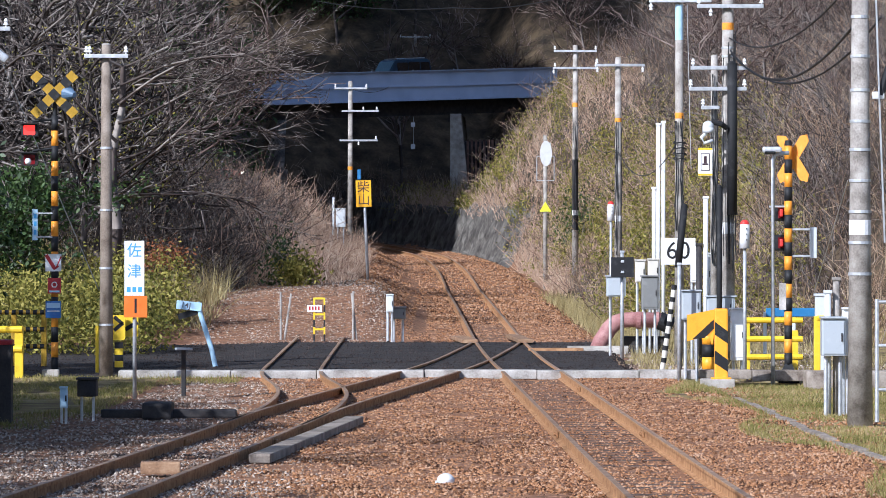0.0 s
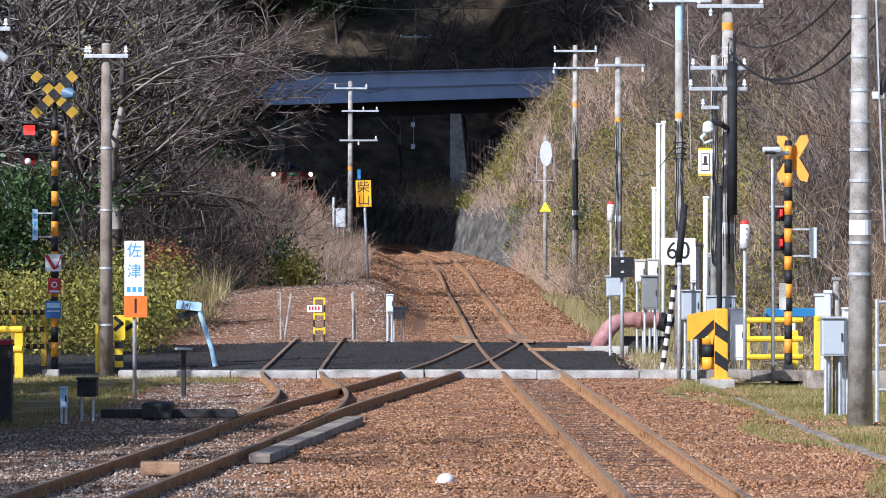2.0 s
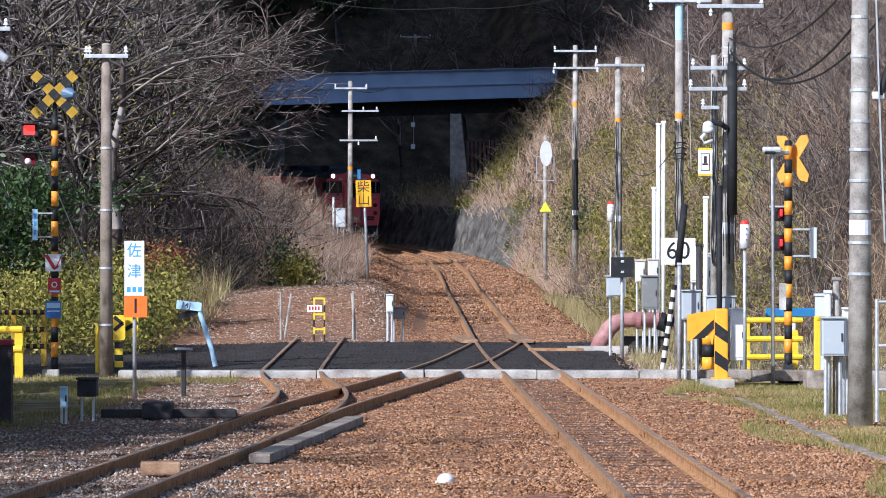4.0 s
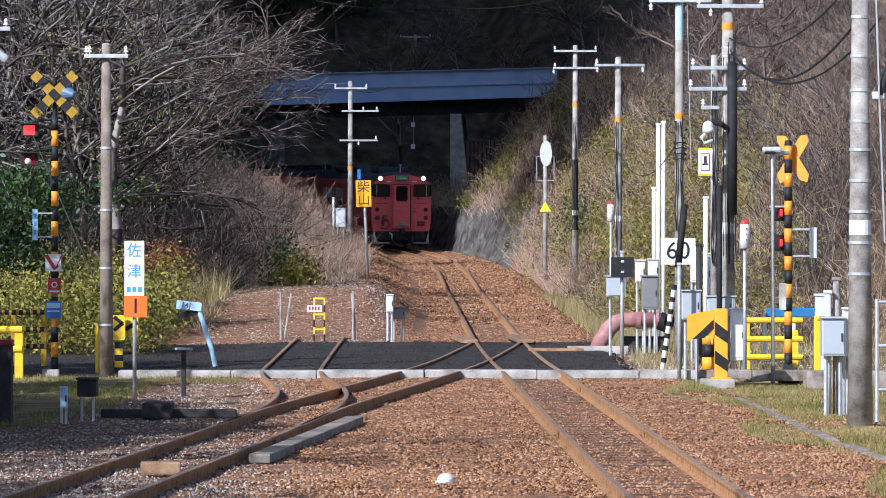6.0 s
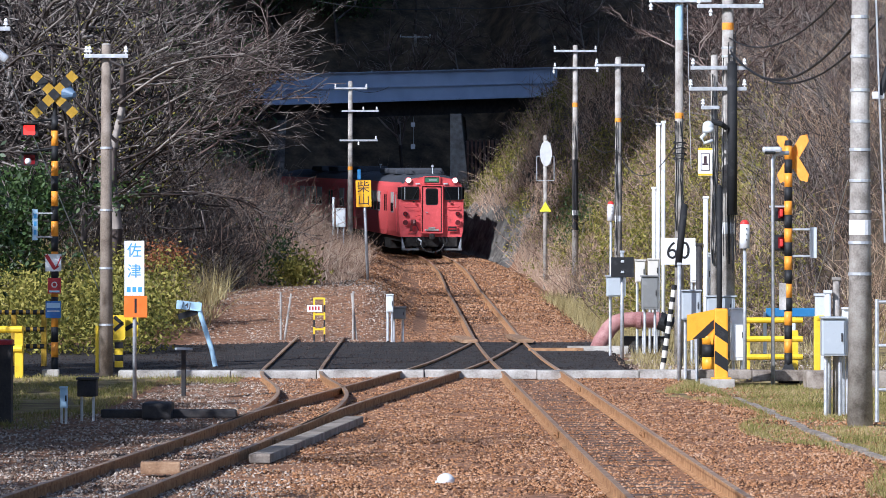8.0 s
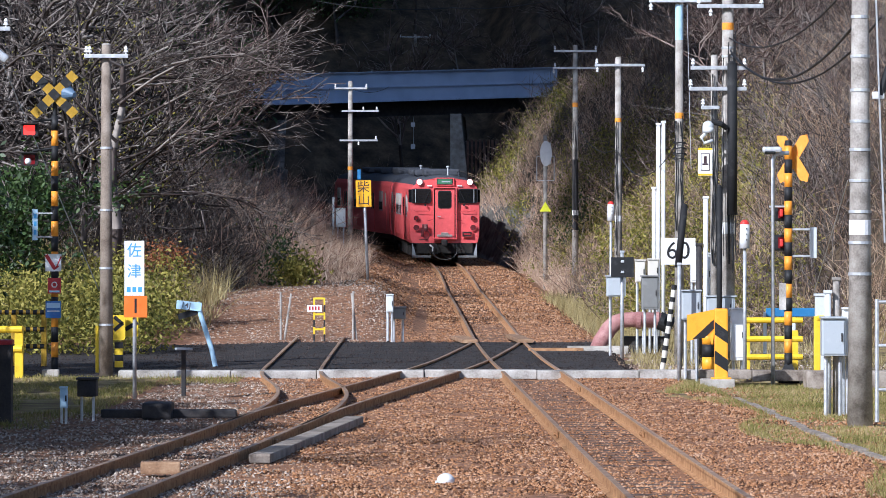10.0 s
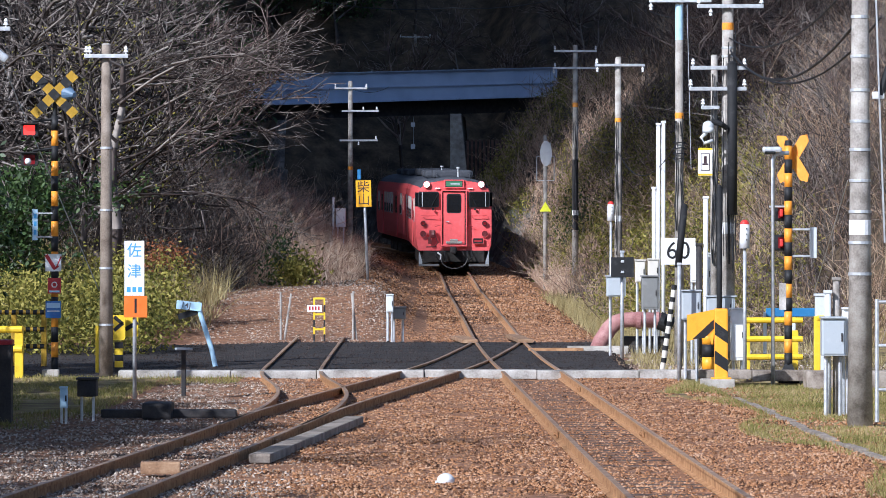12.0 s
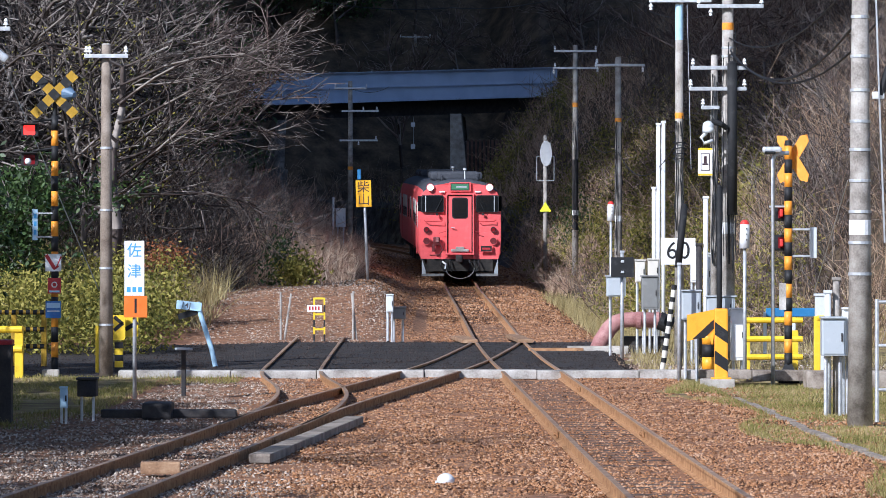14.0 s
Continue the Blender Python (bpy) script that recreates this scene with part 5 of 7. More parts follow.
CABS = [
    (3.672, 96.0, 1.262, 0.408, 0.420, 0.3, "pale grey steel equipment box on a post", "grey"),
    (4.609, 84.0, 0.958, 0.357, 0.525, 0.28, "pale grey steel relay box on legs", "grey"),
    (5.524, 90.0, 0.931, 0.562, 0.383, 0.3, "grey steel box with a flat lid behind the guard post", "grey"),
    (4.484, 98.0, 0.959, 0.367, 0.711, 0.36, "dull grey narrow steel cabinet", "dull"),
    (4.319, 99.0, 1.540, 0.223, 0.470, 0.2, "small cream steel box", "cream"),
    (4.604, 99.0, 1.565, 0.247, 0.470, 0.2, "small white steel box", "cream"),
    (5.633, 86.5, 0.140, 0.260, 0.973, 0.3, "tall narrow white steel cabinet", "white"),
    (5.692, 66.0, 0.711, 0.346, 0.544, 0.3, "grey steel switch box on two posts beside the pole", "grey"),
    (5.901, 66.3, 0.704, 0.108, 0.680, 0.34, "narrow white steel box beside the pole", "white"),
    (-1.234, 105.0, 0.813, 0.171, 0.381, 0.2, "pale grey steel box standing above the ballast", "light"),
    (-1.041, 105.4, 0.636, 0.343, 0.264, 0.24, "dull grey steel box on a bracket", "dull"),
    (5.106, 92.0, 1.591, 0.138, 0.759, 0.2, "tall narrow white cable cabinet", "white"),
    (5.411, 92.5, 1.357, 0.116, 0.809, 0.2, "tall narrow white cable cabinet", "white"),
    (-4.027, 178.0, 3.138, 0.378, 0.712, 0.3, "pale grey steel box among the brush", "light"),
]
CABMAT = {"grey": M_GREY, "dull": M_DULLGREY, "cream": M_CREAM, "white": M_WHITE, "light": M_LIGHTGREY}
for x, d, zb, w, h, dep, label, m in CABS:
    cabinet(x, d, zb, w, h, dep, label, CABMAT[m])


def upright(x, d, z0, z1, r, label, mat, name="cable_duct", square=False):
    s = thing(name, x, d, z0, label, name.replace("_", " "), "uprights by the crossing")
    bm = B()
    if square:
        box(bm, 0, 0, (z1 - z0) / 2, r * 2, r * 2, z1 - z0, bevel=0.01)
    else:
        tube(bm, (0, 0, 0), (0, 0, z1 - z0), r, r, 10)
    part("shaft", bm, mat, s, flat=square)
    bm = B()
    box(bm, 0, 0, z1 - z0 + 0.025, r * 2.5, r * 2.5, 0.05, bevel=0.01)
    part("cap", bm, mat, s)


upright(4.858, 102, ground_z(4.858, 102), 5.062, 0.045, "tall white steel cable duct", M_WHITE)
upright(4.973, 102, ground_z(4.973, 102), 5.113, 0.045, "tall white steel cable duct", M_WHITE)
upright(4.756, 102, ground_z(4.756, 102), 3.622, 0.045, "shorter white steel cable duct", M_WHITE)
upright(5.289, 91, ground_z(5.289, 91), 3.282, 0.05, "white steel duct beside the pole", M_WHITE)
upright(5.153, 91, ground_z(5.153, 91), 2.338, 0.06, "dark grey duct beside the pole", M_DARKSTEEL)
upright(3.764, 95, ground_z(3.764, 95), 2.187, 0.04, "slim galvanised steel post", M_GALV, "steel_post")
upright(4.363, 83.5, ground_z(4.363, 83.5), 1.967, 0.035, "slim galvanised steel post", M_GALV, "steel_post")
upright(5.635, 66.2, ground_z(5.635, 66.2), 1.618, 0.05, "grey steel post beside the switch box", M_LIGHTGREY, "steel_post")
upright(5.767, 66.3, ground_z(5.767, 66.3), 1.808, 0.05, "weathered grey-green post beside the switch box", M_POLE, "steel_post")
upright(7.045, 84.5, ground_z(7.045, 84.5), 1.388, 0.09, "pale grey square steel post", M_LIGHTGREY, "steel_post", True)
upright(-4.316, 178, ground_z(-4.316, 178), 4.250, 0.04, "slim pale post among the brush", M_LIGHTGREY, "steel_post")


def black_panel():
    x, d = 3.764, 94.9
    s = thing("black_panel", x, d, 1.688, "matt black rectangular back panel on a post", "panel")
    plate("panel", 0.475, 0.416, 0.03, M_BLACK, s, facing(0, -0.06, 0.202))
    for z in (0.1, 0.32):
        bm = B()
        box(bm, 0, -0.085, z, 0.07, 0.03, 0.05, bevel=0.01)
        part("clamp", bm, M_GALV, s)


black_panel()


def camera_and_plate():
    """White housing on an arm and a white plate with yellow edges, both on the stout pole."""
    x, d = 5.219, 89.6
    s = thing("pole_housing", x, d, 4.577, "white rounded housing on a black arm", "housing")
    bm = B()
    bmesh.ops.create_uvsphere(bm, u_segments=16, v_segments=10, radius=0.115, matrix=Matrix.Translation((0.04, 0, 0.12)))
    tube(bm, (0.04, 0, 0.0), (0.04, 0, 0.1), 0.12, 0.115, 16)
    part("housing", bm, M_LIGHTGREY, s, flat=False)
    bm = B()
    run(bm, [(0.0, -0.02, 0.0), (-0.10, -0.05, -0.10), (-0.05, -0.05, -0.22), (0.12, -0.02, -0.16)], 0.04, 8)
    part("elbow", bm, M_LIGHTGREY, s, flat=False)
    bm = B()
    run(bm, [(0.10, 0.0, 0.22), (0.30, 0.0, 0.17), (0.40, 0.1, 0.10)], 0.055, 8)
    part("arm", bm, M_RUBBER, s)
    x, d = 5.191, 89.5
    p = thing("warning_plate", x, d, 3.724, "white warning plate with a dark blue sign and yellow edges", "sign", "line-side signs")
    plate("plate", 0.280, 0.548, 0.02, M_WHITE, p, facing(0, 0, 0.269))
    for z in (0.02, 0.526):
        plate("edge", 0.280, 0.04, 0.024, M_YELLOW, p, facing(0, -0.002, z))
    plate("frame", 0.18, 0.34, 0.006, M_SIGNINK, p, facing(0, -0.014, 0.269))
    plate("field", 0.15, 0.31, 0.006, M_WHITE, p, facing(0, -0.019, 0.269))
    plate("figure", 0.06, 0.14, 0.006, M_SIGNINK, p, facing(0, -0.024, 0.313))
    plate("bar", 0.12, 0.03, 0.006, M_SIGNINK, p, facing(0, -0.024, 0.224))


camera_and_plate()


def pipe_elbow():
    """Large reddish drain pipe with a bend, on a concrete stand."""
    d = 99.0
    s = thing("drain_pipe", 3.910, d, 0.179, "large faded red pipe bending down into the ground", "pipe")
    bm = B()
    r = 0.17
    run(bm, [(0.866, 0, 0.532), (0.247, 0, 0.544), (0.02, 0, 0.532), (-0.148, 0, 0.470), (-0.272, -0.03, 0.346), (-0.470, -0.05, 0.062), (-0.544, -0.05, -0.12)], [r * 1.0, r, r * 0.98, r * 1.04, r * 1.04, r, r], 18)
    part("pipe", bm, M_PINK, s, flat=False)
    for x in (0.767, 0.371):
        bm = B()
        tube(bm, (x - 0.05, 0, 0.532), (x + 0.05, 0, 0.532), r * 1.12, r * 1.12, 18)
        part("collar", bm, M_PINK, s)
    bm = B()
    tube(bm, (0.817, 0, 0.532), (1.114, 0, 0.408), r * 1.15, r * 1.15, 16)
    part("rubber_joint", bm, M_RUBBER, s)
    st = thing("concrete_stand", 4.423, 99.5, ground_z(4.423, 99.5), "dark steel stand with a concrete slab beneath the pipe", "stand")
    bm = B()
    box(bm, 0, 0, 0.1, 0.95, 0.5, 0.603 - ground_z(4.423, 99.5) - 0.1)
    part("block", bm, M_DARKSTEEL, st)
    bm = B()
    box(bm, 0, -0.02, 0.616 - ground_z(4.423, 99.5), 1.1, 0.6, 0.06, bevel=0.01)
    part("slab", bm, M_SLAB, st)
    sl = thing("concrete_trough", 3.278, 98.6, ground_z(3.278, 98.6), "grey concrete cable trough beside the track", "trough")
    bm = B()
    box(bm, 0.1, 0, 0.02, 1.3, 0.5, 0.22, bevel=0.02)
    part("body", bm, M_CONC, sl)
    bm = B()
    box(bm, 0.1, 0, 0.15, 1.32, 0.44, 0.05, bevel=0.01)
    part("lid", bm, M_CONC, sl)


pipe_elbow()


def blue_board():
    x, d = 7.297, 94.0
    s = thing("blue_rail", x, d, ground_z(x, d), "blue painted steel beam behind the fence", "beam")
    z = 0.954 - ground_z(x, d)
    bm = B()
    box(bm, 0.05, 0, z, 1.269, 0.08, 0.18, bevel=0.015)
    part("beam", bm, M_BLUE, s)
    for px in (-0.6, 0.0, 0.6):
        bm = B()
        box(bm, px, 0.05, z / 2, 0.07, 0.07, z, bevel=0.008)
        part("post", bm, M_LIGHTGREY, s)


blue_board()


# ---------------------------------------------------------------- end of the spur
def stakes(x, lean, label):
    d = 106
    s = thing("marker_stakes", x, d, ground_z(x, d), label, "stakes", "white marker stakes")
    h = 1.139
    for k, (a, b) in enumerate(((-0.04, 0.0 - lean * 0.02), (0.04, lean))):
        bm = B()
        tube(bm, (a, 0.06 * k, 0), (a + b, 0.06 * k, h * (1 if k == 0 else 0.96)), 0.028, 0.024, 8)
        part("stake", bm, M_SLAB, s)


stakes(-3.763, 0.16, "pair of white weathered stakes in the ballast")
stakes(-2.067, -0.12, "pair of white weathered stakes in the ballast")


def ladder_frame():
    x, d = -2.888, 105.5
    z0 = ground_z(x, d)
    s = thing("stop_marker", x, d, z0, "small yellow and black stop frame with a white notice", "marker", "line-side signs")
    h = 1.136 - z0
    for px in (-0.12, 0.12):
        for k in range(6):
            bm = B()
            box(bm, px, 0, h * (k + 0.5) / 6, 0.04, 0.04, h / 6)
            part("upright_band", bm, M_BLACK if k % 2 == 0 else M_YELLOW, s)
    for k, z in enumerate((h - 0.02, h * 0.62, h * 0.28)):
        bm = B()
        box(bm, 0, 0, z, 0.2, 0.04, 0.045)
        part("rung", bm, M_YELLOW, s)
    n = plate("notice", 0.343, 0.158, 0.015, M_WHITE, s, facing(-0.11, -0.04, 0.885 - z0))
    for k in range(4):
        plate("bar", 0.04, 0.09, 0.004, M_SIGNRED, n, pose(-0.11 + k * 0.07, 0, 0.008))


ladder_frame()


# ---------------------------------------------------------------- track-side odds and ends
def slab_thing(name, x, y, z, w, l, h, rz, label, mat, category, rx=0.0):
    s = thing(name, x, y, z, label, category, rz=rz, rx=rx)
    bm = B()
    box(bm, 0, 0, h / 2, w, l, h, bevel=min(0.02, h * 0.2))
    ob = part("block", bm, mat, s)
    return s


# long concrete trough beside the loop
slab_thing("concrete_trough", -1.64, 56.5, -0.14, 0.25, 11.5, 0.11, -4.2, "long pale concrete cable trough beside the loop track", M_TROUGH, "trough")
slab_thing("timber_plank", -2.98, 47.7, -0.10, 0.42, 0.3, 0.13, 3, "weathered timber block lying between the rails", M_WOOD, "plank")
slab_thing("timber_plank", 0.494, 104.6, grade(104.6) - 0.06, 0.36, 4.6, 0.09, 3, "weathered timber boards outside the rail beyond the crossing", M_WOOD, "plank")
slab_thing("timber_plank", 1.768, 105.2, grade(105.2) - 0.06, 0.34, 6.0, 0.09, 2, "weathered timber boards outside the rail beyond the crossing", M_WOOD, "plank")
slab_thing("point_rod", 2.457, 98.4, grade(98) - 0.08, 1.2, 0.14, 0.1, 0, "rusty point rod lying beside the track", M_RUST, "rod")
slab_thing("white_block", -3.453, 41.6, -0.12, 0.42, 0.22, 0.10, 0, "small pale concrete marker block", M_SLAB, "block")


def lamp_dome():
    x, d = 0.029, 46.4
    s = thing("white_marker", x, d, -0.14, "small white rounded plastic marker in the ballast", "marker")
    bm = B()
    bmesh.ops.create_uvsphere(bm, u_segments=16, v_segments=10, radius=1.0, matrix=Matrix.Translation((0, 0, 0.04)) @ Matrix.Diagonal((0.09, 0.12, 0.07, 1)))
    part("dome", bm, M_WHITE, s, flat=False)
    bm = B()
    box(bm, -0.03, 0, 0.01, 0.16, 0.2, 0.04, bevel=0.01)
    part("base", bm, M_LIGHTGREY, s)


lamp_dome()


def dark_boxes():
    """Point machine and junction boxes in the shade on the left."""
    x, d = -4.953, 63.0
    cabinet(x, d, 0.215, 0.268, 0.236, 0.3, "dark grey junction box on two legs", M_DARKSTEEL, posts=0.02)
    x, d = -5.200, 62.0
    cabinet(x, d, 0.092, 0.101, 0.264, 0.12, "small pale blue box on a post", M_PALEBLUE, posts=0.02)
    x, d = -6.029, 62.0
    s = thing("maroon_box", x, d, ground_z(x, d), "dark maroon steel box with a red lid", "box")
    bm = B()
    box(bm, 0, 0, 0.55, 0.24, 0.3, 1.1, bevel=0.02)
    part("body", bm, M_DARKSTEEL, s)
    bm = B()
    box(bm, 0, 0, 1.13, 0.27, 0.33, 0.07, bevel=0.02)
    part("lid", bm, M_SIGNRED, s)
    m = thing("point_machine", -4.000, 63.5, -0.16, "low dark point machine with rods beside the loop", "point machine")
    bm = B()
    box(bm, 0, 0, 0.16, 0.42, 0.7, 0.24, bevel=0.04)
    part("housing", bm, M_DARKSTEEL, m)
    for k, (a, b) in enumerate(((-0.8, -0.2), (0.2, 1.1))):
        bm = B()
        box(bm, (a + b) / 2, 0, 0.12, b - a, 0.16, 0.12, bevel=0.02)
        part("rod_cover", bm, M_DARKSTEEL, m)
    c = thing("concrete_marker", -7.330, 84.5, ground_z(-7.330, 84.5), "small pale concrete marker on the grass", "marker")
    bm = B()
    box(bm, 0, 0, 0.06, 0.32, 0.25, 0.14, bevel=0.03)
    part("block", bm, M_CONC, c)


dark_boxes()


def fishplate(fx, side, y):
    slope = fx(y + 0.5) - fx(y - 0.5)
    f = thing("fishplate", fx(y) + side * 0.545, y, grade(y) - 0.14, "rusty bolted joint plate on a rail", "fishplate", "rail joints", rz=-math.degrees(math.atan(slope)))
    bm = B()
    for sx in (-1, 1):
        box(bm, sx * 0.032, 0, 0.06, 0.03, 0.5, 0.085, bevel=0.006)
        for k in (-0.18, -0.06, 0.06, 0.18):
            tube(bm, (sx * 0.03, k, 0.06), (sx * 0.065, k, 0.06), 0.018, 0.018, 6)
    part("plate", bm, M_RUST, f)


for y in (57.5, 76.0):
    for s in (-1, 1):
        fishplate(main_x, s, y)
for s in (-1, 1):
    fishplate(loop_x, s, 55.0)


def under_bridge_sign():
    x, d = -1.534, 231.0
    s = thing("hanging_signal", x, d, 7.439, "small white clearance markers hung below the bridge", "marker")
    for z, h in ((1.184, 0.22), (0.06, 0.24)):
        bm = B()
        box(bm, 0, 0, z, 0.22, 0.1, h, bevel=0.02)
        part("marker_box", bm, M_LIGHTGREY, s)
    bm = B()
    tube(bm, (0.03, 0.03, 0), (0.03, 0.03, 1.588), 0.02, 0.02, 6)
    part("hanger", bm, M_GALV, s)


under_bridge_sign()


def edge_pole():
    """Pole with a lamp and an insulator arm at the edge of the station ground."""
    x, d = -8.260, 80.0
    p = pole(x, d, 6.480, 0.13, 0.10, "concrete pole with a lamp and an insulator arm", arms=[(6.160, -0.1, 0.620, [(0.540, True)])])
    z = 5.700 - rise(p)
    bm = B()
    run(bm, [(0, -0.1, z + 0.12), (0.300, -0.12, z + 0.1)], 0.025, 6)
    part("lamp_arm", bm, M_GALV, p)
    bm = B()
    box(bm, 0, 0, 0, 0.32, 0.16, 0.15, bevel=0.05)
    part("lamp_head", bm, M_GALV, p, at=pose(0.440, -0.14, z, 0, 38, 0))


edge_pole()


def stay_bead():
    s = thing("stay_guard", -8.019, 87.35, 3.963, "small white guard bead on the stay wire", "guard")
    bm = B()
    bmesh.ops.create_uvsphere(bm, u_segments=12, v_segments=8, radius=0.065)
    part("bead", bm, M_INS, s, flat=False)


stay_bead()


def edge_rails():
    """Grey pipe railing at the foot of the thick pole."""
    d = 63.0
    x = 6.048
    z0 = ground_z(x, d)
    s = thing("pipe_railing", x, d, z0, "grey pipe railing beside the thick pole", "railing")
    for px in (0.0, 1.2):
        bm = B()
        tube(bm, (px, 0, 0), (px, 0, 1.569 - z0), 0.03, 0.03, 8)
        part("post", bm, M_GALV, s)
    for z in (1.530 - z0, 0.923 - z0, 0.309 - z0):
        bm = B()
        tube(bm, (0, 0, z), (1.4, 0, z), 0.025, 0.025, 8)
        part("rail", bm, M_GALV, s)
    c = thing("cable_clamp", 5.833, 60.8, 4.336, "white and black cable clamp on the pole", "clamp")
    bm = B()
    box(bm, 0.02, 0, 0, 0.16, 0.12, 0.1, bevel=0.02)
    part("clamp", bm, M_LIGHTGREY, c)
    bm = B()
    run(bm, [(0.05, -0.02, 0.0), (0.12, -0.02, 0.25), (0.24, -0.02, 0.62)], 0.05, 8)
    part("cable_end", bm, M_RUBBER, c)


edge_rails()


# ---------------------------------------------------------------- plants and loose stones
rng = np.random.default_rng(7)


def mesh_np(name, verts, faces, mat, smooth_faces=False):
    me = bpy.data.meshes.new(name)
    verts, faces = np.asarray(verts, dtype=np.float32), np.asarray(faces, dtype=np.int32)
    k = faces.shape[1]
    me.vertices.add(len(verts))
    me.vertices.foreach_set("co", verts.ravel())
    me.loops.add(faces.size)
    me.loops.foreach_set("vertex_index", faces.ravel())
    me.polygons.add(len(faces))
    me.polygons.foreach_set("loop_start", np.arange(0, faces.size, k, dtype=np.int32))
    me.update(calc_edges=True)
    me.materials.append(mat)
    return me


def sticks(a, b, ra, rb):
    """Three-sided tapered sticks from the points a to the points b."""
    a, b = np.asarray(a, float), np.asarray(b, float)
    d = b - a
    d /= np.linalg.norm(d, axis=1)[:, None] + 1e-9
    ref = np.where(np.abs(d[:, 2:3]) > 0.9, np.array([[1.0, 0, 0]]), np.array([[0, 0, 1.0]]))
    u = np.cross(d, ref)
    u /= np.linalg.norm(u, axis=1)[:, None] + 1e-9
    v = np.cross(d, u)
    vs = []
    for p, r in ((a, ra), (b, rb)):
        for k in range(3):
            t = 2 * math.pi * k / 3
            vs.append(p + (u * math.cos(t) + v * math.sin(t)) * np.asarray(r)[:, None])
    verts = np.stack(vs, axis=1).reshape(-1, 3)
    base = (np.arange(len(a)) * 6)[:, None]
    quads = np.array([[0, 1, 4, 3], [1, 2, 5, 4], [2, 0, 3, 5]])
    return verts, (base[:, :, None] + quads[None]).reshape(-1, 4)


def leaves(p, size, droop=0.4):
    """Small pointed leaves, each a folded pair of faces, at the points p."""
    n = len(p)
    d = rng.normal(size=(n, 3))
    d[:, 2] -= droop
    d /= np.linalg.norm(d, axis=1)[:, None]
    w = np.cross(d, rng.normal(size=(n, 3)))
    w /= np.linalg.norm(w, axis=1)[:, None] + 1e-9
    s = (size * rng.uniform(0.6, 1.4, n))[:, None]
    verts = np.stack([p, p + d * s * 0.5 + w * s * 0.22, p + d * s, p + d * s * 0.5 - w * s * 0.22], axis=1).reshape(-1, 3)
    return verts, (np.arange(n) * 4)[:, None] + np.array([[0, 1, 2, 3]])


def ground_zs(x, y):
    return np.array([ground_z(float(i), float(j)) for i, j in zip(x, y)])


def stuff(name, verts, faces, mat, label, category):
    return tagged(new(name, mesh_np(name, verts, faces, mat)), label, category, kind="stuff")


# loose ballast stones: lumps of eight faces
def stones(name, x, y, z, size, mat, label):
    n = len(x)
    oct_v = np.array([[1, 0, 0], [0, 1, 0], [-1, 0, 0], [0, -1, 0], [0, 0, 1], [0, 0, -1]], float)
    oct_f = np.array([[0, 1, 4], [1, 2, 4], [2, 3, 4], [3, 0, 4], [1, 0, 5], [2, 1, 5], [3, 2, 5], [0, 3, 5]])
    a = rng.uniform(0, 6.28, n)
    sc = size[:, None, None] * rng.uniform(0.55, 1.25, (n, 6, 1)) * oct_v[None]
    sc = sc + size[:, None, None] * rng.normal(0, 0.16, (n, 6, 3))
    ca, sa = np.cos(a)[:, None], np.sin(a)[:, None]
    vx = sc[:, :, 0] * ca - sc[:, :, 1] * sa
    vy = sc[:, :, 0] * sa + sc[:, :, 1] * ca
    v = np.stack([vx + x[:, None], vy + y[:, None], sc[:, :, 2] * 0.8 + z[:, None]], axis=2).reshape(-1, 3)
    f = ((np.arange(n) * 6)[:, None, None] + oct_f[None]).reshape(-1, 3)
    stuff(name, v, f, mat, label, "gravel")


def ballast():
    n = 210000
    y = np.where(rng.uniform(0, 1, n) < 0.2, rng.uniform(102, 150, n), 39 + (rng.uniform(0, 1, n) ** 1.5) * 106)
    half = y * 0.1
    x = rng.uniform(-1, 1, n) * half
    c = np.array([main_x(float(v)) for v in y])
    side = x - c
    ok = (side < 2.5 + 0.5 * np.sin(y * 0.4)) & ~((y > 84) & (y < 103.4 + 0.5 * np.sin(x * 2.1))) & (x > -6.2 - 0.4 * np.sin(y)) & ((y < 84) | (side > -9)) & ((y < 100) | (side < 3.4))
    ok &= ~((x < -4.9) & (y > 66) & (y < 84))
    x, y, side = x[ok], y[ok], side[ok]
    z = ground_zs(x, y)
    pale = (x < -1.7 - 0.03 * (y - 40) + rng.normal(0, 0.5, len(x))) & (y < 82) | (y > 100) & (side < -2.4) & (rng.uniform(size=len(x)) < 0.85)
    size = rng.uniform(0.012, 0.030, len(x)) * (1 + 0.15 * (y > 90))
    inside = np.abs(side) < 0.5
    keep = ~inside | (rng.uniform(size=len(x)) < 0.5)
    for name, sel, mat, label in (("ballast_stones", keep & ~pale, M_STONE, "rust-stained brown track ballast stones"), ("pale_ballast_stones", keep & pale, M_PALESTONE, "pale grey track ballast stones")):
        stones(name, x[sel], y[sel], z[sel], size[sel], mat, label)


ballast()


def far_ballast():
    n = 14000
    y = rng.uniform(120, 222, n)
    c = np.array([main_x(float(v)) for v in y])
    x = c + rng.uniform(-3.4, 2.9, n)
    stones("ballast_stones", x, y, ground_zs(x, y), rng.uniform(0.03, 0.06, n), M_STONE, "rust-stained brown ballast stones along the climb")


far_ballast()


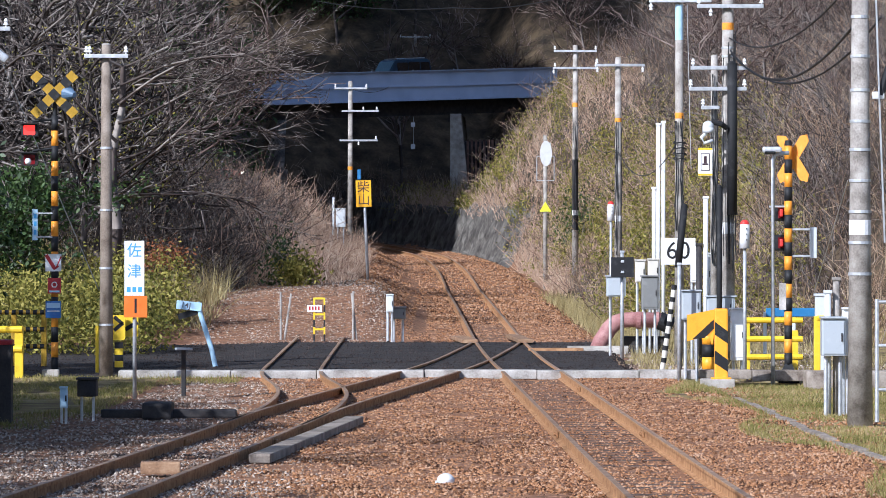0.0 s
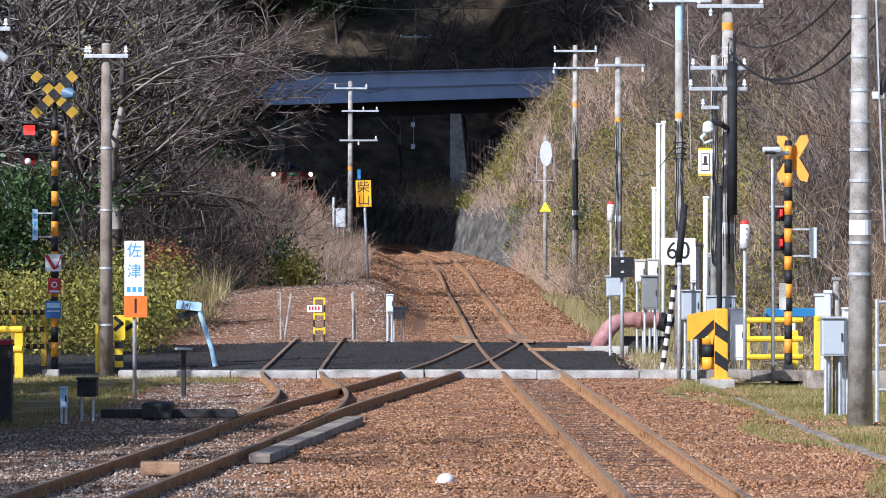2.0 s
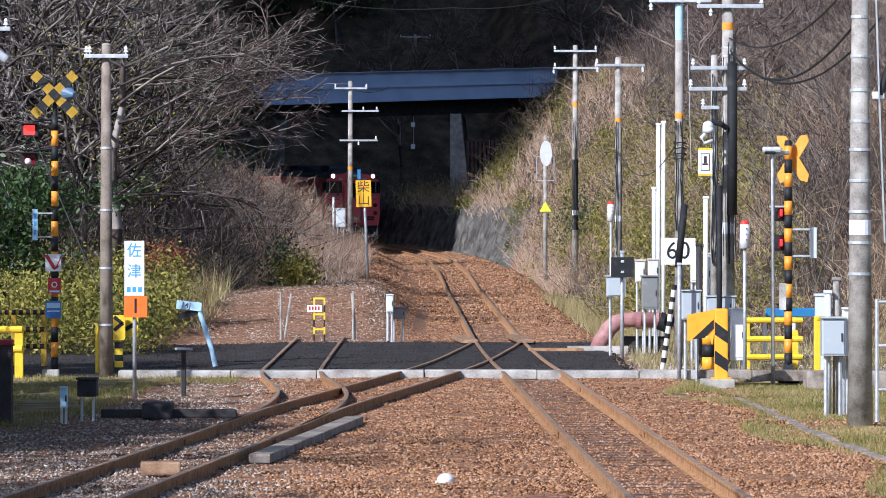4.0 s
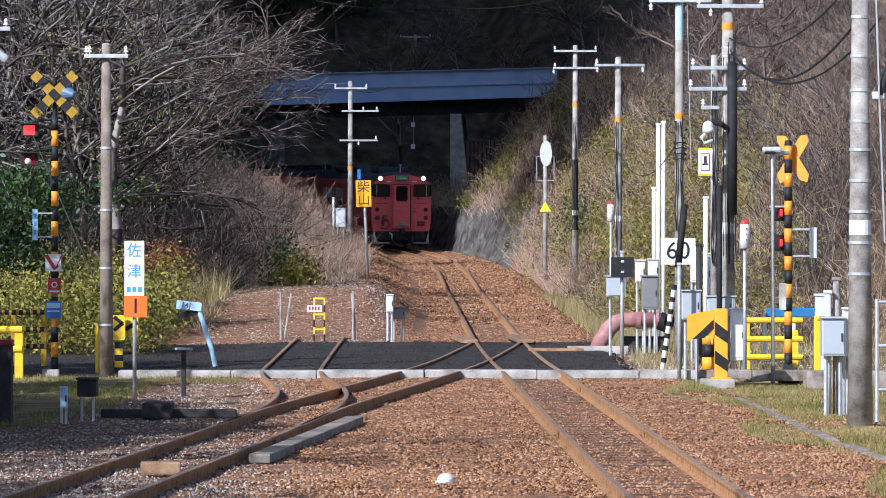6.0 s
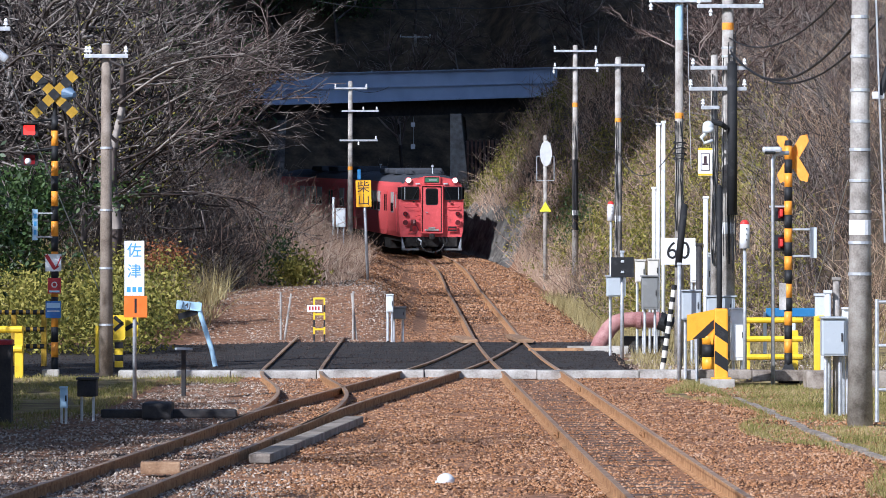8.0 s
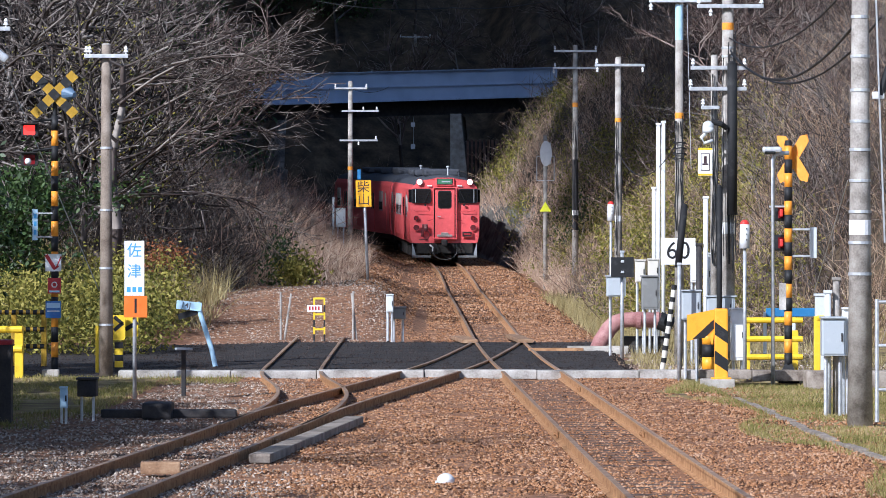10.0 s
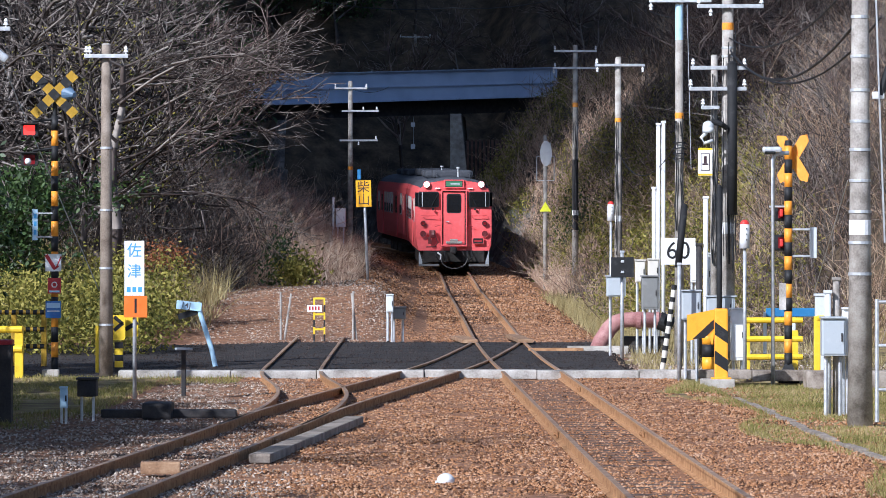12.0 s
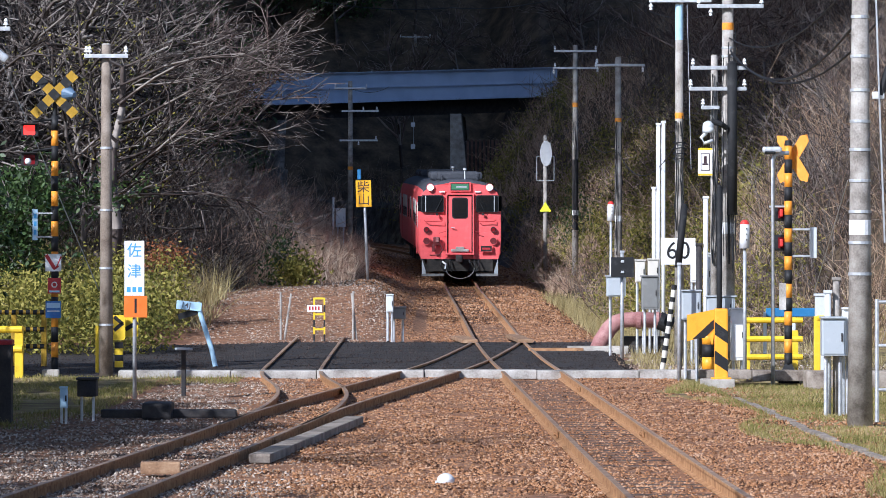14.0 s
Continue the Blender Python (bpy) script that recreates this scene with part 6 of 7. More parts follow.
def crossing_stones():
    n = 14000
    y, x = rng.uniform(84.9, 104.0, n), rng.uniform(-9, 3.7, n)
    z = np.array([grade(float(v)) for v in y]) - 0.058 - 0.06 * np.clip((np.abs(x - 0.2) - 3.2) / 2.8, 0, 1)
    stones("dark_gravel", x, y, z, rng.uniform(0.015, 0.04, n), M_SHADESTONE, "gravel trodden into the crossing, darkened in colour for shade")


crossing_stones()


def grass(name, x, y, h, mat, label, width=0.006):
    n = len(x)
    z = ground_zs(x, y)
    lean = rng.normal(0, 0.45, (n, 2)) * h[:, None]
    a = rng.uniform(0, 6.28, n)
    wx, wy = np.cos(a) * width, np.sin(a) * width
    v = np.stack([np.stack([x - wx, y - wy, z - 0.01], 1), np.stack([x + wx, y + wy, z - 0.01], 1), np.stack([x + lean[:, 0], y + lean[:, 1], z + h], 1)], axis=1).reshape(-1, 3)
    stuff(name, v, np.arange(n * 3).reshape(-1, 3), mat, label, "grass")


def verge():
    n = 115000
    y = rng.uniform(40, 84, n)
    x = rng.uniform(3.2, 9.5, n)
    c = np.array([main_x(float(v)) for v in y])
    clump = np.array([noise.noise(Vector((a * 0.9, b * 0.25, 5.0))) for a, b in zip(x, y)])
    ok = (x - c > 2.3 + 0.4 * np.sin(y * 0.4)) & (x < y * 0.1 + 0.3) & (clump > -0.45 + 0.3 * rng.uniform(size=n)) & (np.abs(x - 4.8 - 0.0008 * (y - 63) ** 2) > 0.1)
    grass("verge_grass", x[ok], y[ok], rng.uniform(0.02, 0.085, ok.sum()) * (1 + clump[ok]), M_GRASS, "short dry yellow-green winter grass")
    n = 30000
    y = rng.uniform(60, 84.2, n)
    x = rng.uniform(-8.6, -3.6, n)
    clump = np.array([noise.noise(Vector((a * 0.9, b * 0.3, 9.0))) for a, b in zip(x, y)])
    ok = ((x < -5.0) | (y > 80) & (x < -3.7)) & (clump > -0.2)
    grass("verge_grass", x[ok], y[ok], rng.uniform(0.02, 0.09, ok.sum()) * (1 + clump[ok]), M_GRASS, "short shaded green winter grass")


verge()


def litter():
    n = 9000
    y = rng.uniform(42, 83.5, n)
    c = np.array([main_x(float(v)) for v in y])
    x = c + 2.2 + np.abs(rng.normal(0, 1.3, n))
    ok = x < y * 0.1
    x, y = x[ok], y[ok]
    stones("loose_stones", x, y, ground_zs(x, y) + 0.004, rng.uniform(0.012, 0.034, len(x)), M_STONE, "brown stones strewn over the verge")
    n = 5000
    y, x = rng.uniform(85.2, 106, n), rng.uniform(3.6, 9.0, n)
    stones("loose_stones", x, y, ground_zs(x, y) + 0.004, rng.uniform(0.015, 0.05, n), M_PALESTONE, "grey-brown rubble round the equipment boxes")
    n = 7000
    y, x = rng.uniform(86.5, 106, n), rng.uniform(3.9, 9.0, n)
    ok = patchy(x, y, 81.0, -0.1, 0.8, 0.3)
    grass("straw_grass", x[ok], y[ok], rng.uniform(0.06, 0.42, ok.sum()), M_REED, "pale dry grass round the equipment boxes", 0.008)


# thickets: arching stems with side twigs
def thicket(name, x, y, height, mat, label, twigs=4, thick=0.009, spread=0.45, category="shrubs"):
    n = len(x)
    z = ground_zs(x, y)
    p0 = np.stack([x, y, z - 0.05], 1)
    d = rng.normal(0, spread, (n, 3))
    d[:, 2] = 1
    p1 = p0 + d * (height * 0.5)[:, None]
    d2 = d + rng.normal(0, 0.45, (n, 3))
    d2[:, 2] *= 0.8
    p2 = p1 + d2 * (height * 0.5)[:, None]
    A, Bp, R1, R2 = [p0, p1], [p1, p2], [np.full(n, thick), np.full(n, thick * 0.75)], [np.full(n, thick * 0.75), np.full(n, thick * 0.35)]
    for k in range(twigs):
        f = rng.uniform(0.2, 1.0, n)[:, None]
        s = np.where(rng.uniform(size=(n, 1)) < 0.5, p0 + (p1 - p0) * f, p1 + (p2 - p1) * f)
        e = s + (rng.normal(0, 0.55, (n, 3)) + np.array([0, 0, 0.45])) * (height * 0.38)[:, None]
        A.append(s), Bp.append(e), R1.append(np.full(n, thick * 0.6)), R2.append(np.full(n, thick * 0.3))
    v, f = sticks(np.concatenate(A), np.concatenate(Bp), np.concatenate(R1), np.concatenate(R2))
    stuff(name, v, f, mat, label, category)
    return p1, p2


def patchy(x, y, seed, level, fx=0.35, fy=0.12):
    return np.array([noise.noise(Vector((a * fx, b * fy, seed))) for a, b in zip(x, y)]) > level


litter()


def hillside_brush():
    # right-hand slope
    n = 11500
    y = rng.uniform(104, 262, n)
    c = np.array([main_x(float(v)) for v in y])
    foot = np.where(y > 190, np.array([rock_foot(float(v)) for v in y]), c + 3.6)
    x = foot + rng.uniform(0, 1, n) ** 0.8 * (y * 0.105 - foot) + 4.5 * np.clip((118 - y) / 18, 0, 1)
    ok = (x < y * 0.105) & ~((y > 195) & (y < 228) & (x - foot < 0.75))
    x, y = x[ok], y[ok]
    straw = patchy(x, y, 51.0, 0.05, 0.5, 0.2)
    for sel, mat, nm, label in ((straw, M_DRY, "dry_brush", "tangled straw-brown brush on the cutting slope"), (~straw, M_TWIG, "bare_shrubs", "tangled grey-brown bare shrubs on the cutting slope")):
        thicket(nm, x[sel], y[sel], rng.uniform(0.5, 1.7, sel.sum()), mat, label, twigs=5, thick=0.012)
    # leafy bamboo grass between it
    n = 24000
    y = rng.uniform(104, 235, n)
    c = np.array([main_x(float(v)) for v in y])
    foot = np.where(y > 190, np.array([rock_foot(float(v)) for v in y]) + 0.2, c + 3.8)
    x = foot + rng.uniform(0, 1, n) * (y * 0.1 - foot) + 4.5 * np.clip((118 - y) / 18, 0, 1)
    ok = (x < y * 0.105) & patchy(x, y, 2.0, -0.08 + 0.1 * (y > 165)) & ~((y > 196) & (y < 228) & (x - foot < 0.8))
    x, y = x[ok], y[ok]
    z = ground_zs(x, y)
    low = ((z - 2.27) / y < 0.026 + rng.normal(0, 0.006, len(x))) & (x / y < 0.074 + rng.normal(0, 0.006, len(x)))
    x, y, z = x[low], y[low], z[low]
    k = 11
    p = np.repeat(np.stack([x, y, z], 1), k, axis=0) + rng.normal(0, 1, (len(x) * k, 3)) * np.array([0.28, 0.28, 0.1]) + np.array([0, 0, 1]) * rng.uniform(0.1, 1.2, len(x) * k)[:, None]
    v, f = leaves(p, 0.115)
    stuff("bamboo_grass", v, f, M_OLIVE, "yellow-green dwarf bamboo on the cutting slope", "bamboo grass")
    n = 4200
    y = rng.uniform(110, 235, n)
    x = y * rng.uniform(0.045, 0.105, n)
    z = ground_zs(x, y)
    ok = ((z - 2.27) / y > 0.02) | (x / y > 0.074)
    thicket("bare_shrubs", x[ok], y[ok], rng.uniform(0.9, 2.4, ok.sum()), M_BARK, "grey leafless scrub high on the cutting slope", twigs=7, thick=0.012, spread=0.6)
    # rank growth above the rock and beside the signal post
    n = 5200
    y = rng.uniform(158, 234, n)
    foot = np.array([rock_foot(float(v)) for v in y])
    x = foot + 0.55 + rng.uniform(0, 1, n) ** 1.3 * 5.5
    x = np.where(y < 195, x - 0.45, x)
    pink = patchy(x, y, 71.0, -0.12, 0.6, 0.15)
    thicket("dry_brush", x[pink], y[pink], rng.uniform(0.35, 1.1, pink.sum()), M_PINKBRUSH, "pinkish-tan dry brush above the rock face", twigs=5, thick=0.012)
    px, py = np.repeat(x[~pink], 12), np.repeat(y[~pink], 12)
    p = np.stack([px, py, ground_zs(px, py)], 1) + rng.normal(0, 1, (len(px), 3)) * np.array([0.25, 0.25, 0.08]) + np.array([0, 0, 1]) * rng.uniform(0.05, 0.8, len(px))[:, None]
    v, f = leaves(p, 0.12)
    stuff("bamboo_grass", v, f, M_OLIVE, "yellow-green dwarf bamboo above the rock face", "bamboo grass")
    # left bank
    n = 7500
    y = rng.uniform(122, 200, n)
    c = np.array([main_x(float(v)) for v in y])
    x = c - 3.3 - 0.5 * np.clip((160 - y) / 40, 0, 1) - rng.uniform(0, 1, n) ** 1.1 * 9
    ok = x > -y * 0.105
    thicket("dry_brush", x[ok], y[ok], rng.uniform(0.5, 1.4, ok.sum()) * np.clip(0.55 + (c[ok] - x[ok] - 3.3) * 0.25, 0, 1.2), M_PINKBRUSH, "tangled pinkish-brown dry brush on the left bank", thick=0.013)
    n = 4200
    y = rng.uniform(118, 180, n)
    x = -6.2 - rng.uniform(0, 1, n) * 10
    ok = (x > -y * 0.105) & patchy(x, y, 14.0, 0.0)
    thicket("bare_shrubs", x[ok], y[ok], rng.uniform(0.7, 1.7, ok.sum()), M_TWIG, "grey leafless shrubs in a dense tangle", twigs=7, thick=0.014, spread=0.6)
    n = 2600
    y = rng.uniform(119, 136, n)
    x = -5.6 - rng.uniform(0, 1, n) * 6
    thicket("bare_shrubs", x, y, rng.uniform(0.8, 2.1, n), M_PALEBARK, "pale grey leafless shrubs below the trees", twigs=7, thick=0.011, spread=0.75)
    # green bush and straw clumps on the bank
    for cx, cy, w, h, cnt, mat, nm, label in ((-4.35, 121.0, 0.42, 1.0, 900, M_LEAF, "evergreen_shrub", "dark green leafy shrub on the bank"), (-3.85, 120.2, 0.45, 0.6, 1300, M_OLIVE, "evergreen_shrub", "yellow-green leafy shrub on the bank"),
                                              (5.1, 170, 0.7, 1.8, 1600, M_LEAF, "evergreen_shrub", "green leafy shrub beside the signal post")):
        p = rng.normal(0, 1, (cnt, 3)) * np.array([w * 0.6, w * 0.6, h * 0.4]) + np.array([cx, cy, ground_z(cx, cy) + h * 0.6])
        v, f = leaves(p, 0.12)
        tagged(new(nm, mesh_np(nm, v, f, mat)), label, "shrub")
    n = 2600
    y = rng.uniform(108, 122, n)
    x = rng.uniform(-10.8, -5.6, n)
    grass("straw_grass", x, y, rng.uniform(0.3, 1.3, n), M_REED, "tall straw-coloured grass at the foot of the trees", 0.012)
    n = 5000
    y = rng.uniform(97, 112, n)
    x = rng.uniform(-11.5, -6.2, n)
    ok = patchy(x, y, 33.0, -0.1, 0.8, 0.3)
    p = np.repeat(np.stack([x[ok], y[ok], ground_zs(x[ok], y[ok])], 1), 10, axis=0)
    p = p + rng.normal(0, 0.2, p.shape) + np.array([0, 0, 1]) * rng.uniform(0.1, 1.6, len(p))[:, None]
    v, f = leaves(p, 0.105)
    stuff("bamboo_grass", v, f, M_OLIVE, "yellow-green dwarf bamboo under the trees", "bamboo grass")
    n = 1500
    y = rng.uniform(101, 150, n)
    c = np.array([main_x(float(v)) for v in y])
    x = c + rng.uniform(2.7, 4.6, n)
    grass("straw_grass", np.repeat(x, 5) + rng.normal(0, 0.15, n * 5), np.repeat(y, 5) + rng.normal(0, 0.15, n * 5), rng.uniform(0.15, 0.5, n * 5), M_REED, "pale straw grass along the track", 0.01)


hillside_brush()


def rock_face():
    """Jagged rock wall of the cutting, in slanting beds."""
    ys = np.arange(194, 262, 0.35)
    us = np.linspace(-0.15, 0.95, 15)
    verts = []
    for y in ys:
        f = rock_foot(float(y))
        for u in us:
            x = f + u
            z = ground_z(float(x), float(y))
            bed = noise.noise(Vector((y * 0.9 + z * 0.7, z * 0.5, 2.0))) * 0.28 + noise.noise(Vector((y * 2.6 - z * 1.2, z * 2.2, 8.0))) * 0.13
            bed = round(bed / 0.09) * 0.09 + noise.noise(Vector((y * 5.0, z * 5.0, 4.0))) * 0.05
            start = smooth(194, 199, y)
            verts.append((x - 0.12 * start + bed * 0.9 * start + 0.25 * (1 - start), y, z + (0.06 + bed * 0.25) * start - 0.2 * (1 - start)))
    w = len(us)
    faces = [(j * w + i, j * w + i + 1, (j + 1) * w + i + 1, (j + 1) * w + i) for j in range(len(ys) - 1) for i in range(w - 1)]
    stuff("rock_face", verts, faces, M_ROCK, "grey slanting rock face of the cutting", "rock")


rock_face()


def gutter():
    """Old concrete drain channel curving through the verge."""
    g = thing("drain_channel", 4.8, 62, ground_z(4.8, 62), "old narrow concrete drain channel sunk in the verge", "drain")
    for i in range(17):
        y = -11.0 + i * 1.5
        x = 0.0008 * (y - 1) ** 2 + (0.12 if y < -5 else 0) * (-(y + 5) / 6)
        bm = B()
        box(bm, 0, 0, 0, 0.13, 1.4, 0.16, bevel=0.03)
        zz = ground_z(4.8 + x, 62 + y) - ground_z(4.8, 62)
        part("kerb_stone", bm, M_TROUGH, g, at=pose(x + 0.02 * (i % 2), y, zz - 0.055 + 0.012 * (i % 3), 0, 1.5 * (i % 2), -0.09 * (y - 1) + 1.2 * (i % 3)))


gutter()


# bare trees: limbs and twigs grown level by level
def grow_tree(seed, height, levels, spread, kids, r0, bend=0.25):
    r = random.Random(seed)
    trunk, crown = [], []

    def limb(p, d, length, rad, lv):
        segs = 4 if lv < 2 else 3
        q, dd = p.copy(), d.copy()
        pts = [q.copy()]
        for i in range(segs):
            dd = (dd + Vector((r.gauss(0, bend), r.gauss(0, bend), r.gauss(0, bend * 0.6) + (0.10 if lv < 2 else 0.03)))).normalized()
            q2 = q + dd * (length / segs)
            ra, rb = rad * (1 - 0.45 * i / segs), rad * (1 - 0.45 * (i + 1) / segs)
            (trunk if lv == 0 else crown).append((tuple(q), tuple(q2), max(0.006, ra), max(0.004, rb)))
            q = q2
            pts.append(q.copy())
        if lv >= levels:
            return
        for k in range(kids[lv]):
            f = r.uniform(0.35 if lv == 0 else 0.2, 1.0) * segs
            i = min(segs - 1, int(f))
            s = pts[i].lerp(pts[i + 1], f - i)
            side = Vector((r.gauss(0, 1), r.gauss(0, 1), r.gauss(0.15, 0.5))).normalized()
            nd = (dd * (1 - spread) + side * spread).normalized()
            limb(s, nd, length * r.uniform(0.5, 0.78), rad * r.uniform(0.48, 0.66), lv + 1)

    limb(Vector((0, 0, -0.2)), Vector((r.gauss(0, 0.1), r.gauss(0, 0.1), 1)).normalized(), height * 0.55, r0, 0)
    return trunk, crown


def tree_model(seed, height, levels, spread, kids, r0, label, mat=None):
    tr, cr = grow_tree(seed, height, levels, spread, kids, r0)
    t = thing("bare_tree", 0, -300, 0, label, "tree", "bare trees")
    for nm, segs, m in (("trunk", tr, M_BARK), ("crown", cr, mat or M_TWIG)):
        v, f = sticks([s[0] for s in segs], [s[1] for s in segs], [s[2] for s in segs], [s[3] for s in segs])
        ob = new(nm, mesh_np(nm, v, f, m))
        ob.parent = t
    return t


def reaching_tree(seed, reach, height, label):
    """An old tree whose long pale limbs sweep out to one side and droop at the tips."""
    r = random.Random(seed)
    trunk, crown = [], []

    def limb(p, d, length, rad, lv, sink):
        segs = 7 if lv == 1 else 5 if lv == 2 else 3
        q, dd = p.copy(), d.copy()
        pts = [q.copy()]
        for i in range(segs):
            dd = (dd + Vector((r.gauss(0, 0.11), r.gauss(0, 0.12), r.gauss(0, 0.11) - sink * i / segs))).normalized()
            q2 = q + dd * (length / segs)
            ra, rb = rad * (1 - 0.75 * i / segs), rad * (1 - 0.75 * (i + 1) / segs)
            crown.append((tuple(q), tuple(q2), max(0.007, ra), max(0.0045, rb)))
            q = q2
            pts.append(q.copy())
        if lv >= 4:
            return
        for k in range((0, 8, 5, 3)[lv]):
            f = r.uniform(0.18, 1.0) * segs
            i = min(segs - 1, int(f))
            s = pts[i].lerp(pts[i + 1], f - i)
            along_ = (pts[i + 1] - pts[i]).normalized()
            side = Vector((r.gauss(0.3, 0.5), r.gauss(0, 0.7), r.gauss(0.15, 0.75))).normalized()
            limb(s, (along_ * 0.75 + side * 0.6).normalized(), length * r.uniform(0.28, 0.5), rad * r.uniform(0.35, 0.5), lv + 1, 0.06)

    base, top = Vector((0, 0, -0.2)), Vector((0.3, 0, height * 0.75))
    for i in range(6):
        a, b = base.lerp(top, i / 6), base.lerp(top, (i + 1) / 6)
        wob = lambda k: Vector((0.12 * math.sin(k * 1.7 + seed), 0.1 * math.cos(k * 1.3), 0)) if k else Vector((0, 0, 0))
        trunk.append((tuple(a + wob(i)), tuple(b + wob(i + 1)), 0.2 * (1 - 0.1 * i), 0.2 * (1 - 0.1 * (i + 1))))
    for k in range(9):
        t = 0.38 + 0.62 * k / 8
        away = 1 if k % 4 else -0.8
        limb(base.lerp(top, t), Vector((away, r.gauss(-0.1, 0.45), r.uniform(0.12, 0.75))).normalized(), reach * r.uniform(0.7, 1.05) * (1 if away > 0 else 0.6), 0.05, 1, r.uniform(0.05, 0.22))
    t = thing("bare_tree", 0, -300, 0, label, "tree", "bare trees")
    for nm, segs in (("trunk", trunk), ("crown", crown)):
        v, f = sticks([q[0] for q in segs], [q[1] for q in segs], [q[2] for q in segs], [q[3] for q in segs])
        ob = new(nm, mesh_np(nm, v, f, M_PALEBARK))
        ob.parent = t
    return t


def plant(models, spots):
    used = set()
    for i, (x, y, rz, sc) in enumerate(spots):
        mdl = models[i % len(models)]
        m = pose(x, y, ground_z(x, y), 0, 0, rz)
        if mdl.name in used:
            ob = copy_thing(mdl, m)
        else:
            ob = mdl
            ob.matrix_basis = m
            used.add(mdl.name)
        ob.scale = (sc, sc, sc)


def woods():
    near = [tree_model(s, 9.5, 4, 0.62, (6, 5, 5, 3), 0.19, "grey leafless tree with long spreading branches", M_BARK) for s in (3, 8, 12)]
    # the last five, y under 45, are unseen, added to dapple the foreground
    spots = [(-9.0, 121, 20, 1.0), (-10.9, 122, 140, 1.05), (-9.6, 131, 250, 0.95), (-11.9, 129, 60, 1.1), (-13.5, 122, 300, 1.1), (-10.6, 140, 200, 1.1), (-13.4, 144, 10, 1.2), (-12.6, 114, 170, 0.9), (-9.2, 37, 40, 0.95), (-11.5, 40, 140, 1.1), (-11.0, 33, 210, 1.3), (-12.6, 44, 300, 1.5), (-8.2, 30, 80, 1.2)]
    plant(near, spots)
    plant([reaching_tree(s, 5.4, 8.0, "old leafless tree with long pale limbs reaching out sideways") for s in (5, 17)], [(-8.5, 115, 8, 1.0), (-9.0, 118, -8, 1.0)])
    far = [tree_model(s, 9.0, 4, 0.5, (6, 5, 4, 2), 0.11, "slender leafless tree on the wooded slope") for s in (21, 22, 23)]
    r = random.Random(5)
    spots = []
    for i in range(64):                       # right-hand slope, upper part
        y = r.uniform(146, 250)
        x = r.uniform(0.05, 0.112) * y + 1.5
        spots.append((x, y, r.uniform(0, 360), r.uniform(0.5, 0.8)))
    for i in range(40):                       # hill behind the bridge
        y = r.uniform(262, 318)
        x = r.uniform(-0.10, 0.07) * y
        spots.append((x, y, r.uniform(0, 360), r.uniform(0.7, 1.2)))
    for i in range(6):                        # left, behind the spreading trees
        y = r.uniform(134, 168)
        spots.append((-r.uniform(0.062, 0.1) * y, y, r.uniform(0, 360), r.uniform(0.9, 1.2)))
    for i in range(14):                       # left, between the spreading trees and the road
        y = r.uniform(150, 222)
        x = -max(14.5, r.uniform(0.058, 0.108) * y)
        spots.append((x, y, r.uniform(0, 360), r.uniform(0.7, 1.1)))
    for i in range(12):                       # on the unseen spur added for shade
        a = r.uniform(0, 6.28)
        q = r.uniform(0, 30)
        spots.append((-52 + q * math.cos(a), 222 + q * math.sin(a) * 1.1, r.uniform(0, 360), r.uniform(0.9, 1.3)))
    plant(far, spots)


woods()


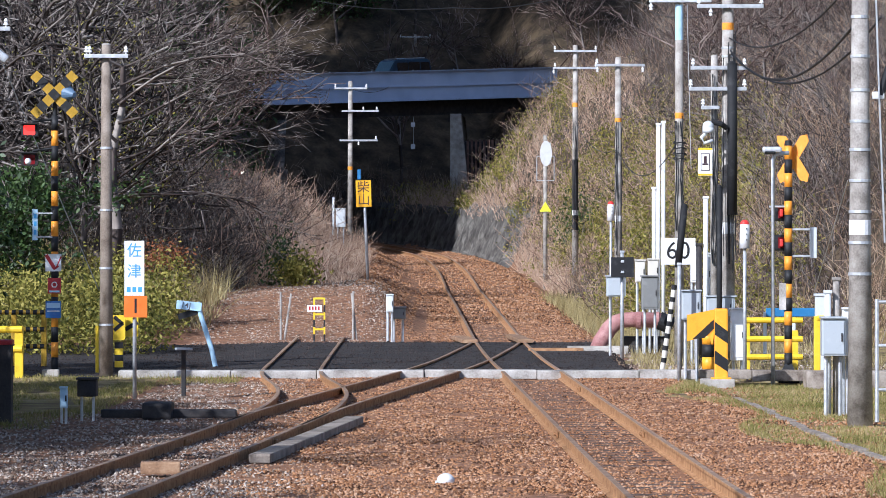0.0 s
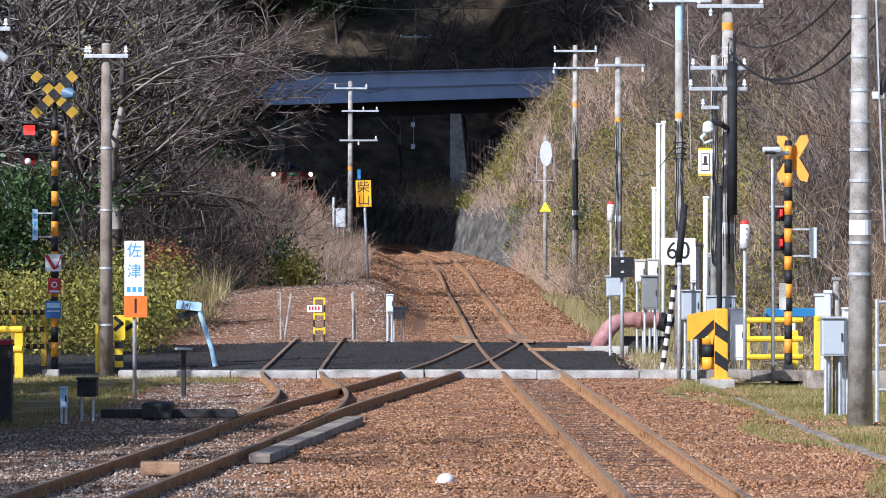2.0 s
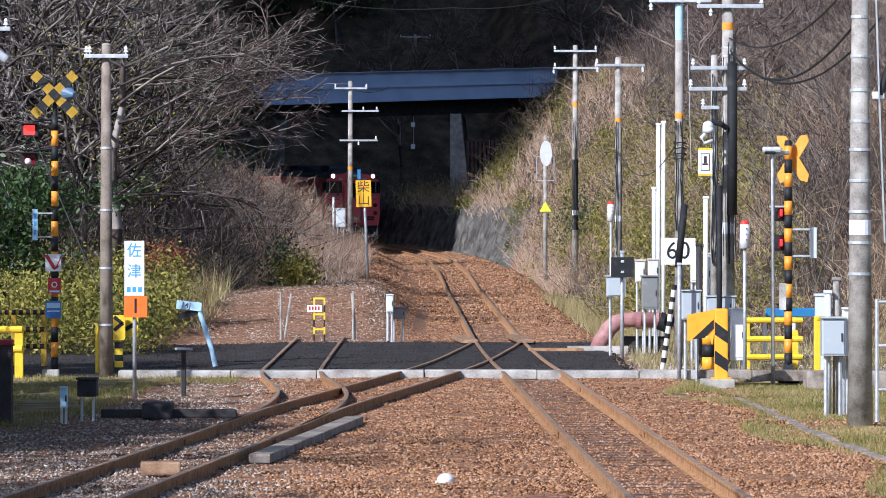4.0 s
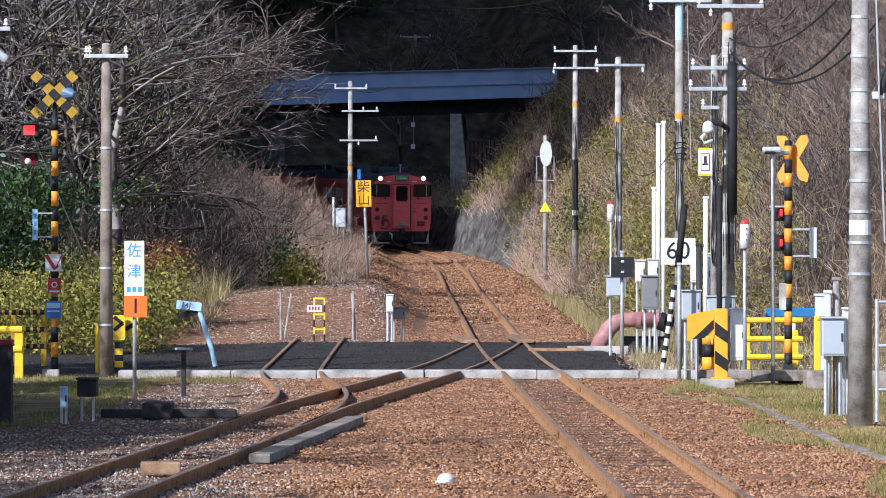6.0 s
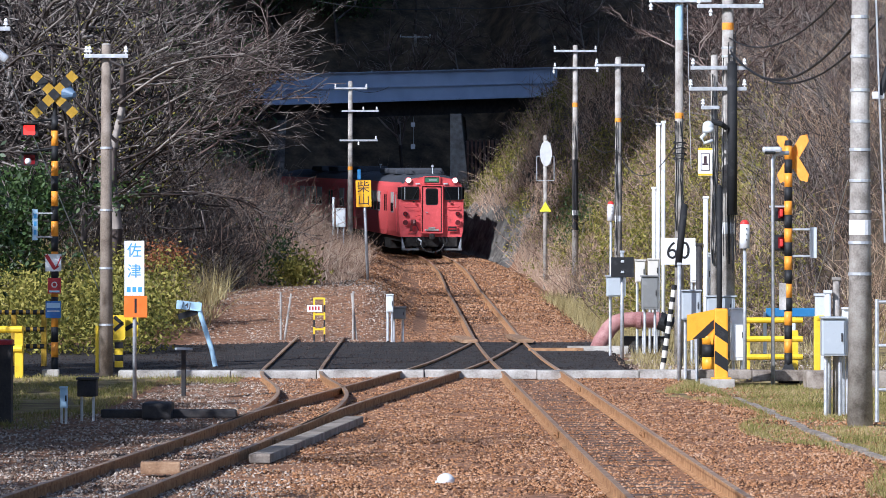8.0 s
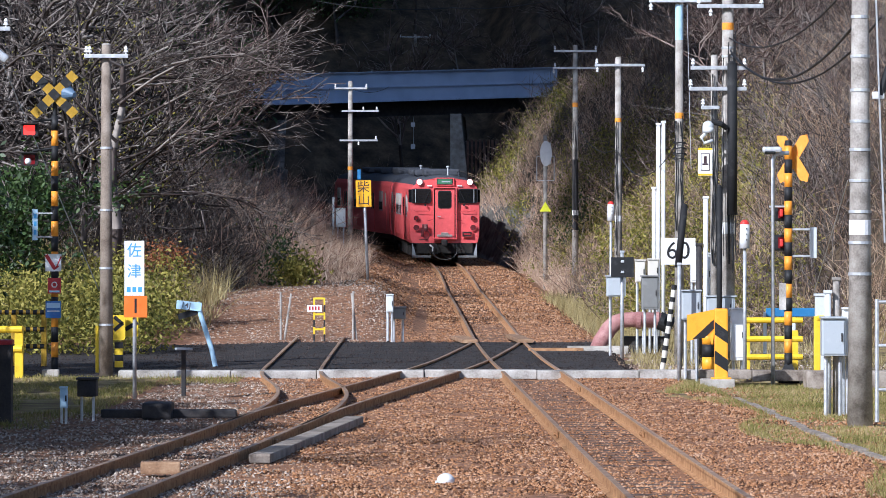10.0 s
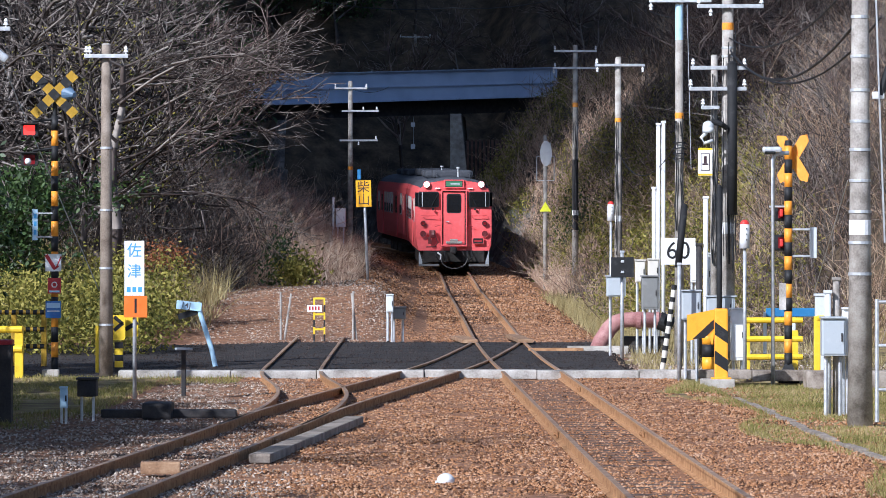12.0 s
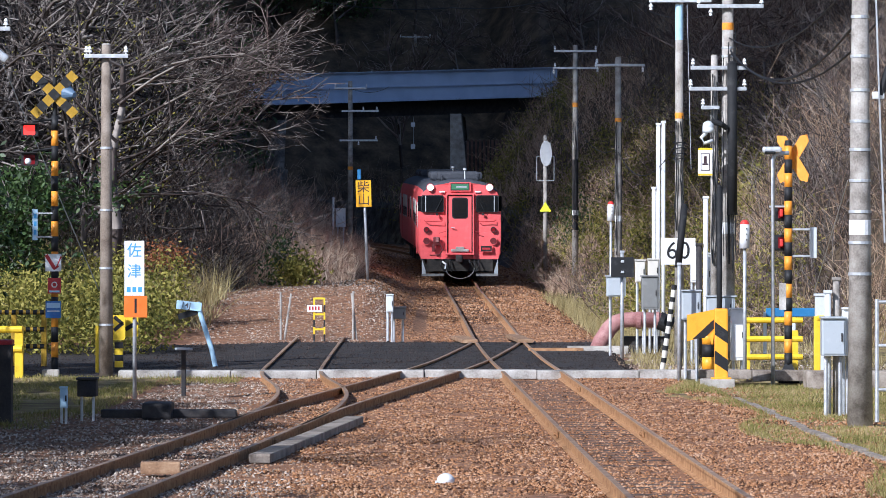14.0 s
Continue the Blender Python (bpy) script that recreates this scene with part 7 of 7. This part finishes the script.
def evergreens():
    """Leafy crowns of many small leaves on a trunk with limbs."""
    def model(seed, h, w, cnt, size, mat=M_LEAF, label="dark green evergreen tree with uneven leafy crown"):
        tr, cr = grow_tree(seed, h, 3, 0.55, (7, 5, 3), 0.12)
        t = thing("evergreen_tree", 0, -300, 0, label, "tree", "evergreen trees")
        v, f = sticks(*[[s[k] for s in tr + cr] for k in range(4)])
        ob = new("trunk", mesh_np("trunk", v, f, M_BARK))
        ob.parent = t
        ends = np.array([s[1] for s in cr])
        p = ends[rng.integers(0, len(ends), cnt)] + rng.normal(0, w, (cnt, 3))
        v, f = leaves(p, size)
        ob = new("crown", mesh_np("crown", v, f, mat))
        ob.parent = t
        return t
    ms = [model(s, 8.0, 0.30, 10000, 0.2) for s in (41, 42)]
    # spots with y under 84 are unseen trees, added to shade the left ground
    spots = [(-10.7, 105, 0, 0.72), (-13.4, 82.5, 90, 1.2), (-6.4, 274, 30, 1.3), (-6.0, 283, 120, 1.4), (1.4, 290, 210, 1.1), (-7.5, 290, 0, 1.4), (-10, 275, 70, 1.2), (-12.8, 217, 160, 1.4), (-15.0, 158, 10, 1.15), (-12.6, 166, 100, 1.15), (-16.4, 168, 190, 1.25), (-14.2, 176, 280, 1.3), (-11.9, 150, 60, 0.9), (-14.6, 214, 280, 1.4), (-16.8, 212, 20, 1.5), (-10.0, 54, 160, 0.95), (-10.4, 58, 220, 1.0), (-12.0, 61, 90, 1.0), (-11.7, 56.5, 15, 1.1), (-13.4, 60, 130, 1.2), (-12.8, 65, 260, 1.0), (-8.6, 57, 0, 0.62), (-8.4, 61, 80, 0.6), (-9.0, 65, 30, 0.62), (-9.9, 69, 130, 0.7), (-10.0, 54, 200, 0.7), (-10.3, 61, 20, 0.75), (-10.3, 73, 50, 0.75), (-10.6, 77, 250, 0.75), (-11.5, 66, 10, 0.9), (-8.0, 54.5, 15, 0.55), (-8.3, 51.5, 100, 0.6), (-7.7, 57.2, 300, 0.5)]
    plant(ms, spots)
    plant([model(44, 8.5, 0.35, 1500, 0.09, M_OLIVE, "sparse tree with scattered yellow-green leaves")], [(-9.3, 117, 0, 0.95)])
    cnt = 700
    p = rng.normal(0, 1, (cnt, 3)) * np.array([0.35, 0.5, 0.22]) + np.array([-6.916, 112, 2.074])
    v, f = leaves(p, 0.09)
    tagged(new("withered_shrub", mesh_np("withered_shrub", v, f, M_RUSTLEAF)), "rust-red withered leaves on a shrub", "shrub")


evergreens()


# ---------------------------------------------------------------- unseen shade cloud
def make_cloud():
    """A broad low cloud added unseen above the view, its lobes shaped to place the shade that drifts down the valley.
    """
    c = thing("cloud", 0, 0, 0, "unseen broad grey-white cloud added above the valley to cast drifting shade", "cloud")
    r = random.Random(11)
    bm = B()
    spots = []
    # near edge of the lobe that shades the slope right of the line
    spots += [(14.0 + i * 9.0 + r.uniform(-1, 2), 5 + r.uniform(-3, 3), 7, 8) for i in range(34)]
    spots += [(23.0 + i * 20, y + r.uniform(-4, 4), 14, 14) for i in range(15) for y in (22, 42)]
    # slanting edge of the lobe over the left bank
    for i in range(-4, 9):
        y = 21.5 + i * 8.0
        spots.append((1.5 + (y - 21.5) / 8 - 6 + r.uniform(-0.4, 0.4), y, 6, 9))
        spots += [(1.5 + (y - 21.5) / 8 - 14 - 14 * j, y, 12, 11) for j in range(5)]
    # the body behind both
    for x in range(-240, 301, 26):
        spots += [(x + r.uniform(-6, 6), y + r.uniform(-5, 5), r.uniform(24, 30), r.uniform(23, 27)) for y in range(72, 400, 26)]
    for x, y, w, l in spots:
        bmesh.ops.create_icosphere(bm, subdivisions=1, radius=1.0, matrix=Matrix.Translation((x, y, r.uniform(-3, 3))) @ Matrix.Diagonal((w, l, w * 0.35, 1)))
    part("billows", bm, M_CLOUD, c, flat=False)
    return c


cloud = make_cloud()


# ---------------------------------------------------------------- what moves
def train_rows(back):
    """The leading end of a car that runs back metres behind the train's front."""
    place = spline([(-4, 291.5), (0, 261.0), (3, 237.5), (6.5, 211.5), (8, 200.5), (10.5, 182.3), (12, 171.6), (14, 158.2), (18, 134)])
    rows = []
    for i in range(29):
        t = i * 0.5
        y = place(t) + back
        x, xb = main_x(y), main_x(y + 20.0)
        z, zb = grade(y), grade(y + 20.0)
        rows.append((t, pose(x, y, z, math.degrees(math.atan2(zb - z, 20.0)), 0, math.degrees(math.atan2(x - xb, 20.0)))))
    return rows


def cloud_rows():
    high = 240.0
    off = to_sun * (high / to_sun.z)
    return [(t, pose(off.x, edge + off.y, high)) for t, edge in ((0.0, 285), (3.0, 234), (5.5, 208), (8.0, 188), (11.0, 163), (14.0, 139))]


def van_rows():
    rows = []
    for i in range(29):
        t = i * 0.5
        s = 11.0 - 10.6 * t
        p, d = road_place(s)
        p = p + Vector((-d.y, d.x, 0)) * 2.6
        rows.append((t, pose(p.x, p.y, bridge_z(p), 0, -math.degrees(math.atan(0.044)) if s > -50 else 0, math.degrees(math.atan2(d.y, d.x)))))
    return rows


def motions():
    walk(train, train_rows(0.0))
    walk(train_rear, train_rows(21.1))
    walk(van, van_rows())
    walk(cloud, cloud_rows())


motions()
